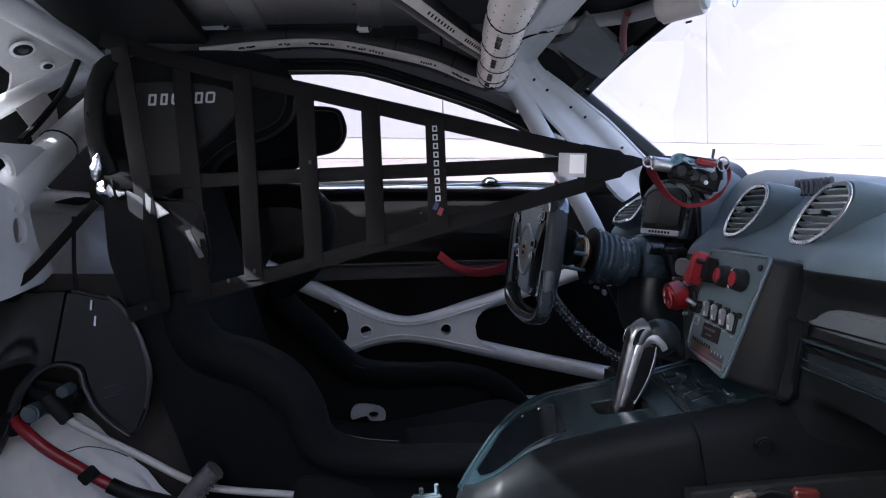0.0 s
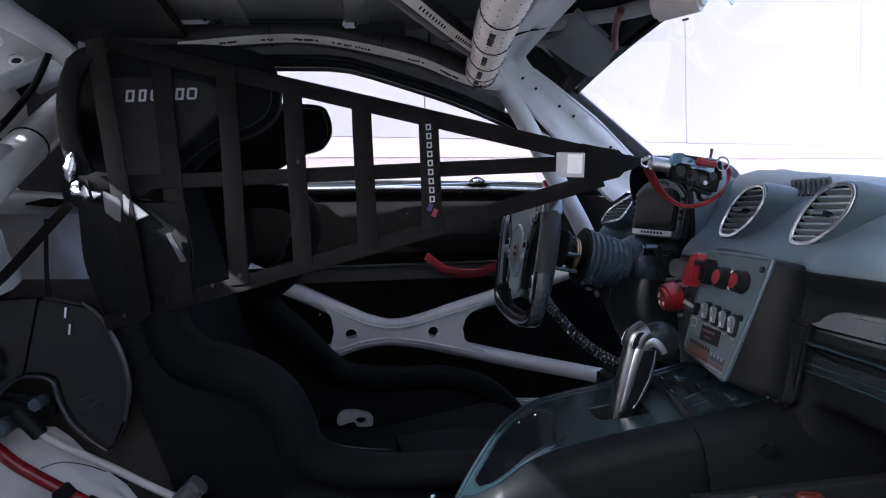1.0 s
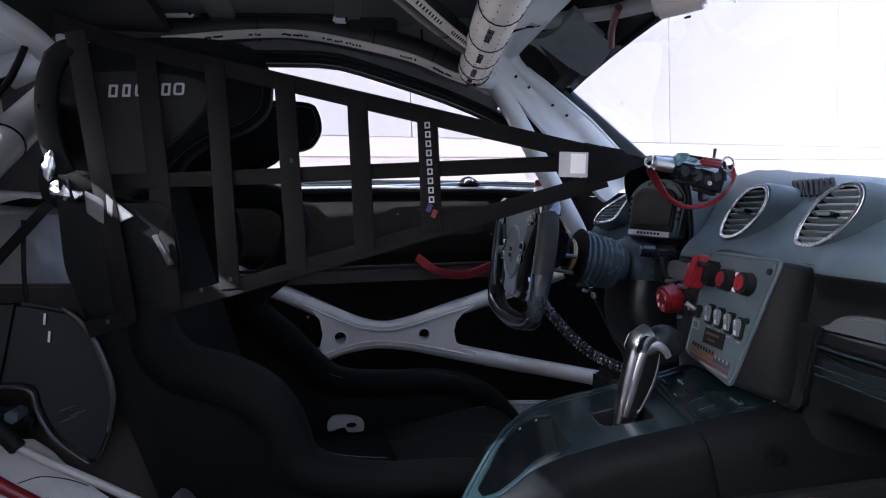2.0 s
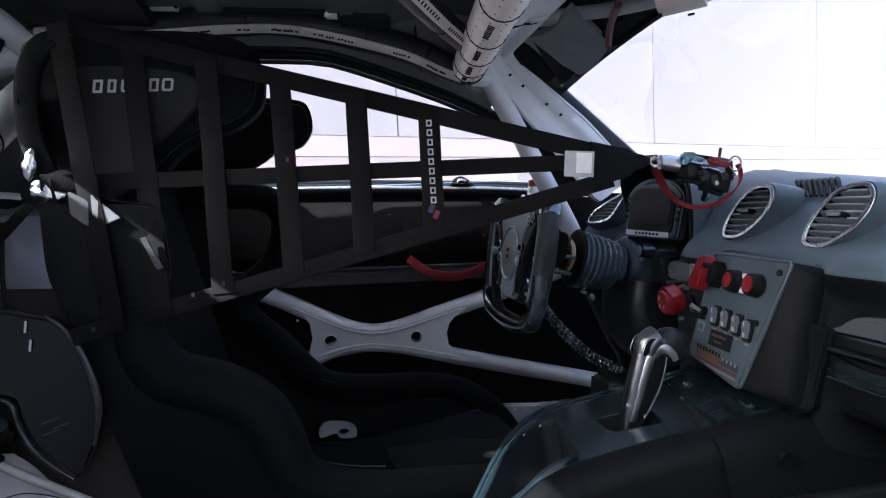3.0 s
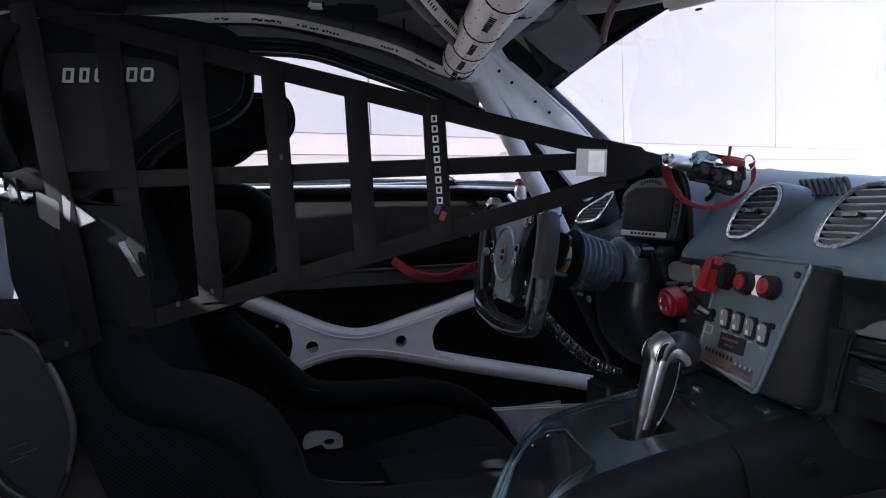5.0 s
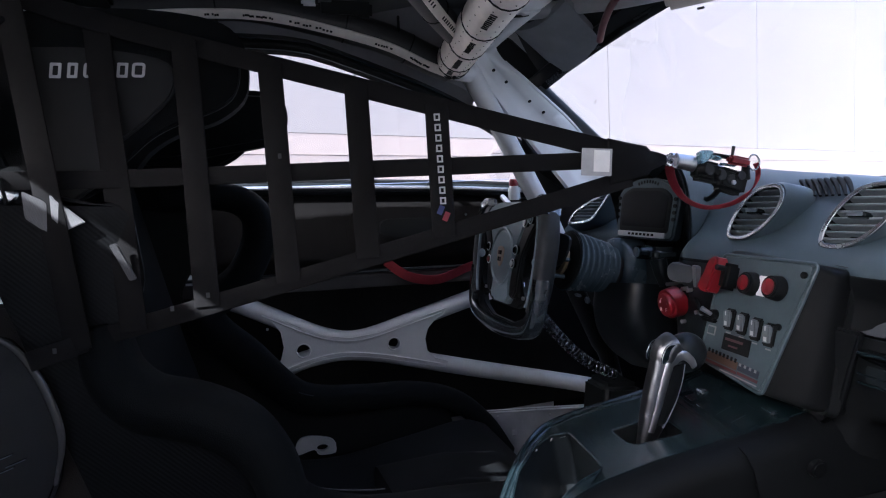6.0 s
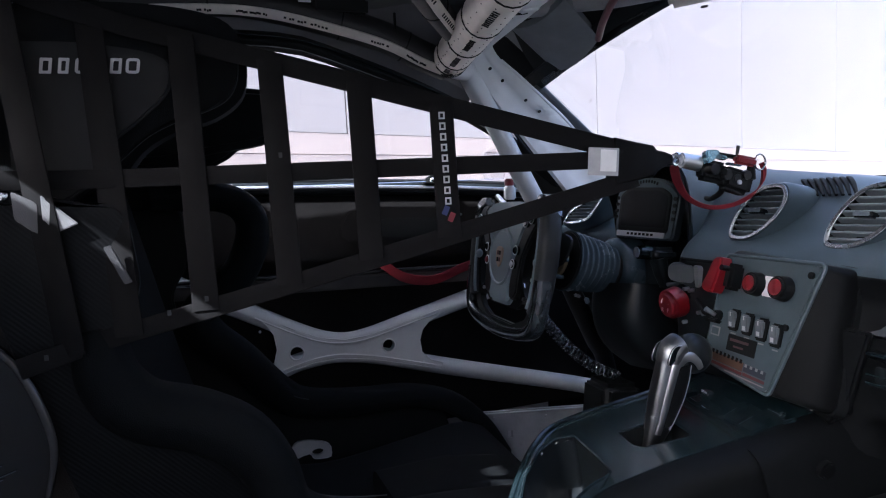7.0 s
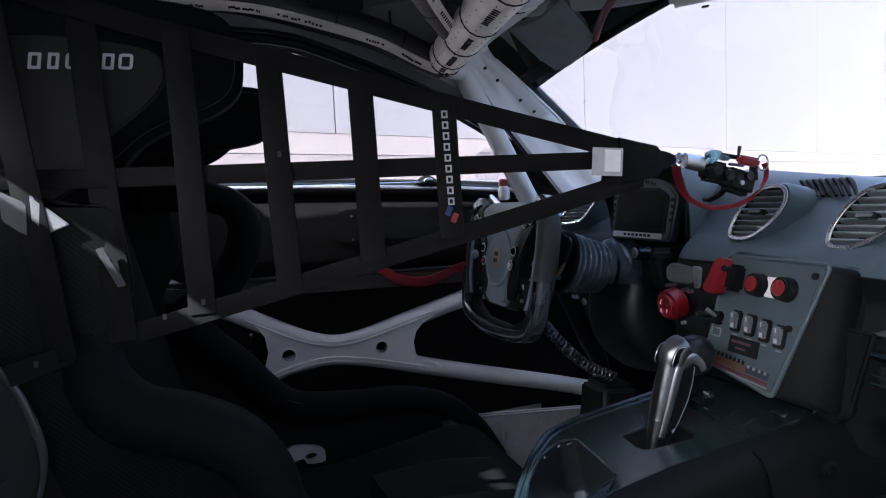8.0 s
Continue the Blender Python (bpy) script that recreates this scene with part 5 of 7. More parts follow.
part("shroud", sweep(smooth_path([(0.475, 0.345, 0.735), (0.470, 0.340, 0.69), (0.480, 0.335, 0.65), (0.52, 0.33, 0.61)], 4), rounded(0.13, 0.15, 0.6, 5), side=(1, 0, 0), scale=[(0.70 + 0.10 * math.sin(math.pi * i / 12), 1.0) for i in range(13)]), M_TRIM, col, "black lower column shroud")
part("stalk_knob", rod((0.436, 0.270, 0.803), (0.462, 0.268, 0.801), 0.0115, 0.0130, 20, 0.003), M_GLOSS, col, "black rotary stalk end")
part("knob_face", rod((0.4345, 0.2702, 0.8031), (0.4362, 0.270, 0.803), 0.0092, n=18), M_SLAT, col)
part("knob_arm", box((0.478, 0.262, 0.797), (0.05, 0.038, 0.026), 0.009, (0, 4, 0), 3), M_TRIM, col)
part("stalk_stem", sweep([(0.47, 0.258, 0.790), (0.474, 0.255, 0.765), (0.480, 0.252, 0.742)], rounded(0.020, 0.030, 0.7, 3), side=(1, 0, 0), scale=[1.0, 0.9, 0.7]), M_TRIM, col)
part("hub", rod((0.250, YC, 0.806), col_axis(0.362), 0.022, n=20), M_BLACK, col)
part("hub_collar", rod(col_axis(0.343), col_axis(0.350), 0.036, n=28, bevel=0.003), M_AMBER, col, "brass quick-release collar")
part("hub_plate", rod((0.290, YC, 0.800), (0.300, YC, 0.798), 0.042, n=24, bevel=0.003), M_BLACK, col)
part("release_ring", rod((0.312, YC, 0.796), (0.324, YC, 0.793), 0.036, 0.032, 28, 0.002), M_RUBBER, col)
for k in range(6):
    a = 2 * math.pi * k / 6
    part("hub_bolt", rod((0.298, YC + 0.036 * math.cos(a), 0.799 + 0.036 * math.sin(a)), (0.346, YC + 0.038 * math.cos(a), 0.790 + 0.038 * math.sin(a)), 0.0040, n=8), M_PANEL, col)
part("lead_plug", box((0.362, 0.345, 0.724), (0.012, 0.010, 0.006), 0.002, (0, 20, 0)), M_SLAT, col)
part("lead_plug", box((0.372, 0.330, 0.716), (0.008, 0.008, 0.012), 0.002, (0, -20, 0)), M_SLAT, col)

# ---- steering wheel ----
WC = Vector((0.232, YC, 0.803))
WM = Matrix.Translation(WC) @ Matrix.Rotation(radians(9), 4, "Y") @ Matrix(((0, 0, -1, 0), (-1, 0, 0, 0), (0, 1, 0, 0), (0, 0, 0, 1)))     # local x right, y up, z to the driver
sw = thing("steering_wheel", "black flat-bottomed racing wheel with buttons and a round boss", "steering wheel")
M_PLATE = material("satin wheel plate", (0.20, 0.25, 0.28), 0.32, 0.0, spot=0.08, spot_scale=15, rough_var=0.08, coat=0.3)
M_WRIM = material("glossy black wheel rim", (0.030, 0.037, 0.043), 0.16, spec=0.6, spot=0.2, spot_scale=25, rough_var=0.05, coat=1.0)
M_GRIP = material("suede wheel grip", (0.023, 0.026, 0.029), 0.46, spot=0.3, spot_scale=30, grain=0.3, grain_scale=900, spec=0.3)


def mirror(pts):
    return pts + [(-x, y) for x, y in reversed(pts)]


core = corner_round(mirror([(0.0, 0.094), (0.058, 0.098), (0.100, 0.092), (0.130, 0.094), (0.142, 0.070), (0.144, -0.030), (0.140, -0.080), (0.118, -0.108), (0.060, -0.128), (0.0, -0.131)][1:-1]), 0.004, 3)
open_r = corner_round([(0.124, 0.056), (0.102, 0.034), (0.080, 0.002), (0.074, -0.034), (0.090, -0.060), (0.103, -0.064), (0.116, -0.046), (0.123, -0.008)], 0.008, 4)
open_b = corner_round(mirror([(0.058, -0.088), (0.084, -0.074), (0.106, -0.082), (0.090, -0.100), (0.050, -0.114)]), 0.007, 3)
part("core_plate", plate(core, [open_r, [(-x, y) for x, y in reversed(open_r)], open_b], 0.012, WM @ Matrix.Translation((0, 0, -0.018)), 0.002), M_BLACK, sw)
padp = corner_round(mirror([(0.040, 0.099), (0.078, 0.096), (0.098, 0.084), (0.078, 0.050), (0.060, 0.020), (0.048, -0.015), (0.041, -0.050), (0.046, -0.072), (0.034, -0.084)]), 0.005, 3)
part("centre_pad", plate(padp, [], 0.020, WM @ Matrix.Translation((0, 0, -0.011)), 0.006), M_PLATE, sw, "smooth satin centre pad")
boss = part("boss", moved(rod((0, 0, -0.003), (0, 0, 0.0015), 0.0495, 0.046, 48, 0.0015), WM), M_PLATE, sw, "round raised boss")
part("boss_ring", moved(sweep([(0.0475 * math.cos(a), 0.0500 * math.sin(a), 0.0005) for a in [k * math.pi / 24 for k in range(48)]], circle(0.0030, 8), closed=True), WM), M_PLATE, boss)
part("emblem", plate(flat_path([(0.0, -0.020), (0.011, -0.008), (0.0135, 0.013), (0.0, 0.018), (-0.0135, 0.013), (-0.011, -0.008)], 4), [], 0.003, WM @ Matrix.Translation((0, 0, 0.0030)), 0.001), material("gold emblem", (0.40, 0.30, 0.24), 0.4, 0.6), boss, "small gold shield emblem")
for sx, y in ((-1, 0.006), (1, -0.006)):
    part("emblem_field", moved(box((sx * 0.0042, y, 0.0049), (0.0060, 0.0075, 0.0008), 0), WM), M_PRINTRED, boss)
    part("emblem_field", moved(box((sx * 0.0042, -y, 0.0049), (0.0060, 0.0075, 0.0008), 0), WM), M_BLACK, boss)
for s in (-1, 1):
    # deep grips with a satin cap on top
    grip = smooth_path([(s * 0.140, 0.078, 0), (s * 0.146, 0.050, 0), (s * 0.147, 0.015, 0), (s * 0.144, -0.025, 0), (s * 0.137, -0.062, 0), (s * 0.127, -0.084, 0)], 6)
    part("grip", moved(sweep([(q.x, q.y, -0.015) for q in grip], rounded(0.034, 0.028, 0.85, 6), side=(0, 0, 1), scale=[(0.90 + 0.12 * math.sin(math.pi * min(1.0, 0.1 + i / 30)), 0.88 + 0.16 * math.sin(math.pi * min(1.0, 0.15 + i / 32))) for i in range(31)]), WM), M_GRIP, sw, "leather-wrapped grip", sharp=80)
    part("grip_edge", moved(sweep([(q.x - s * 0.0150, q.y, -0.0030) for q in grip[1:29]], rounded(0.006, 0.004, 0.8, 2), side=(0, 0, 1)), WM), M_PLATE, sw, "satin edge inside the grip")
    part("thumb_rest", moved(ball((s * 0.126, -0.002, -0.008), (0.007, 0.009, 0.007), 12), WM), M_PLATE, sw)
    part("grip_cap", moved(sweep([(s * 0.139, 0.074, -0.016), (s * 0.137, 0.084, -0.016), (s * 0.132, 0.093, -0.015), (s * 0.122, 0.099, -0.014), (s * 0.110, 0.101, -0.013)], rounded(0.035, 0.029, 0.6, 5), side=(0, 0, 1), scale=[1.03, 1.02, 0.96, 0.80, 0.55]), WM), M_WRIM, sw, "satin end cap", sharp=50)
    # curved button strip
    stripe = corner_round([(s * x, y) for x, y in ((0.080, 0.094), (0.112, 0.093), (0.126, 0.080), (0.122, 0.060), (0.101, 0.038), (0.078, 0.004), (0.071, -0.034), (0.070, -0.058), (0.058, -0.072), (0.044, -0.070), (0.040, -0.048), (0.047, -0.013), (0.060, 0.022), (0.080, 0.056), (0.096, 0.080))], 0.004, 3)
    part("button_strip", plate(stripe, [], 0.012, WM @ Matrix.Translation((0, 0, -0.008)), 0.003), M_RUBBER, sw)
    part("spoke", moved(sweep([(s * 0.066, -0.060, -0.016), (s * 0.088, -0.068, -0.020), (s * 0.112, -0.074, -0.026)], rounded(0.010, 0.016, 0.6, 3), side=(0, 0, 1)), WM), M_RUBBER, sw)
    part("spoke_edge", moved(sweep([(s * 0.078, -0.040, -0.013), (s * 0.084, -0.056, -0.014), (s * 0.094, -0.064, -0.016)], circle(0.0016, 6)), WM), M_CHROME, sw)
    part("shift_paddle", moved(plate(flat_path([(0.09, -0.005), (0.130, 0.000), (0.150, 0.026), (0.146, 0.046), (0.09, 0.046)], 3), [], 0.004, Matrix.Diagonal((s, 1, 1, 1)) @ Matrix.Translation((0, 0, -0.052)), 0.001), WM), M_RUBBER, sw, "black shift paddle")
    for k, (x, y) in enumerate(((0.112, 0.068), (0.092, 0.062), (0.064, 0.014), (0.056, -0.010))):
        b = part("button", moved(rod((s * x, y, -0.003), (s * x, y, 0.0035), 0.0082, 0.0078, 20, 0.001), WM), M_BLACK, sw)
        part("button_ring", moved(sweep([(s * x + 0.0078 * math.cos(a), y + 0.0078 * math.sin(a), 0.0030) for a in [q * math.pi / 10 for q in range(20)]], circle(0.0009, 6), closed=True), WM), M_SATIN, b)
        part("button_cap", moved(rod((s * x, y, 0.0035), (s * x, y, 0.0065), 0.0054, 0.0050, 16, 0.0010), WM), (M_PLATE, M_LOGO, M_GLOSS, M_RED if s < 0 else M_SATIN)[k], b)
    part("side_screw", moved(rod((s * 0.088, -0.066, -0.012), (s * 0.088, -0.066, -0.008), 0.0032, n=10), WM), M_SATIN, sw)
bottom = smooth_path([(-0.147, -0.028, -0.011), (-0.147, -0.060, -0.011), (-0.142, -0.094, -0.011), (-0.122, -0.116, -0.011), (-0.070, -0.127, -0.011), (0.0, -0.131, -0.011), (0.070, -0.127, -0.011), (0.122, -0.116, -0.011), (0.142, -0.094, -0.011), (0.147, -0.060, -0.011), (0.147, -0.028, -0.011)], 6)
part("lower_rim", moved(sweep(bottom, rounded(0.028, 0.022, 0.75, 5), side=(0, 0, 1)), WM), M_WRIM, sw, "glossy black lower rim", sharp=80)
# coiled lead from the wheel
lead = smooth_path([(0.262, 0.318, 0.730), (0.272, 0.320, 0.705), (0.300, 0.320, 0.668), (0.335, 0.320, 0.630), (0.375, 0.320, 0.598), (0.425, 0.322, 0.572)], 40)
coil = []
for i, q in enumerate(lead):
    t = (lead[min(i + 1, len(lead) - 1)] - lead[max(i - 1, 0)]).normalized()
    u = Vector((0, 1, 0))
    w = t.cross(u).normalized()
    a = i * 2 * math.pi / 6.6
    for h in range(2):
        aa = a + h * math.pi / 6.6
        coil.append(q + (u * math.cos(aa) + w * math.sin(aa)) * 0.0088)
tagged(mesh_object("coiled_lead", join(sweep(coil, circle(0.0019, 6)), sweep(lead[::4], circle(0.0050, 10))), M_WRIM), "black coiled cable between steering wheel and column", "cable")

# ---- display ----
DU = Vector((0.27, -0.96, -0.05)).normalized()
DN = Vector((-0.95, -0.27, 0.16))
DN = (DN - DU * DN.dot(DU)).normalized()
DM = Matrix((DU, DN.cross(DU), DN)).transposed().to_4x4()
DM.translation = (0.495, 0.323, 0.872)
dis = thing("dash_display", "black electronic dash display with arched top and dark screen", "display")
case = corner_round([(-0.062, -0.052), (0.064, -0.052), (0.070, 0.030), (0.048, 0.050), (0.022, 0.060), (-0.022, 0.060), (-0.048, 0.050), (-0.068, 0.030)], 0.010, 3)
part("case", plate(case, [], 0.024, DM @ Matrix.Translation((0, 0, -0.010)), 0.004), M_PANEL, dis, "dark grey cast case")
part("bezel", plate(corner_round([(-0.053, -0.040), (0.053, -0.040), (0.055, 0.028), (0.035, 0.042), (-0.035, 0.042), (-0.055, 0.028)], 0.008, 3), [], 0.004, DM @ Matrix.Translation((0, 0, 0.003)), 0.001), M_BLACK, dis)
part("screen", plate(corner_round([(-0.047, -0.030), (0.047, -0.030), (0.049, 0.026), (0.030, 0.036), (-0.030, 0.036), (-0.049, 0.026)], 0.005, 3), [], 0.003, DM @ Matrix.Translation((0, 0, 0.0052)), 0.0006), M_SCREEN, dis, "dark glass screen")
part("name_strip", plate(corner_round([(-0.053, -0.049), (0.050, -0.049), (0.050, -0.039), (-0.053, -0.039)], 0.001, 1), [], 0.003, DM @ Matrix.Translation((0, 0, 0.0055))), M_SATIN, dis, "pale strip under the screen")
for k in range(7):
    part("print_bar", moved(box((-0.026 + 0.0085 * k, -0.044, 0.0075), (0.0055, 0.0045, 0.0004), 0), DM), M_BLACK, dis)
for k in range(8):
    x = -0.021 + 0.006 * k
    part("warning_lamp", moved(box((x, 0.0535 - 10 * x * x, 0.003), (0.0034, 0.006, 0.002), 0.0008, (0, 0, -x * 700)), DM), M_BLACK, dis)
for k in range(4):
    for s in (-1, 1):
        part("lamp_lens", moved(rod((s * 0.0615, 0.022 - 0.012 * k, 0.002), (s * 0.0615, 0.022 - 0.012 * k, 0.004), 0.0036, n=12), DM), M_BLACK, dis)
part("bracket", moved(box((0, -0.02, -0.05), (0.05, 0.05, 0.07), 0.006), DM), M_BLACK, dis)

# ---- battery and fire switches beside the panel ----
rf = thing("cutoff_switch", "red round cut-off switch with white markings on a black bracket", "switch")
part("knob", rod((0.433, 0.1935, 0.722), (0.462, 0.1925, 0.728), 0.0235, 0.0255, 32, 0.005), M_RED, rf)
part("knob_face", rod((0.4315, 0.1937, 0.7217), (0.4335, 0.1935, 0.722), 0.0185, 0.0195, 28, 0.0008), M_RED, rf)
arc = [(0.4310, 0.1937 - 0.0085 * math.cos(a), 0.7255 + 0.0085 * math.sin(a)) for a in [radians(-5 + 19 * k) for k in range(11)]]
part("arrow_mark", sweep(arc, circle(0.0011, 5)), M_WHITE, rf)


def letters(text, size, m, mat, parent, name="lettering"):
    cu = bpy.data.curves.new("text", "FONT")
    cu.body, cu.size, cu.extrude, cu.align_x, cu.align_y = text, size, 0.0002, "CENTER", "CENTER"
    tmp = new("text", cu)
    me = bpy.data.meshes.new_from_object(tmp.evaluated_get(bpy.context.evaluated_depsgraph_get()))
    bpy.data.objects.remove(tmp)
    me.materials.clear()
    me.materials.append(mat)
    me.transform(m)
    ob = new(name, me)
    ob.parent = parent
    return ob


FACE = Matrix(((0, 0, -1, 0), (-1, 0, 0, 0), (0, 1, 0, 0), (0, 0, 0, 1)))
letters("R", 0.009, Matrix.Translation((0.4310, 0.2000, 0.7145)) @ FACE, M_WHITE, rf)
letters("F", 0.009, Matrix.Translation((0.4310, 0.1875, 0.7145)) @ FACE, M_WHITE, rf)
part("base", rod((0.460, 0.1925, 0.728), (0.48, 0.191, 0.734), 0.0235, n=24, bevel=0.004), M_BLACK, rf)
part("bracket", box((0.482, 0.172, 0.722), (0.02, 0.11, 0.05), 0.004, (0, 14, 0)), M_BLACK, rf)
for y, z in ((0.213, 0.752), (0.176, 0.749), (0.164, 0.748), (0.146, 0.716), (0.136, 0.716), (0.178, 0.696), (0.216, 0.704)):
    part("screw", rod((0.452, y, z), (0.475, y, z), 0.0032, n=10), M_SATIN, rf)
ck = thing("control_box", "grey rounded control box beside the switch panel", "control box")
part("body", sweep([(0.515, 0.193, 0.770), (0.470, 0.194, 0.7715), (0.463, 0.194, 0.7718)], rounded(0.032, 0.072, 0.85, 5), side=(0, 0, 1), scale=[1.0, 1.0, 0.86]), material("grey box plastic", (0.10, 0.108, 0.116), 0.42, spot=0.2), ck)
part("band", sweep([(0.512, 0.150, 0.770), (0.4655, 0.156, 0.7705), (0.4605, 0.158, 0.7705)], rounded(0.034, 0.020, 0.6, 4), side=(0, 0, 1)), material("pale box band", (0.16, 0.165, 0.17), 0.4, spot=0.2), ck)
part("arm", rod((0.47, 0.15, 0.755), (0.50, 0.14, 0.72), 0.012, n=12), M_BLACK, ck)
part("plug_lead", tube([(0.46, 0.155, 0.735), (0.45, 0.135, 0.728), (0.44, 0.115, 0.722), (0.445, 0.09, 0.728)], 0.0035, 8), M_BLACK, ck)

# ---- window net between seat and dash ----
NN = Vector((0.21, 1.0, -0.10)).normalized()


def net(x, z, off=0.0):
    """A place on the net's plane."""
    bend_in = min(0.045, 0.6 * max(0.0, -x - 0.36))
    return Vector((x, 0.087 - 0.21 * x + 0.10 * (z - 0.95) - bend_in, z)) - NN * off


wn_ = thing("window_net", "black webbing safety net stretched from the seat to the dash", "safety net")


def web(a, b, w, name, off, sag=0.0, n=10):
    pts = []
    for k in range(n + 1):
        f = k / n
        x, z = a[0] + (b[0] - a[0]) * f, a[1] + (b[1] - a[1]) * f + sag * math.sin(math.pi * f)
        pts.append(net(x, z, off + 0.0006 * math.sin(9 * f + a[0] * 20)))
    d = (pts[-1] - pts[0]).normalized()
    side = d.cross(NN)
    return part(name, sweep(pts, rounded(w, 0.0022, 0.9, 2), side=side), M_WEB, wn_)


web((-0.452, 1.161), (0.262, 0.951), 0.024, "top_strap", 0.0)
web((-0.452, 0.947), (0.26, 0.945), 0.021, "middle_strap", 0.0)
web((-0.425, 0.752), (0.262, 0.922), 0.022, "lower_strap", 0.0, -0.002)
for (xa, za), (xb, zb), w in (((-0.424, 1.148), (-0.380, 0.757), 0.029), ((-0.345, 1.133), (-0.323, 0.772), 0.030), ((-0.249, 1.104), (-0.242, 0.795), 0.029), ((-0.155, 1.076), (-0.150, 0.818), 0.028), ((-0.058, 1.048), (-0.058, 0.841), 0.028), ((0.034, 1.021), (0.032, 0.862), 0.028)):
    web((xa, za), (xb, zb), w, "upright_strap", 0.003)
# name strip on the foremost upright: eight-odd letter-sized bars and a small badge
for k in range(9):
    q = net(0.0335, 1.004 - 0.0125 * k, 0.0052)
    part("print_bar", plate([(-0.0036, -0.0042), (0.0036, -0.0042), (0.0036, 0.0042), (-0.0036, 0.0042)], [[(-0.0018, -0.0024), (0.0018, -0.0024), (0.0018, 0.0024), (-0.0018, 0.0024)]], 0.0006, Matrix.Translation(q) @ Matrix.Rotation(math.atan(-0.21), 4, "Z") @ XZ), M_LOGO, wn_)
for dx, dz, mt in ((-0.003, 0.004, material("blue badge", (0.015, 0.025, 0.10), 0.6)), (0.003, -0.004, material("red badge", (0.16, 0.012, 0.02), 0.6))):
    part("badge", moved(box((0, 0, 0), (0.0065, 0.0006, 0.011), 0.0002, (0, 25, 0)), Matrix.Translation(net(0.033 + dx, 0.889 + dz, 0.0052)) @ Matrix.Rotation(math.atan(-0.21), 4, "Z")), mt, wn_)
tip = [net(0.236, 0.942), net(0.26, 0.9415) + Vector((0, 0.001, 0)), Vector((0.286, 0.0345, 0.942)), Vector((0.292, 0.0365, 0.9425)), Vector((0.306, 0.040, 0.9435)), Vector((0.320, 0.043, 0.944))]
part("tip_sleeve", sweep(tip, rounded(1.0, 0.2, 0.8, 3), side=(0, 0, 1), scale=[(0.059, 0.05), (0.048, 0.06), (0.038, 0.07), (0.026, 0.07), (0.020, 0.07), (0.011, 0.06)]), M_WEB, wn_, "stitched black sleeve")
q = net(0.220, 0.942, 0.006)
part("clear_tag", moved(box((0, 0, 0), (0.038, 0.0014, 0.033), 0.0005, (0, 4, 0)), Matrix.Translation(q) @ Matrix.Rotation(math.atan(-0.21), 4, "Z")), material("clear film tag", (0.42, 0.42, 0.43), 0.15, spot=0.15, spot_scale=80, coat=0.4), wn_, "glossy clear tag with a white label")
part("tag_print", moved(box((0.006, -0.001, 0.001), (0.020, 0.0008, 0.026), 0.0002, (0, 4, 0)), Matrix.Translation(q) @ Matrix.Rotation(math.atan(-0.21), 4, "Z")), M_TAG, wn_)
for (x, z) in ((-0.28, 0.795), (-0.24, 0.808), (-0.40, 0.760), (-0.15, 0.965)):
    part("stitch", moved(box((0, 0, 0), (0.004, 0.0008, 0.006), 0.0002), Matrix.Translation(net(x, z, 0.005))), M_STITCH, wn_)

# ---- latch on the dash that holds the net ----
lt = thing("net_latch", "quick-release net latch with blue clamps and a red pull strap", "latch")
part("hook", tube([(0.304, 0.022, 0.940), (0.312, 0.020, 0.945), (0.320, 0.019, 0.944), (0.322, 0.019, 0.938), (0.314, 0.020, 0.935)], 0.0035, 8), M_CHROME, lt)
part("hook_eye", sweep([(0.309 + 0.008 * math.cos(a), 0.021, 0.9385 + 0.006 * math.sin(a)) for a in [k * math.pi / 8 for k in range(16)]], circle(0.0022, 6), closed=True), M_CHROME, lt)
part("cylinder", rod((0.317, 0.018, 0.939), (0.352, 0.010, 0.936), 0.0095, 0.0105, 20, 0.002), M_SATIN, lt)
part("body_block", box((0.366, 0.006, 0.926), (0.034, 0.022, 0.026), 0.005, (0, 10, -8), 3), M_BLACK, lt)
part("body_block", box((0.396, 0.000, 0.914), (0.040, 0.024, 0.030), 0.006, (0, 16, -8), 3), M_BLACK, lt)
part("clamp", plate(flat_path([(-0.008, -0.008), (0.0, -0.006), (0.009, 0.003), (0.008, 0.008), (-0.006, 0.008), (-0.010, 0.004)], 3), [], 0.012, pose(0.357, -0.004, 0.943, 78, 0, -10), 0.002), M_BLUE, lt, "pale blue clamp")
part("clamp", box((0.372, -0.002, 0.944), (0.018, 0.012, 0.005), 0.002, (0, 14, -8)), M_BLUE, lt)
part("clamp", box((0.366, -0.008, 0.944), (0.012, 0.008, 0.006), 0.0025, (10, 10, -8)), M_BLUE, lt)
part("clamp", box((0.407, -0.006, 0.943), (0.020, 0.012, 0.004), 0.0018, (0, 12, -8)), M_BLUE, lt)
part("clamp", box((0.384, -0.012, 0.934), (0.020, 0.006, 0.003), 0.001, (0, 6, -8)), M_BLUE, lt)
part("release_flap", box((0.388, -0.010, 0.936), (0.028, 0.012, 0.011), 0.003, (8, 12, -8), 3), M_RED, lt)
part("top_plate", box((0.384, 0.004, 0.947), (0.034, 0.012, 0.004), 0.0015, (0, 8, -8)), M_BLACK, lt)
part("release_pin", rod((0.398, -0.002, 0.946), (0.401, -0.002, 0.961), 0.0018, 0.0024, 10), M_RUBBER, lt)
for x in (0.358, 0.376, 0.392):
    part("knuckle", rod((x, -0.012, 0.928 - 0.35 * (x - 0.358)), (x, 0.014, 0.928 - 0.35 * (x - 0.358)), 0.0075, n=14, bevel=0.001), M_RUBBER, lt)
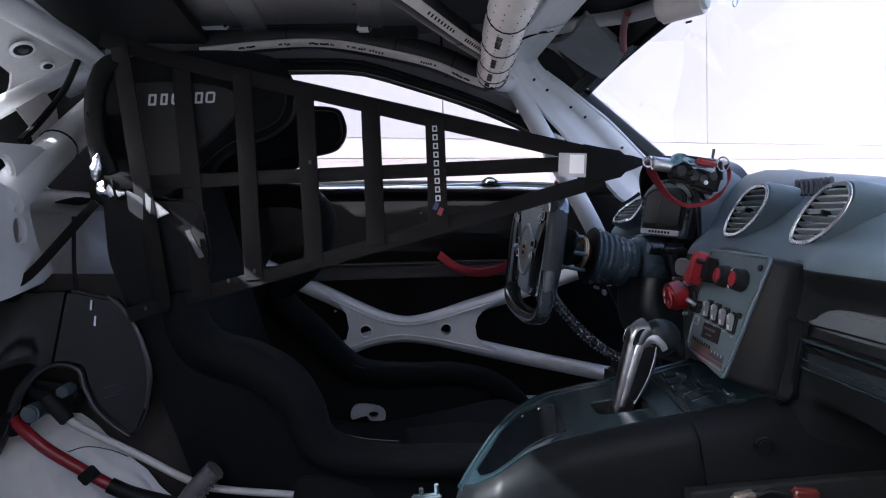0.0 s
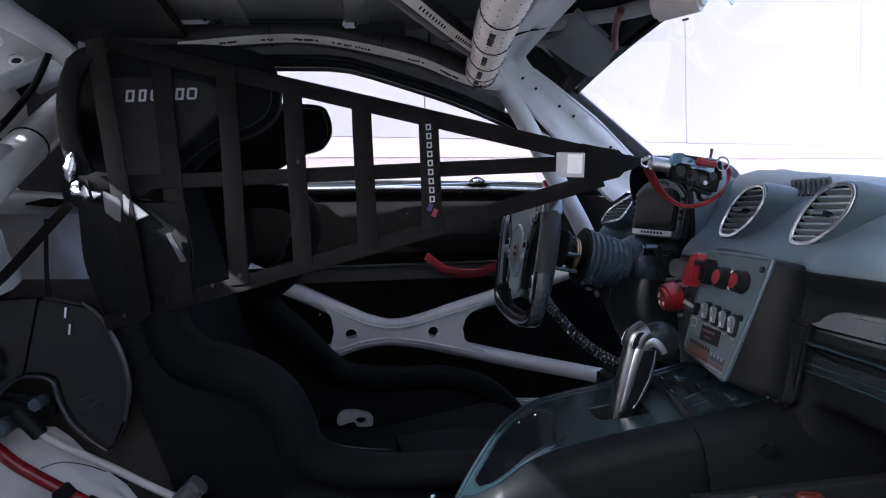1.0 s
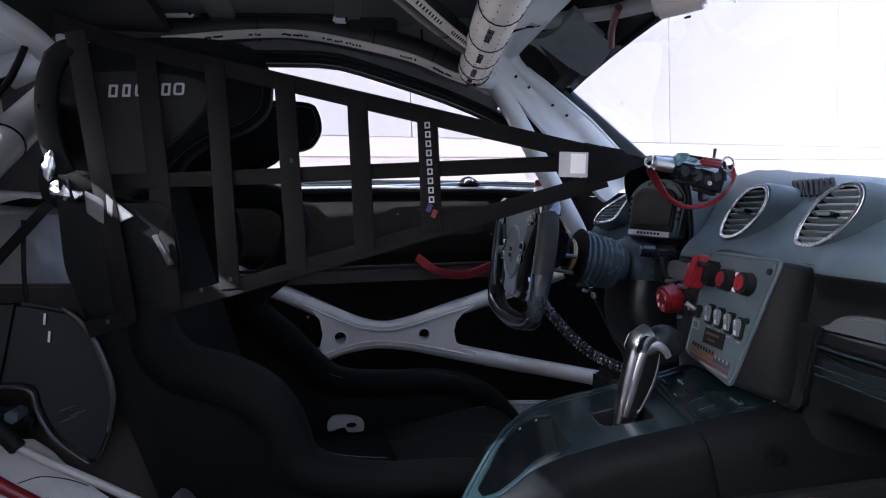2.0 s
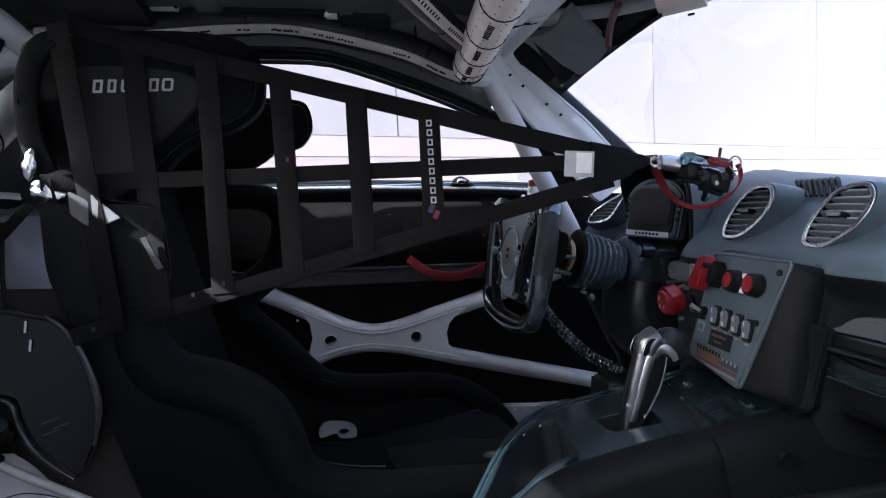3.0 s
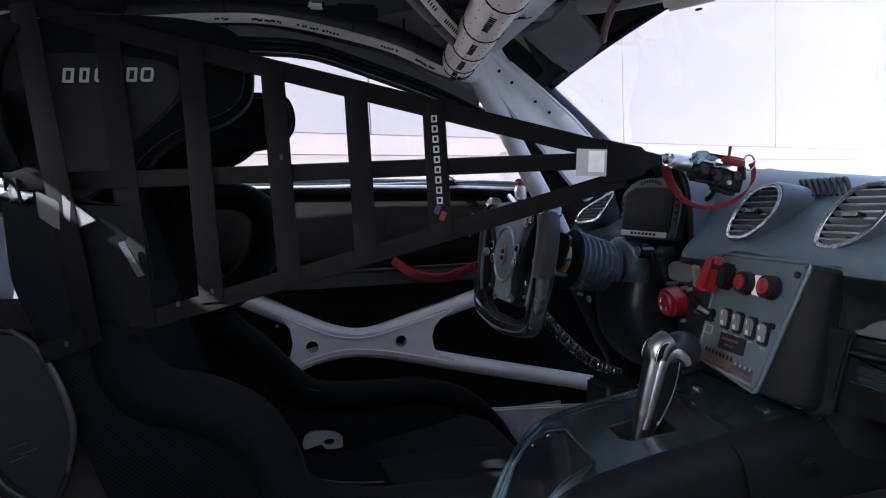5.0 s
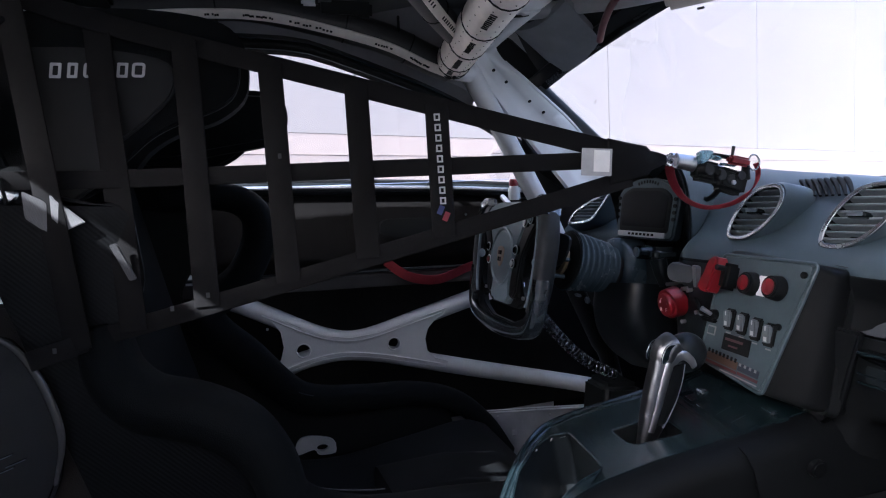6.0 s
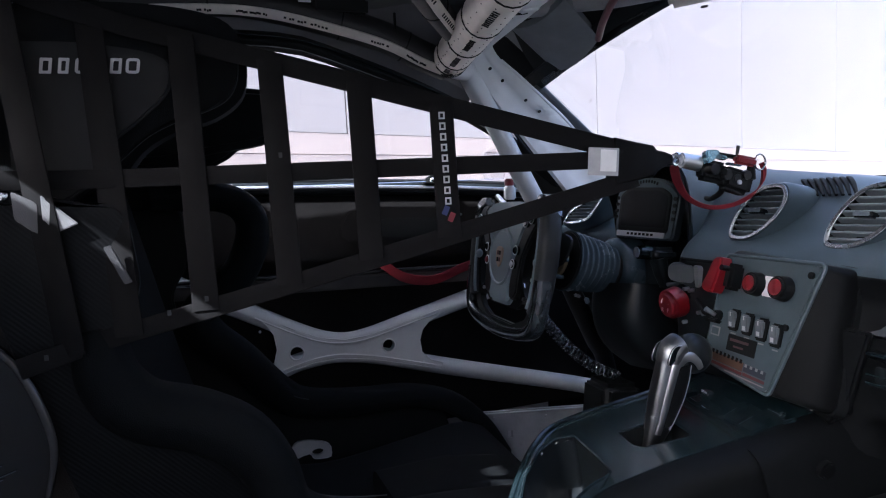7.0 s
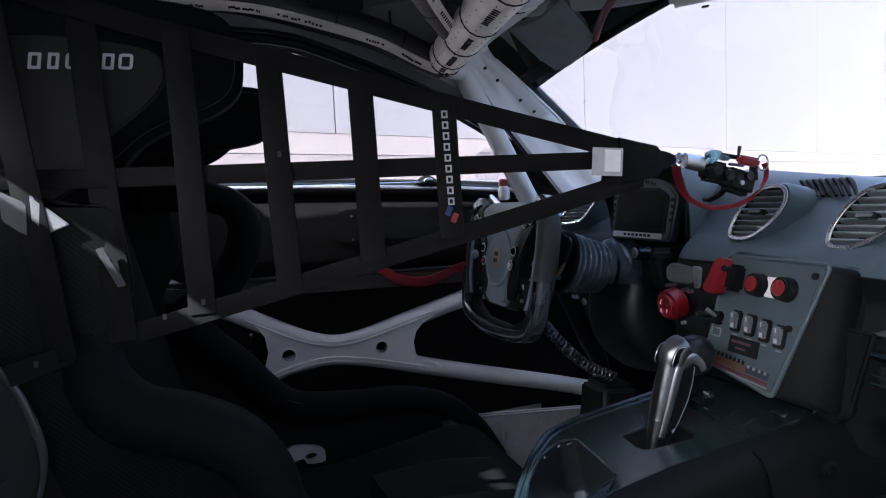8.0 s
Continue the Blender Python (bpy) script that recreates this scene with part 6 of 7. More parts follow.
part("side_screw", rod((0.392, -0.014, 0.912), (0.392, -0.006, 0.912), 0.003, n=10), M_SATIN, lt)
part("bolt_head", rod((0.402, -0.016, 0.921), (0.402, -0.010, 0.921), 0.006, n=8), M_RUBBER, lt)
ringp = [(0.4135 + 0.0085 * math.cos(a), -0.008, 0.934 + 0.0095 * math.sin(a)) for a in [k * math.pi / 10 for k in range(20)]]
part("split_ring", sweep(ringp, circle(0.0011, 6), closed=True), M_RINGM, lt)
part("ring_post", rod((0.414, -0.008, 0.916), (0.415, -0.008, 0.942), 0.006, 0.004, 12, 0.001), M_BLACK, lt)
loop = smooth_path([(0.3440, 0.060, 0.9380), (0.3486, 0.067, 0.9310), (0.3665, 0.081, 0.9125), (0.3839, 0.082, 0.8925), (0.3981, 0.0606, 0.8800), (0.4115, 0.032, 0.8825), (0.4195, 0.009, 0.8950), (0.4260, 0.001, 0.9100), (0.4250, -0.003, 0.9240), (0.4190, -0.005, 0.9330)], 5)
part("pull_strap", sweep(loop, rounded(0.0105, 0.0018, 0.9, 2), side=[Vector((0.75 - 0.75 * min(1, i / 16), -0.45, 0.35 + 0.5 * max(0, i / len(loop) - 0.5))) for i in range(len(loop))], scale=[(1.35 - 0.75 * min(1, i / 22), 1) for i in range(len(loop))]), M_REDWEB, lt, "red webbing pull strap")
part("mount_arm", tube([(0.368, -0.014, 0.925), (0.41, 0.035, 0.905), (0.46, 0.11, 0.893), (0.52, 0.185, 0.893)], 0.0038, 10), M_BLACK, lt)
for ob in lt.children:      # the latch leans back over the dash, its release side towards the door
    if ob.name.split(".")[0] not in ("pull_strap", "split_ring", "release_flap"):
        far = 0.024 if ob.name.startswith("release_pin") else 0.0
        for v in ob.data.vertices:
            x = v.co.x
            v.co += Vector((float(np.interp(x, (0.304, 0.352, 0.42), (0.024, 0.010, 0.004))) + far, float(np.interp(x, (0.304, 0.352, 0.42), (0.024, 0.027, 0.018))) + far, float(np.interp(x, (0.304, 0.352, 0.42), (0.005, 0.001, -0.003)))))

# ---- racing seat ----
seat = thing("racing_seat", "black racing bucket seat with carbon shell and head wings", "seat")
# back shell: a curved sheet behind the driver
rows = []
for k in range(15):
    z = 0.28 + 0.86 * k / 14
    xb = -0.30 - 0.22 * ((z - 0.28) / 0.86) ** 0.9
    half = 0.19
    rows.append([(xb + 0.06 * abs(u) ** 3.0, 0.385 + u * half, z) for u in [-1 + j / 7 for j in range(15)]])
part("back_shell", thicken(loft(rows), 0.012), M_CARBON, seat)
part("back_cushion", sweep(smooth_path([(-0.26, 0.375, 0.36), (-0.34, 0.375, 0.60), (-0.40, 0.375, 0.85), (-0.45, 0.375, 1.08)], 4), rounded(0.34, 0.06, 0.8, 4), side=(0, 1, 0)), M_SUEDE, seat)


def wing(outline, y, t, name):
    o = flat_path(outline, 4)
    w = part(name, plate(o, [], t, xz_at(y), 0.012), M_SUEDE, seat, "padded head wing with light stitching")
    return w, o


near = [(-0.50, 0.93), (-0.490, 1.02), (-0.484, 1.105), (-0.470, 1.132), (-0.44, 1.141), (-0.36, 1.150), (-0.270, 1.150), (-0.208, 1.138), (-0.184, 1.110), (-0.181, 1.075), (-0.190, 1.043), (-0.222, 1.018), (-0.266, 1.003), (-0.305, 0.978), (-0.345, 0.93), (-0.42, 0.90)]
w, o = wing(near, 0.205, 0.05, "head_wing")
part("carbon_panel", plate(flat_path([(-0.425, 0.915), (-0.432, 1.02), (-0.425, 1.090), (-0.395, 1.100), (-0.33, 1.098), (-0.272, 1.085), (-0.268, 1.05), (-0.30, 1.015), (-0.335, 0.985), (-0.36, 0.94)], 4), [], 0.008, xz_at(0.179), 0.003), material("grey shell lacquer", (0.012, 0.012, 0.0125), 0.55, spot=0.25, spot_scale=8, spec=0.2), w, "smooth grey shell panel")
# six plain strokes in place of the maker's lettering
for k, wd in enumerate((0.0135, 0.012, 0.014, 0.014, 0.0135, 0.0165)):
    w2, h2, st = wd * 0.43, 0.0085, 0.0030
    o2 = corner_round([(-w2, -h2), (w2, -h2), (w2, h2), (-w2, h2)], 0.004 if k in (2, 5) else 0.001, 3)
    i2 = corner_round([(-w2 + st, -h2 + st), (w2 - st, -h2 + st), (w2 - st, h2 - st), (-w2 + st, h2 - st)], 0.001, 2)
    part("logo_bar", plate([(a + 0.15 * b, b) for a, b in o2], [[(a + 0.15 * b, b) for a, b in i2]], 0.001, Matrix.Translation((-0.390 + 0.0172 * k, 0.174, 1.073 + 0.0004 * k)) @ XZ), M_LOGO, w)
seam = smooth_path([(-0.326, 0.1795, 0.968), (-0.295, 0.1785, 0.995), (-0.263, 0.178, 1.012), (-0.226, 0.178, 1.026), (-0.204, 0.178, 1.040), (-0.193, 0.1785, 1.060), (-0.190, 0.179, 1.085)], 6)
part("stitch_line", sweep(seam, circle(0.0004, 5)), M_STITCH, w)
far = [(-0.45, 1.02), (-0.45, 1.11), (-0.35, 1.135), (-0.226, 1.130), (-0.150, 1.124), (-0.130, 1.105), (-0.126, 1.070), (-0.140, 1.042), (-0.165, 1.027), (-0.25, 1.012), (-0.36, 0.995)]
w, o = wing(far, 0.56, 0.05, "head_wing")
seam = smooth_path([(-0.30, 0.533, 1.118), (-0.20, 0.533, 1.116), (-0.150, 0.533, 1.112), (-0.137, 0.533, 1.095), (-0.134, 0.533, 1.06), (-0.15, 0.533, 1.04)], 6)
part("stitch_line", sweep(seam, circle(0.0008, 5)), M_STITCH, w)
# shoulder and side bolsters
for pts, y0, y1, r, nm in (
        ([(-0.365, 0.775), (-0.362, 0.75), (-0.352, 0.715), (-0.322, 0.682), (-0.265, 0.662), (-0.215, 0.632), (-0.185, 0.588), (-0.165, 0.535), (-0.115, 0.508), (-0.04, 0.494), (0.06, 0.488), (0.17, 0.475)], 0.175, 0.14, 0.040, "side_bolster"),
        ([(-0.36, 0.935), (-0.25, 0.935), (-0.20, 0.905), (-0.195, 0.85), (-0.23, 0.78), (-0.30, 0.72), (-0.285, 0.675), (-0.23, 0.62), (-0.165, 0.545), (-0.11, 0.512), (0.0, 0.500), (0.10, 0.497), (0.19, 0.470), (0.26, 0.41), (0.31, 0.33)], 0.585, 0.61, 0.040, "side_bolster")):
    n = len(pts)
    line = smooth_path([(x, y0 + (y1 - y0) * min(1, k / (n * 0.6)), z) for k, (x, z) in enumerate(pts)], 5)
    b = part(nm, sweep(line, rounded(r * 2, r * 1.5, 0.95, 4), side=(0, 1, 0), scale=[0.75 + 0.35 * math.sin(math.pi * min(1, (i + 3) / len(line) * 1.2)) for i in range(len(line))]), M_SUEDE, seat, sharp=80)
    s = 1 if y0 < 0.4 else -1
    part("stitch_line", sweep([q + Vector((0, s * 0.036, 0.018)) for q in line[20:46]], circle(0.0008, 5)), M_STITCH, b)
# shell between the far head wing and the shoulder
part("shoulder_shell", plate(corner_round([(-0.195, 1.030), (-0.225, 1.004), (-0.262, 0.985), (-0.272, 0.945), (-0.300, 0.915), (-0.460, 0.915), (-0.460, 1.060), (-0.240, 1.060)], 0.012, 3), [], 0.024, xz_at(0.575), 0.006), M_SUEDE, seat)
# side skirts of the shell and the base cushion
skirt = [(-0.36, 0.92), (-0.32, 0.92), (-0.31, 0.82), (-0.35, 0.75), (-0.33, 0.68), (-0.24, 0.645), (-0.18, 0.56), (-0.13, 0.51), (0.05, 0.49), (0.17, 0.475), (0.20, 0.40), (0.18, 0.24), (-0.300, 0.24), (-0.345, 0.43), (-0.360, 0.49), (-0.382, 0.564), (-0.415, 0.671), (-0.443, 0.78), (-0.460, 0.83), (-0.462, 0.95)]
for y, s in ((0.152, -1), (0.635, 1)):
    sk = part("shell_side", plate(corner_round(skirt, 0.022, 3), [], 0.012, xz_at(y), 0.003), M_CARBON if s < 0 else M_BLACK, seat, "carbon shell side")
    if s < 0:
        part("belt_slot", plate(flat_path([(-0.20, 0.43), (-0.10, 0.42), (-0.09, 0.45), (-0.19, 0.48)], 4), [], 0.006, xz_at(y - 0.006), 0.002), M_BLACK, sk)
part("seat_cushion", sweep(smooth_path([(-0.28, 0.375, 0.40), (-0.10, 0.375, 0.365), (0.08, 0.375, 0.385), (0.20, 0.375, 0.40), (0.235, 0.375, 0.36)], 4), rounded(0.40, 0.09, 0.8, 4), side=(0, 1, 0)), M_SUEDE, seat)
part("front_pad", sweep([(-0.02, 0.30, 0.44), (0.10, 0.31, 0.44), (0.20, 0.32, 0.42)], rounded(0.14, 0.05, 0.9, 4), side=(0, 1, 0)), M_SUEDE, seat)
part("slot_frame", plate(flat_path([(-0.150, 0.424), (-0.135, 0.438), (-0.105, 0.436), (-0.075, 0.424), (-0.072, 0.398), (-0.105, 0.398), (-0.115, 0.410), (-0.148, 0.404)], 3), [[(-0.098 + 0.012 * math.cos(k * math.pi / 6), 0.412 + 0.007 * math.sin(k * math.pi / 6)) for k in range(12)]], 0.006, xz_at(0.600), 0.001), M_STEEL, seat, "grey metal belt slot frame")
for x in (-0.2, 0.12):
    for y in (0.16, 0.59):
        part("seat_mount", box((x, y, 0.225), (0.10, 0.03, 0.06), 0.004), M_BLACK, seat)

# ---- harness behind and over the seat ----
hs = thing("seat_harness", "black shoulder harness with chromed adjusters beside the seat shell", "harness")
part("shoulder_belt", strap([(-0.58, 0.27, 0.93), (-0.52, 0.25, 0.93), (-0.47, 0.20, 0.985), (-0.475, 0.17, 1.06)], 0.05, 0.003, (0, 1, 0.2)), M_WEB, hs)
part("side_loop", strap([(-0.425, 0.165, 1.132), (-0.446, 0.160, 1.120), (-0.462, 0.156, 1.085), (-0.467, 0.155, 1.04), (-0.464, 0.155, 1.00), (-0.452, 0.155, 0.960)], 0.030, 0.012, (1, 0, 0)), M_SUEDE, hs)
for c, sz, seed in (((-0.4655, 0.145, 0.972), (0.0085, 0.006, 0.020), 2.0), ((-0.447, 0.145, 0.937), (0.0185, 0.009, 0.0135), 7.0)):
    bm = ball((0, 0, 0), sz, 22)
    for v in bm.verts:      # folded, crumpled skin
        v.co *= 1 + 0.35 * noise.noise(v.co * 95 + Vector((seed, 0, 0))) + 0.15 * noise.noise(v.co * 260)
    part("adjuster", moved(bm, pose(*c, 0, 14, 12)), M_CHROME, hs, "chromed crumpled adjuster", sharp=25)
part("adjuster_strap", box((-0.440, 0.139, 0.937), (0.004, 0.004, 0.030), 0.001, (0, -8, 0)), M_BLACK, hs)
part("tail_belt", strap([(-0.475, 0.155, 0.92), (-0.52, 0.15, 0.87), (-0.565, 0.13, 0.815), (-0.585, 0.10, 0.80)], 0.014, 0.003, (0.6, 0, -0.6)), M_WEB, hs)
part("thin_lead", tube([(-0.51, 0.16, 0.90), (-0.518, 0.165, 0.82), (-0.515, 0.165, 0.76), (-0.517, 0.17, 0.70)], 0.003, 8), M_BLACK, hs)
# plates shaped as sun patches on the shell, the light put into their colour
M_SUNPATCH = woven("sunlit carbon weave", (0.10, 0.10, 0.10), (0.42, 0.42, 0.43), 300, 0.35, coat=0.4)
part("lap_pad", plate(corner_round([(-0.397, 0.931), (-0.364, 0.899), (-0.386, 0.890), (-0.397, 0.905)], 0.002, 2), [], 0.003, xz_at(0.140), 0.001), M_SUNPATCH, hs, "silver-grey plate for a sun patch on the shell")
part("lap_pad", plate(corner_round([(-0.424, 0.936), (-0.400, 0.922), (-0.402, 0.888), (-0.423, 0.906)], 0.003, 2), [], 0.003, xz_at(0.142), 0.001), woven("half-lit carbon weave", (0.03, 0.03, 0.03), (0.18, 0.18, 0.19), 300, 0.35, coat=0.4), hs)
part("lap_pad", plate(corner_round([(-0.342, 0.872), (-0.334, 0.874), (-0.316, 0.832), (-0.324, 0.830)], 0.002, 2), [], 0.003, xz_at(0.134), 0.001), woven("faintly lit carbon weave", (0.01, 0.01, 0.01), (0.09, 0.09, 0.095), 300, 0.4), hs)

# ---- rear of the cabin ----
# gusseted cage members behind the seats
rc = thing("rear_brace", "light grey cage braces and drilled gusset plate behind the seats", "roll cage")
YZ = Matrix(((0, 0, 1, -0.575), (1, 0, 0, 0), (0, 1, 0, 0), (0, 0, 0, 1)))      # local x, y -> world y, z
hole = lambda c, r, k=1.0: [(c[0] + r * math.cos(a), c[1] + r * k * math.sin(a)) for a in [i * math.pi / 8 for i in range(16)]]
gp = flat_path([(-0.20, 0.995), (0.0, 1.002), (0.112, 1.006), (0.189, 1.011), (0.236, 1.006), (0.222, 0.980), (0.190, 0.955), (0.166, 0.931), (0.160, 0.905), (0.172, 0.86), (0.18, 0.80), (-0.2, 0.79)], 4)
part("gusset_plate", plate(gp, [hole((0.110, 0.966), 0.017, 1.1), hole((0.130, 0.883), 0.012, 1.5), hole((0.128, 0.946), 0.005, 0.5), hole((0.130, 0.911), 0.006, 0.4)], 0.012, YZ, 0.004), M_CAGE, rc, "grey gusset plate with oval holes")
part("brace", tube([(-0.585, 0.12, 0.925), (-0.585, 0.194, 0.971), (-0.585, 0.28, 1.023), (-0.585, 0.366, 1.076), (-0.59, 0.50, 1.155)], 0.029, smooth=4), M_CAGE, rc)
part("upper_brace", tube([(-0.66, 0.04, 0.968), (-0.66, 0.255, 1.083), (-0.66, 0.377, 1.144), (-0.66, 0.52, 1.212), (-0.655, 0.61, 1.252)], 0.0155, smooth=4), M_CAGE, rc)
part("tie", rod((-0.585, 0.272, 1.0185), (-0.585, 0.275, 1.0203), 0.0302, n=24), M_BLACK, rc)
part("tape", thicken(loft([[(-0.612, 0.213, 1.072), (-0.612, 0.255, 1.094), (-0.612, 0.296, 1.116)], [(-0.606, 0.232, 1.049), (-0.602, 0.274, 1.071), (-0.604, 0.312, 1.091)], [(-0.612, 0.252, 1.027), (-0.606, 0.290, 1.049), (-0.610, 0.326, 1.067)]]), 0.001), M_TAG, rc, "white paper tape flag")
# black sheet stands in for the shaded gap between the braces
part("dark_screen", plate([(0.10, 0.93), (0.66, 0.93), (0.66, 1.255), (0.52, 1.195), (0.377, 1.128), (0.255, 1.068), (0.10, 0.985)], [], 0.004, Matrix.Translation((-0.092, 0, 0)) @ YZ, 0.001), M_BLACK, rc, "black sheet for the dark gap behind the braces")
part("label_ledge", box((-0.600, 0.190, 0.794), (0.02, 0.18, 0.022), 0.004), M_BLACK, rc, "black ledge with small white tags")
for y, w in ((0.158, 0.016), (0.131, 0.010)):
    part("white_tag", box((-0.5885, y, 0.795), (0.002, w, 0.013), 0.0005), M_LOGO, rc)
part("harness_bar", tube([(-0.60, -0.68, 0.93), (-0.60, 0.0, 0.93), (-0.60, 0.68, 0.93)], 0.019, smooth=2), M_CAGE, rc)
part("wiring", tube([(-0.600, 0.20, 1.020), (-0.600, 0.25, 1.055), (-0.598, 0.315, 1.110), (-0.600, 0.36, 1.155), (-0.610, 0.43, 1.225)], 0.0055, 8), M_BLACK, rc)
part("wiring", tube([(-0.61, -0.1, 0.95), (-0.62, 0.12, 0.955), (-0.625, 0.24, 0.96), (-0.63, 0.33, 0.95)], 0.010, 8), M_BLACK, rc)
part("wiring", tube([(-0.60, 0.20, 0.945), (-0.60, 0.24, 0.952), (-0.60, 0.30, 0.935), (-0.60, 0.36, 0.93)], 0.004, 8), M_SATIN, rc)
# bulkhead: painted wall with soft white lining
bm = loft([[(-0.72 + 0.02 * math.sin(9 * y + 4 * z) + 0.05 * (z - 0.7), y, z) for z in [0.18 + 0.84 * k / 12 for k in range(13)]] for y in [-0.72 + 1.44 * j / 24 for j in range(25)]])
tagged(mesh_object("bulkhead", thicken(bm, 0.02), M_BODY, sharp=60), "grey painted bulkhead behind the seats", "bulkhead", kind="structure")
lin = []
for j in range(25):
    y = 0.10 + 0.50 * j / 24
    lin.append([(-0.655 + 0.018 * noise.noise((y * 9, z * 9, 3.0)) + 0.01 * noise.noise((y * 25, z * 25, 1.0)), y, z) for z in [0.70 + 0.225 * k / 16 for k in range(17)]])
tagged(mesh_object("lining", thicken(loft(lin), 0.006), material("white lining cloth", (0.85, 0.85, 0.86), 0.7, spot=0.15, spot_scale=9, grain=0.6, grain_scale=40), sharp=60), "crumpled white insulation sheet on the bulkhead", "lining")
# painted rear roof frame curling down behind the hoop
def rear_skin(y, k):
    a = roof_z(-0.7, y)
    return ((-0.635, y, a - 0.030), (-0.70, y, a - 0.048), (-0.755, y, a - 0.075), (-0.79, y, a - 0.115), (-0.81, y, a - 0.17), (-0.82, y, 1.02))[k]


# same grey as the gusset plate, darkened to stand in for weaker light
rp = mesh_object("rear_panel", thicken(loft([smooth_path([rear_skin(0.245 + 0.375 * j / 14, k) for k in range(6)], 3) for j in range(15)]), 0.012), material("body paint toned down for shade", (0.44, 0.45, 0.465), 0.45, spot=0.25, spot_scale=6, grain=0.15, grain_scale=120, rough_var=0.1), sharp=60)
tagged(rp, "grey painted rear roof frame with grommet holes", "body panel", kind="structure")
# black discs stand in for the dark holes in the frame
for c, rx_, rz_, tilt, g in (((-0.730, 0.448, 1.232), 0.024, 0.018, -32, True), ((-0.727, 0.522, 1.220), 0.015, 0.010, -32, False), ((-0.796, 0.470, 1.170), 0.030, 0.045, -70, False)):
    m = Matrix.Translation(c) @ Matrix.Rotation(radians(180 + tilt), 4, "Y") @ Matrix.Rotation(radians(90), 4, "Z")
    lp = [(rx_ * math.cos(q * math.pi / 10), rz_ * math.sin(q * math.pi / 10)) for q in range(20)]
    gm = part("grommet", plate(lp, [], 0.008, m, 0.002), M_BLACK, rp, "black disc standing in for a dark hole")
    part("grommet_rim", sweep([m @ Vector((x * 1.06, y * 1.06, 0.002)) for x, y in lp], circle(0.0035, 6), closed=True), M_BODY, gm)
    if g:
        part("grommet_plug", plate([(x * 0.5, y * 0.5) for x, y in lp], [], 0.012, m, 0.002), M_PANEL, gm)

# dark moulded cover, cables and insulation low behind the passenger side
sb = thing("moulded_cover", "dark glossy moulded cover with a grey-edged cable recess", "cover")
co_ = corner_round([(-0.69, 0.800), (-0.508, 0.791), (-0.449, 0.775), (-0.417, 0.725), (-0.404, 0.661), (-0.414, 0.608), (-0.431, 0.570), (-0.446, 0.562), (-0.466, 0.583), (-0.489, 0.611), (-0.502, 0.645), (-0.505, 0.676), (-0.541, 0.680), (-0.571, 0.663), (-0.593, 0.632), (-0.611, 0.592), (-0.632, 0.553), (-0.69, 0.545)], 0.008, 3)
bm = plate(co_, [], 0.016, xz_at(0.146), 0.005)
bmesh.ops.triangulate(bm, faces=[f for f in bm.faces if len(f.verts) > 4])
part("cover", bm, M_SMOKE, sb)
rows = []
for k in range(15):
    z = 0.545 + 0.245 * k / 14
    xr = float(np.interp(z, (0.545, 0.553, 0.592, 0.634, 0.665, 0.682, 0.80), (-0.636, -0.632, -0.613, -0.596, -0.574, -0.546, -0.515)))
    row = []
    for j in range(13):
        x = xr + (-0.72 - xr) * j / 12
        w = min(1.0, (xr - x) / 0.09)
        row.append((x, 0.1372 - 0.36 * (0.80 - z) ** 1.25 * w * w * (3 - 2 * w), z))
    rows.append(row)
part("cover_flare", thicken(loft(rows), 0.003), M_SMOKE, sb, sharp=80)
rimp = smooth_path([(-0.444, 0.137, 0.566), (-0.466, 0.136, 0.586), (-0.488, 0.135, 0.613), (-0.501, 0.135, 0.645), (-0.509, 0.135, 0.674), (-0.541, 0.134, 0.682), (-0.570, 0.134, 0.665), (-0.592, 0.134, 0.634), (-0.610, 0.134, 0.592), (-0.630, 0.134, 0.553)], 5)
part("recess_rim", sweep(rimp, rounded(0.010, 0.0065, 0.9, 3), side=(0, 1, 0)), material("grey moulding", (0.018, 0.019, 0.021), 0.16, spot=0.2, rough_var=0.08), sb, "satin grey recess rim")
lip = smooth_path([(-0.459, 0.133, 0.781), (-0.437, 0.133, 0.759), (-0.419, 0.133, 0.722), (-0.407, 0.133, 0.676), (-0.407, 0.133, 0.645), (-0.416, 0.133, 0.608)], 6)
# paler than the cover, to carry the highlight along its edge
part("edge_lip", sweep(lip, rounded(0.007, 0.008, 0.9, 3), side=(0, 1, 0), scale=[0.6 + 0.6 * math.sin(math.pi * i / 30) for i in range(31)]), material("pale edge highlight", (0.040, 0.039, 0.039), 0.22, spot=0.3), sb)
for k in range(3):
    part("print_bar", box((-0.465 + 0.012 * (k % 2), 0.1355, 0.645 - 0.0075 * k), (0.020, 0.0008, 0.0007), 0, (0, -18, 0)), M_PANEL, sb)
for z in (0.768, 0.744):
    part("white_tab", box((-0.483 + 0.15 * (0.768 - z), 0.1355, z), (0.0025, 0.001, 0.015), 0, (0, 8, 0)), M_WHITE, sb)
wedge = mesh_object("side_carpet", plate([(-0.645, 0.815), (-0.36, 0.80), (-0.35, 0.671), (-0.33, 0.564), (-0.31, 0.490), (-0.30, 0.30), (-0.645, 0.30)], [], 0.02, xz_at(0.208), 0.004), material("brown-black carpet", (0.038, 0.033, 0.031), 0.9, spot=0.4, spot_scale=10, grain=0.5, grain_scale=500))
tagged(wedge, "brown-black carpeted panel beside the seat", "carpet panel")
ins = []
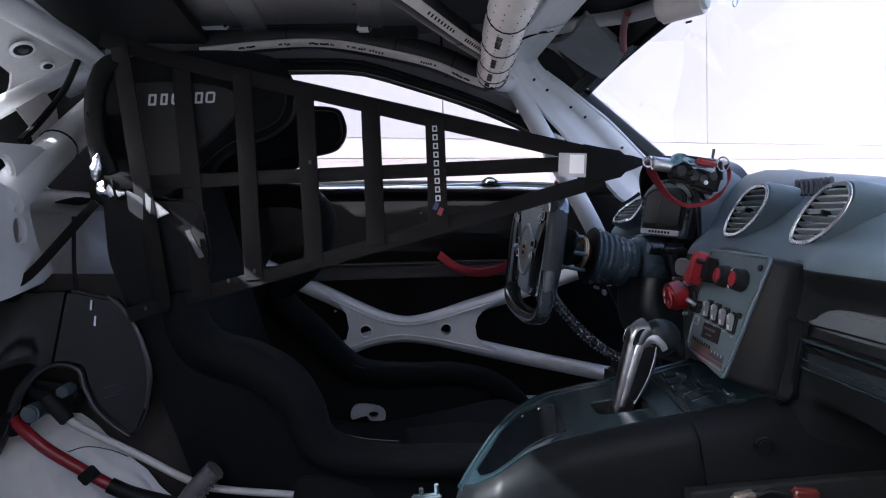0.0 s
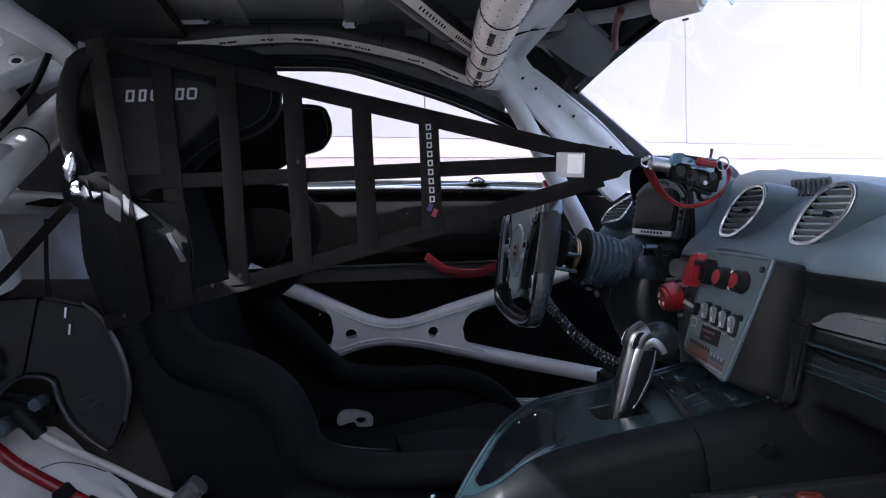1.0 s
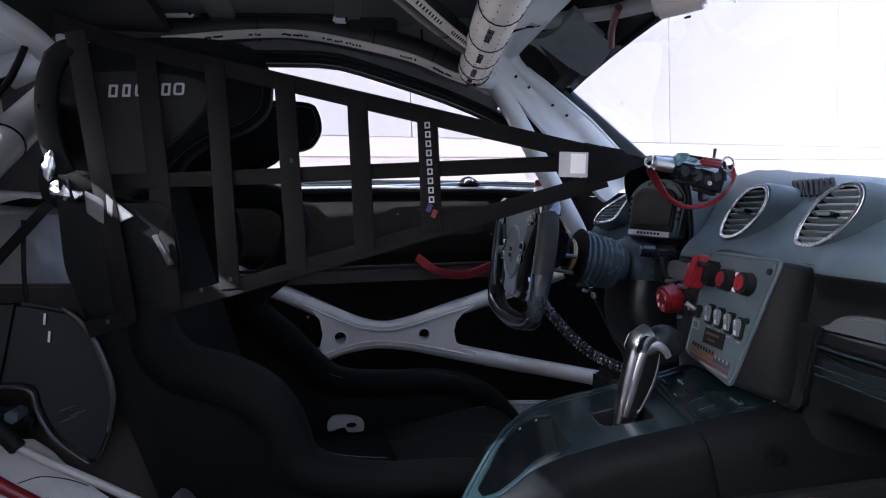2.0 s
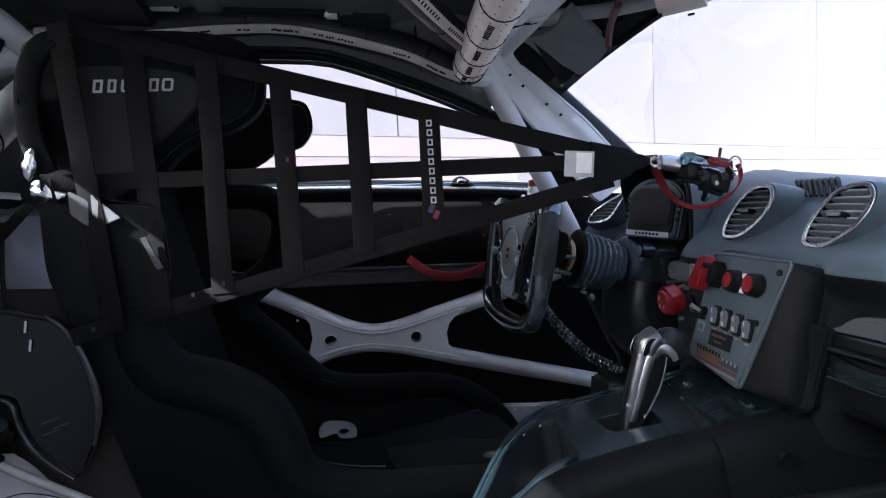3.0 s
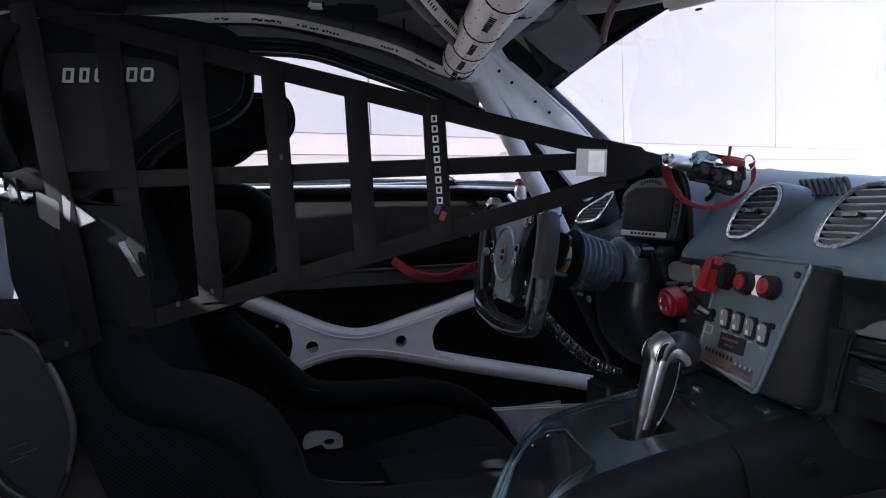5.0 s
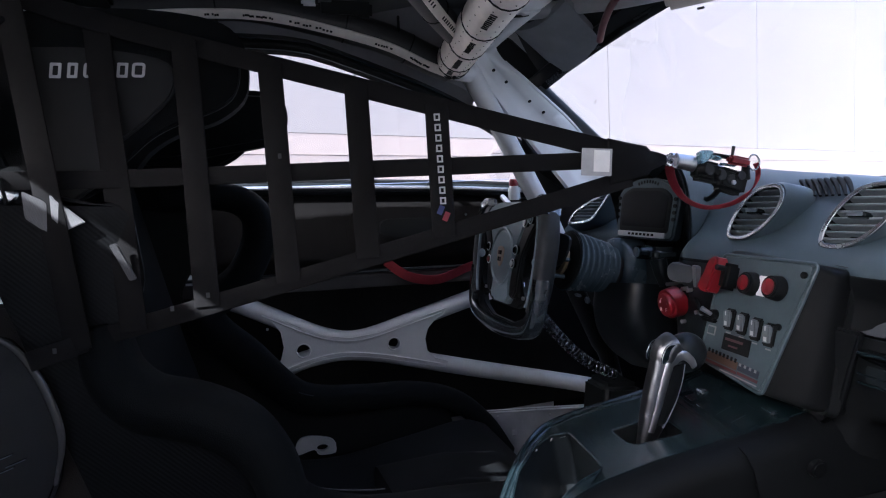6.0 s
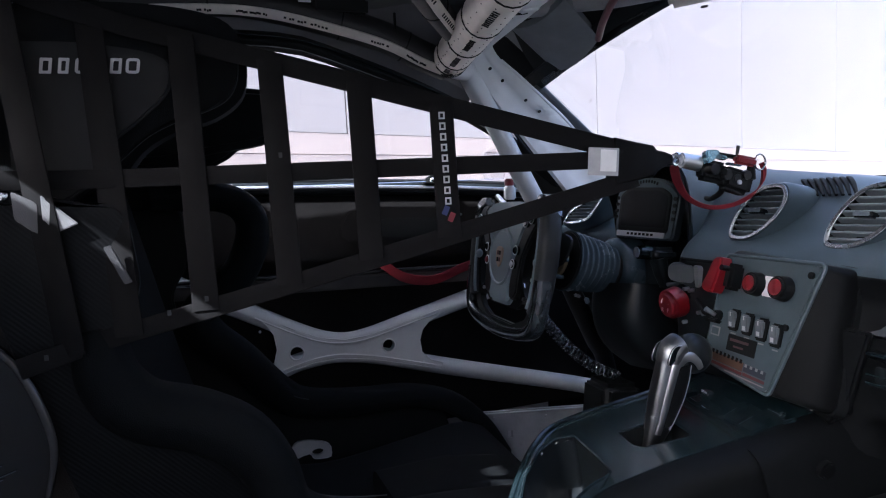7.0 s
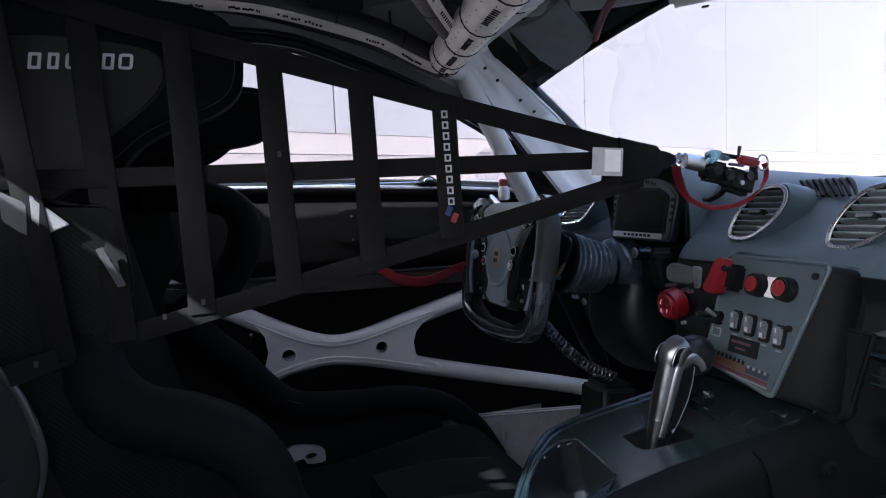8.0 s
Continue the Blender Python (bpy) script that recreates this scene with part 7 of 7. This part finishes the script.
for j in range(33):
    x = -0.70 + 0.32 * j / 32
    top_z = float(np.interp(x, (-0.70, -0.607, -0.53, -0.488, -0.445, -0.38), (0.600, 0.597, 0.592, 0.545, 0.500, 0.42)))
    ins.append([(x, 0.176 - 0.03 * k / 16 + 0.018 * noise.noise((x * 11, k * 0.35, 0.5)) + 0.008 * noise.noise((x * 40, k * 1.2, 2.5)), top_z * (1 - k / 16) + 0.36 * k / 16) for k in range(17)])
isl = thing("insulation", "pale crumpled insulation sheet draped over the rear floor", "insulation")
part("sheet", thicken(loft(ins), 0.006), M_CLOTH, isl, sharp=60)
part("crease_thread", tube([(-0.533, 0.136, 0.549), (-0.502, 0.130, 0.557), (-0.471, 0.132, 0.549), (-0.447, 0.136, 0.535)], 0.0008, 6), M_BLACK, isl)
tm = thing("battery_terminal", "black cable terminal block with two bolts", "terminal")
part("block", box((-0.548, 0.148, 0.636), (0.075, 0.03, 0.034), 0.010, (0, 14, 0), 3), M_BLACK, tm)
part("bolt", rod((-0.524, 0.117, 0.645), (-0.524, 0.142, 0.645), 0.0095, n=6, bevel=0.001), M_PANEL, tm)
part("bolt", rod((-0.570, 0.114, 0.616), (-0.570, 0.142, 0.616), 0.0135, 0.012, 16, 0.003), M_PANEL, tm)
part("lug", rod((-0.548, 0.121, 0.638), (-0.518, 0.117, 0.602), 0.0105, n=12, bevel=0.002), M_BLACK, tm)
M_BRAID = material("dull braided metal", (0.13, 0.125, 0.125), 0.45, 0.4, spot=0.3, spot_scale=60)
wc_ = thing("white_cable", "white insulated cable with a dull braided end", "cable")
part("sheath", tube([(-0.528, 0.119, 0.612), (-0.510, 0.120, 0.595), (-0.474, 0.122, 0.571), (-0.422, 0.125, 0.537), (-0.361, 0.128, 0.496), (-0.316, 0.131, 0.476), (-0.206, 0.136, 0.455)], 0.0056, 12), material("white cable sheath", (0.40, 0.385, 0.36), 0.5, spot=0.2), wc_)
rcable = thing("red_cable", "thick red power cable with black heat-shrink", "cable")
part("sheath", tube([(-0.612, 0.150, 0.612), (-0.598, 0.132, 0.600), (-0.580, 0.124, 0.586), (-0.552, 0.120, 0.561), (-0.510, 0.119, 0.530), (-0.464, 0.118, 0.498)], 0.0085, 14), M_RED, rcable)
part("heat_shrink", tube([(-0.468, 0.118, 0.501), (-0.441, 0.118, 0.486), (-0.404, 0.118, 0.472), (-0.361, 0.118, 0.458)], 0.011, 12), M_BLACK, rcable)
part("cable_tag", box((-0.489, 0.104, 0.524), (0.029, 0.006, 0.019), 0.002, (0, -38, 0)), M_BLACK, rcable)
part("grommet", rod((-0.613, 0.158, 0.599), (-0.607, 0.131, 0.596), 0.021, 0.019, 20, 0.004), M_BLACK, rcable)
sl = part("braided_sleeve", tube([(-0.363, 0.109, 0.461), (-0.341, 0.111, 0.489), (-0.314, 0.114, 0.515)], 0.0152, 14), M_BRAID, wc_, "dull grey braided sleeve")
for k in range(8):
    for a in range(-2, 3):
        f = (k + 0.5) / 8
        ctr = Vector((-0.363 + 0.049 * f, 0.109 + 0.005 * f, 0.461 + 0.054 * f))
        ang = a * 0.6 + (0.3 if k % 2 else 0)
        nrm = Vector((0.74 * math.sin(ang), -math.cos(ang), -0.67 * math.sin(ang)))
        part("braid_knot", ball(ctr + nrm * 0.0149, (0.0022, 0.0012, 0.0022), 6), M_BRAID, sl)
clip = thing("floor_bracket", "small bare steel bracket with two studs", "bracket")
part("base", box((-0.005, 0.0, 0.500), (0.04, 0.01, 0.012), 0.002), M_PANEL, clip)
part("stud", rod((-0.012, 0.0, 0.500), (-0.012, 0.0, 0.515), 0.003, n=8), M_PANEL, clip)
part("stud", rod((0.009, 0.0, 0.500), (0.009, 0.0, 0.519), 0.003, n=8), M_PANEL, clip)

# ---- far footwell ----
sill = corner_round([(0.286, 0.398), (0.45, 0.384), (0.64, 0.366), (0.64, 0.21), (0.41, 0.21)], 0.006, 2)
fw = mesh_object("sill_plate", plate(sill, [[(0.366, 0.322), (0.378, 0.322), (0.378, 0.340), (0.366, 0.340)]], 0.006, xz_at(0.70), 0.001), M_STEEL)
tagged(fw, "bare steel footwell plate with a square hole", "footwell plate")
part("fold", sweep([(0.30, 0.694, 0.392), (0.62, 0.694, 0.364)], rounded(0.004, 0.008, 0.6, 2), side=(0, 0, 1)), M_STEEL, fw)
for x, z in ((0.33, 0.378), (0.47, 0.362), (0.40, 0.30)):
    part("rivet", rod((x, 0.692, z), (x, 0.698, z), 0.0035, n=10), M_STEEL, fw)
pd_ = thing("foot_rest", "black padded foot rest block beside the tunnel", "foot rest")
part("block", box((0.415, 0.33, 0.51), (0.08, 0.08, 0.11), 0.012, (0, 6, 0), 3), M_BLACK, pd_)
rcap = thing("fire_bottle_cap", "chromed fitting with a red cap on the far door sill", "fitting")
part("body", rod((0.397, 0.70, 0.905), (0.397, 0.70, 0.938), 0.015, 0.014, 18, 0.003), M_SATIN, rcap)
part("red_cap", rod((0.397, 0.70, 0.938), (0.397, 0.70, 0.955), 0.012, 0.011, 16, 0.002), M_RED, rcap)
part("stem", rod((0.397, 0.70, 0.880), (0.397, 0.775, 0.915), 0.007, n=12), M_SATIN, rcap)
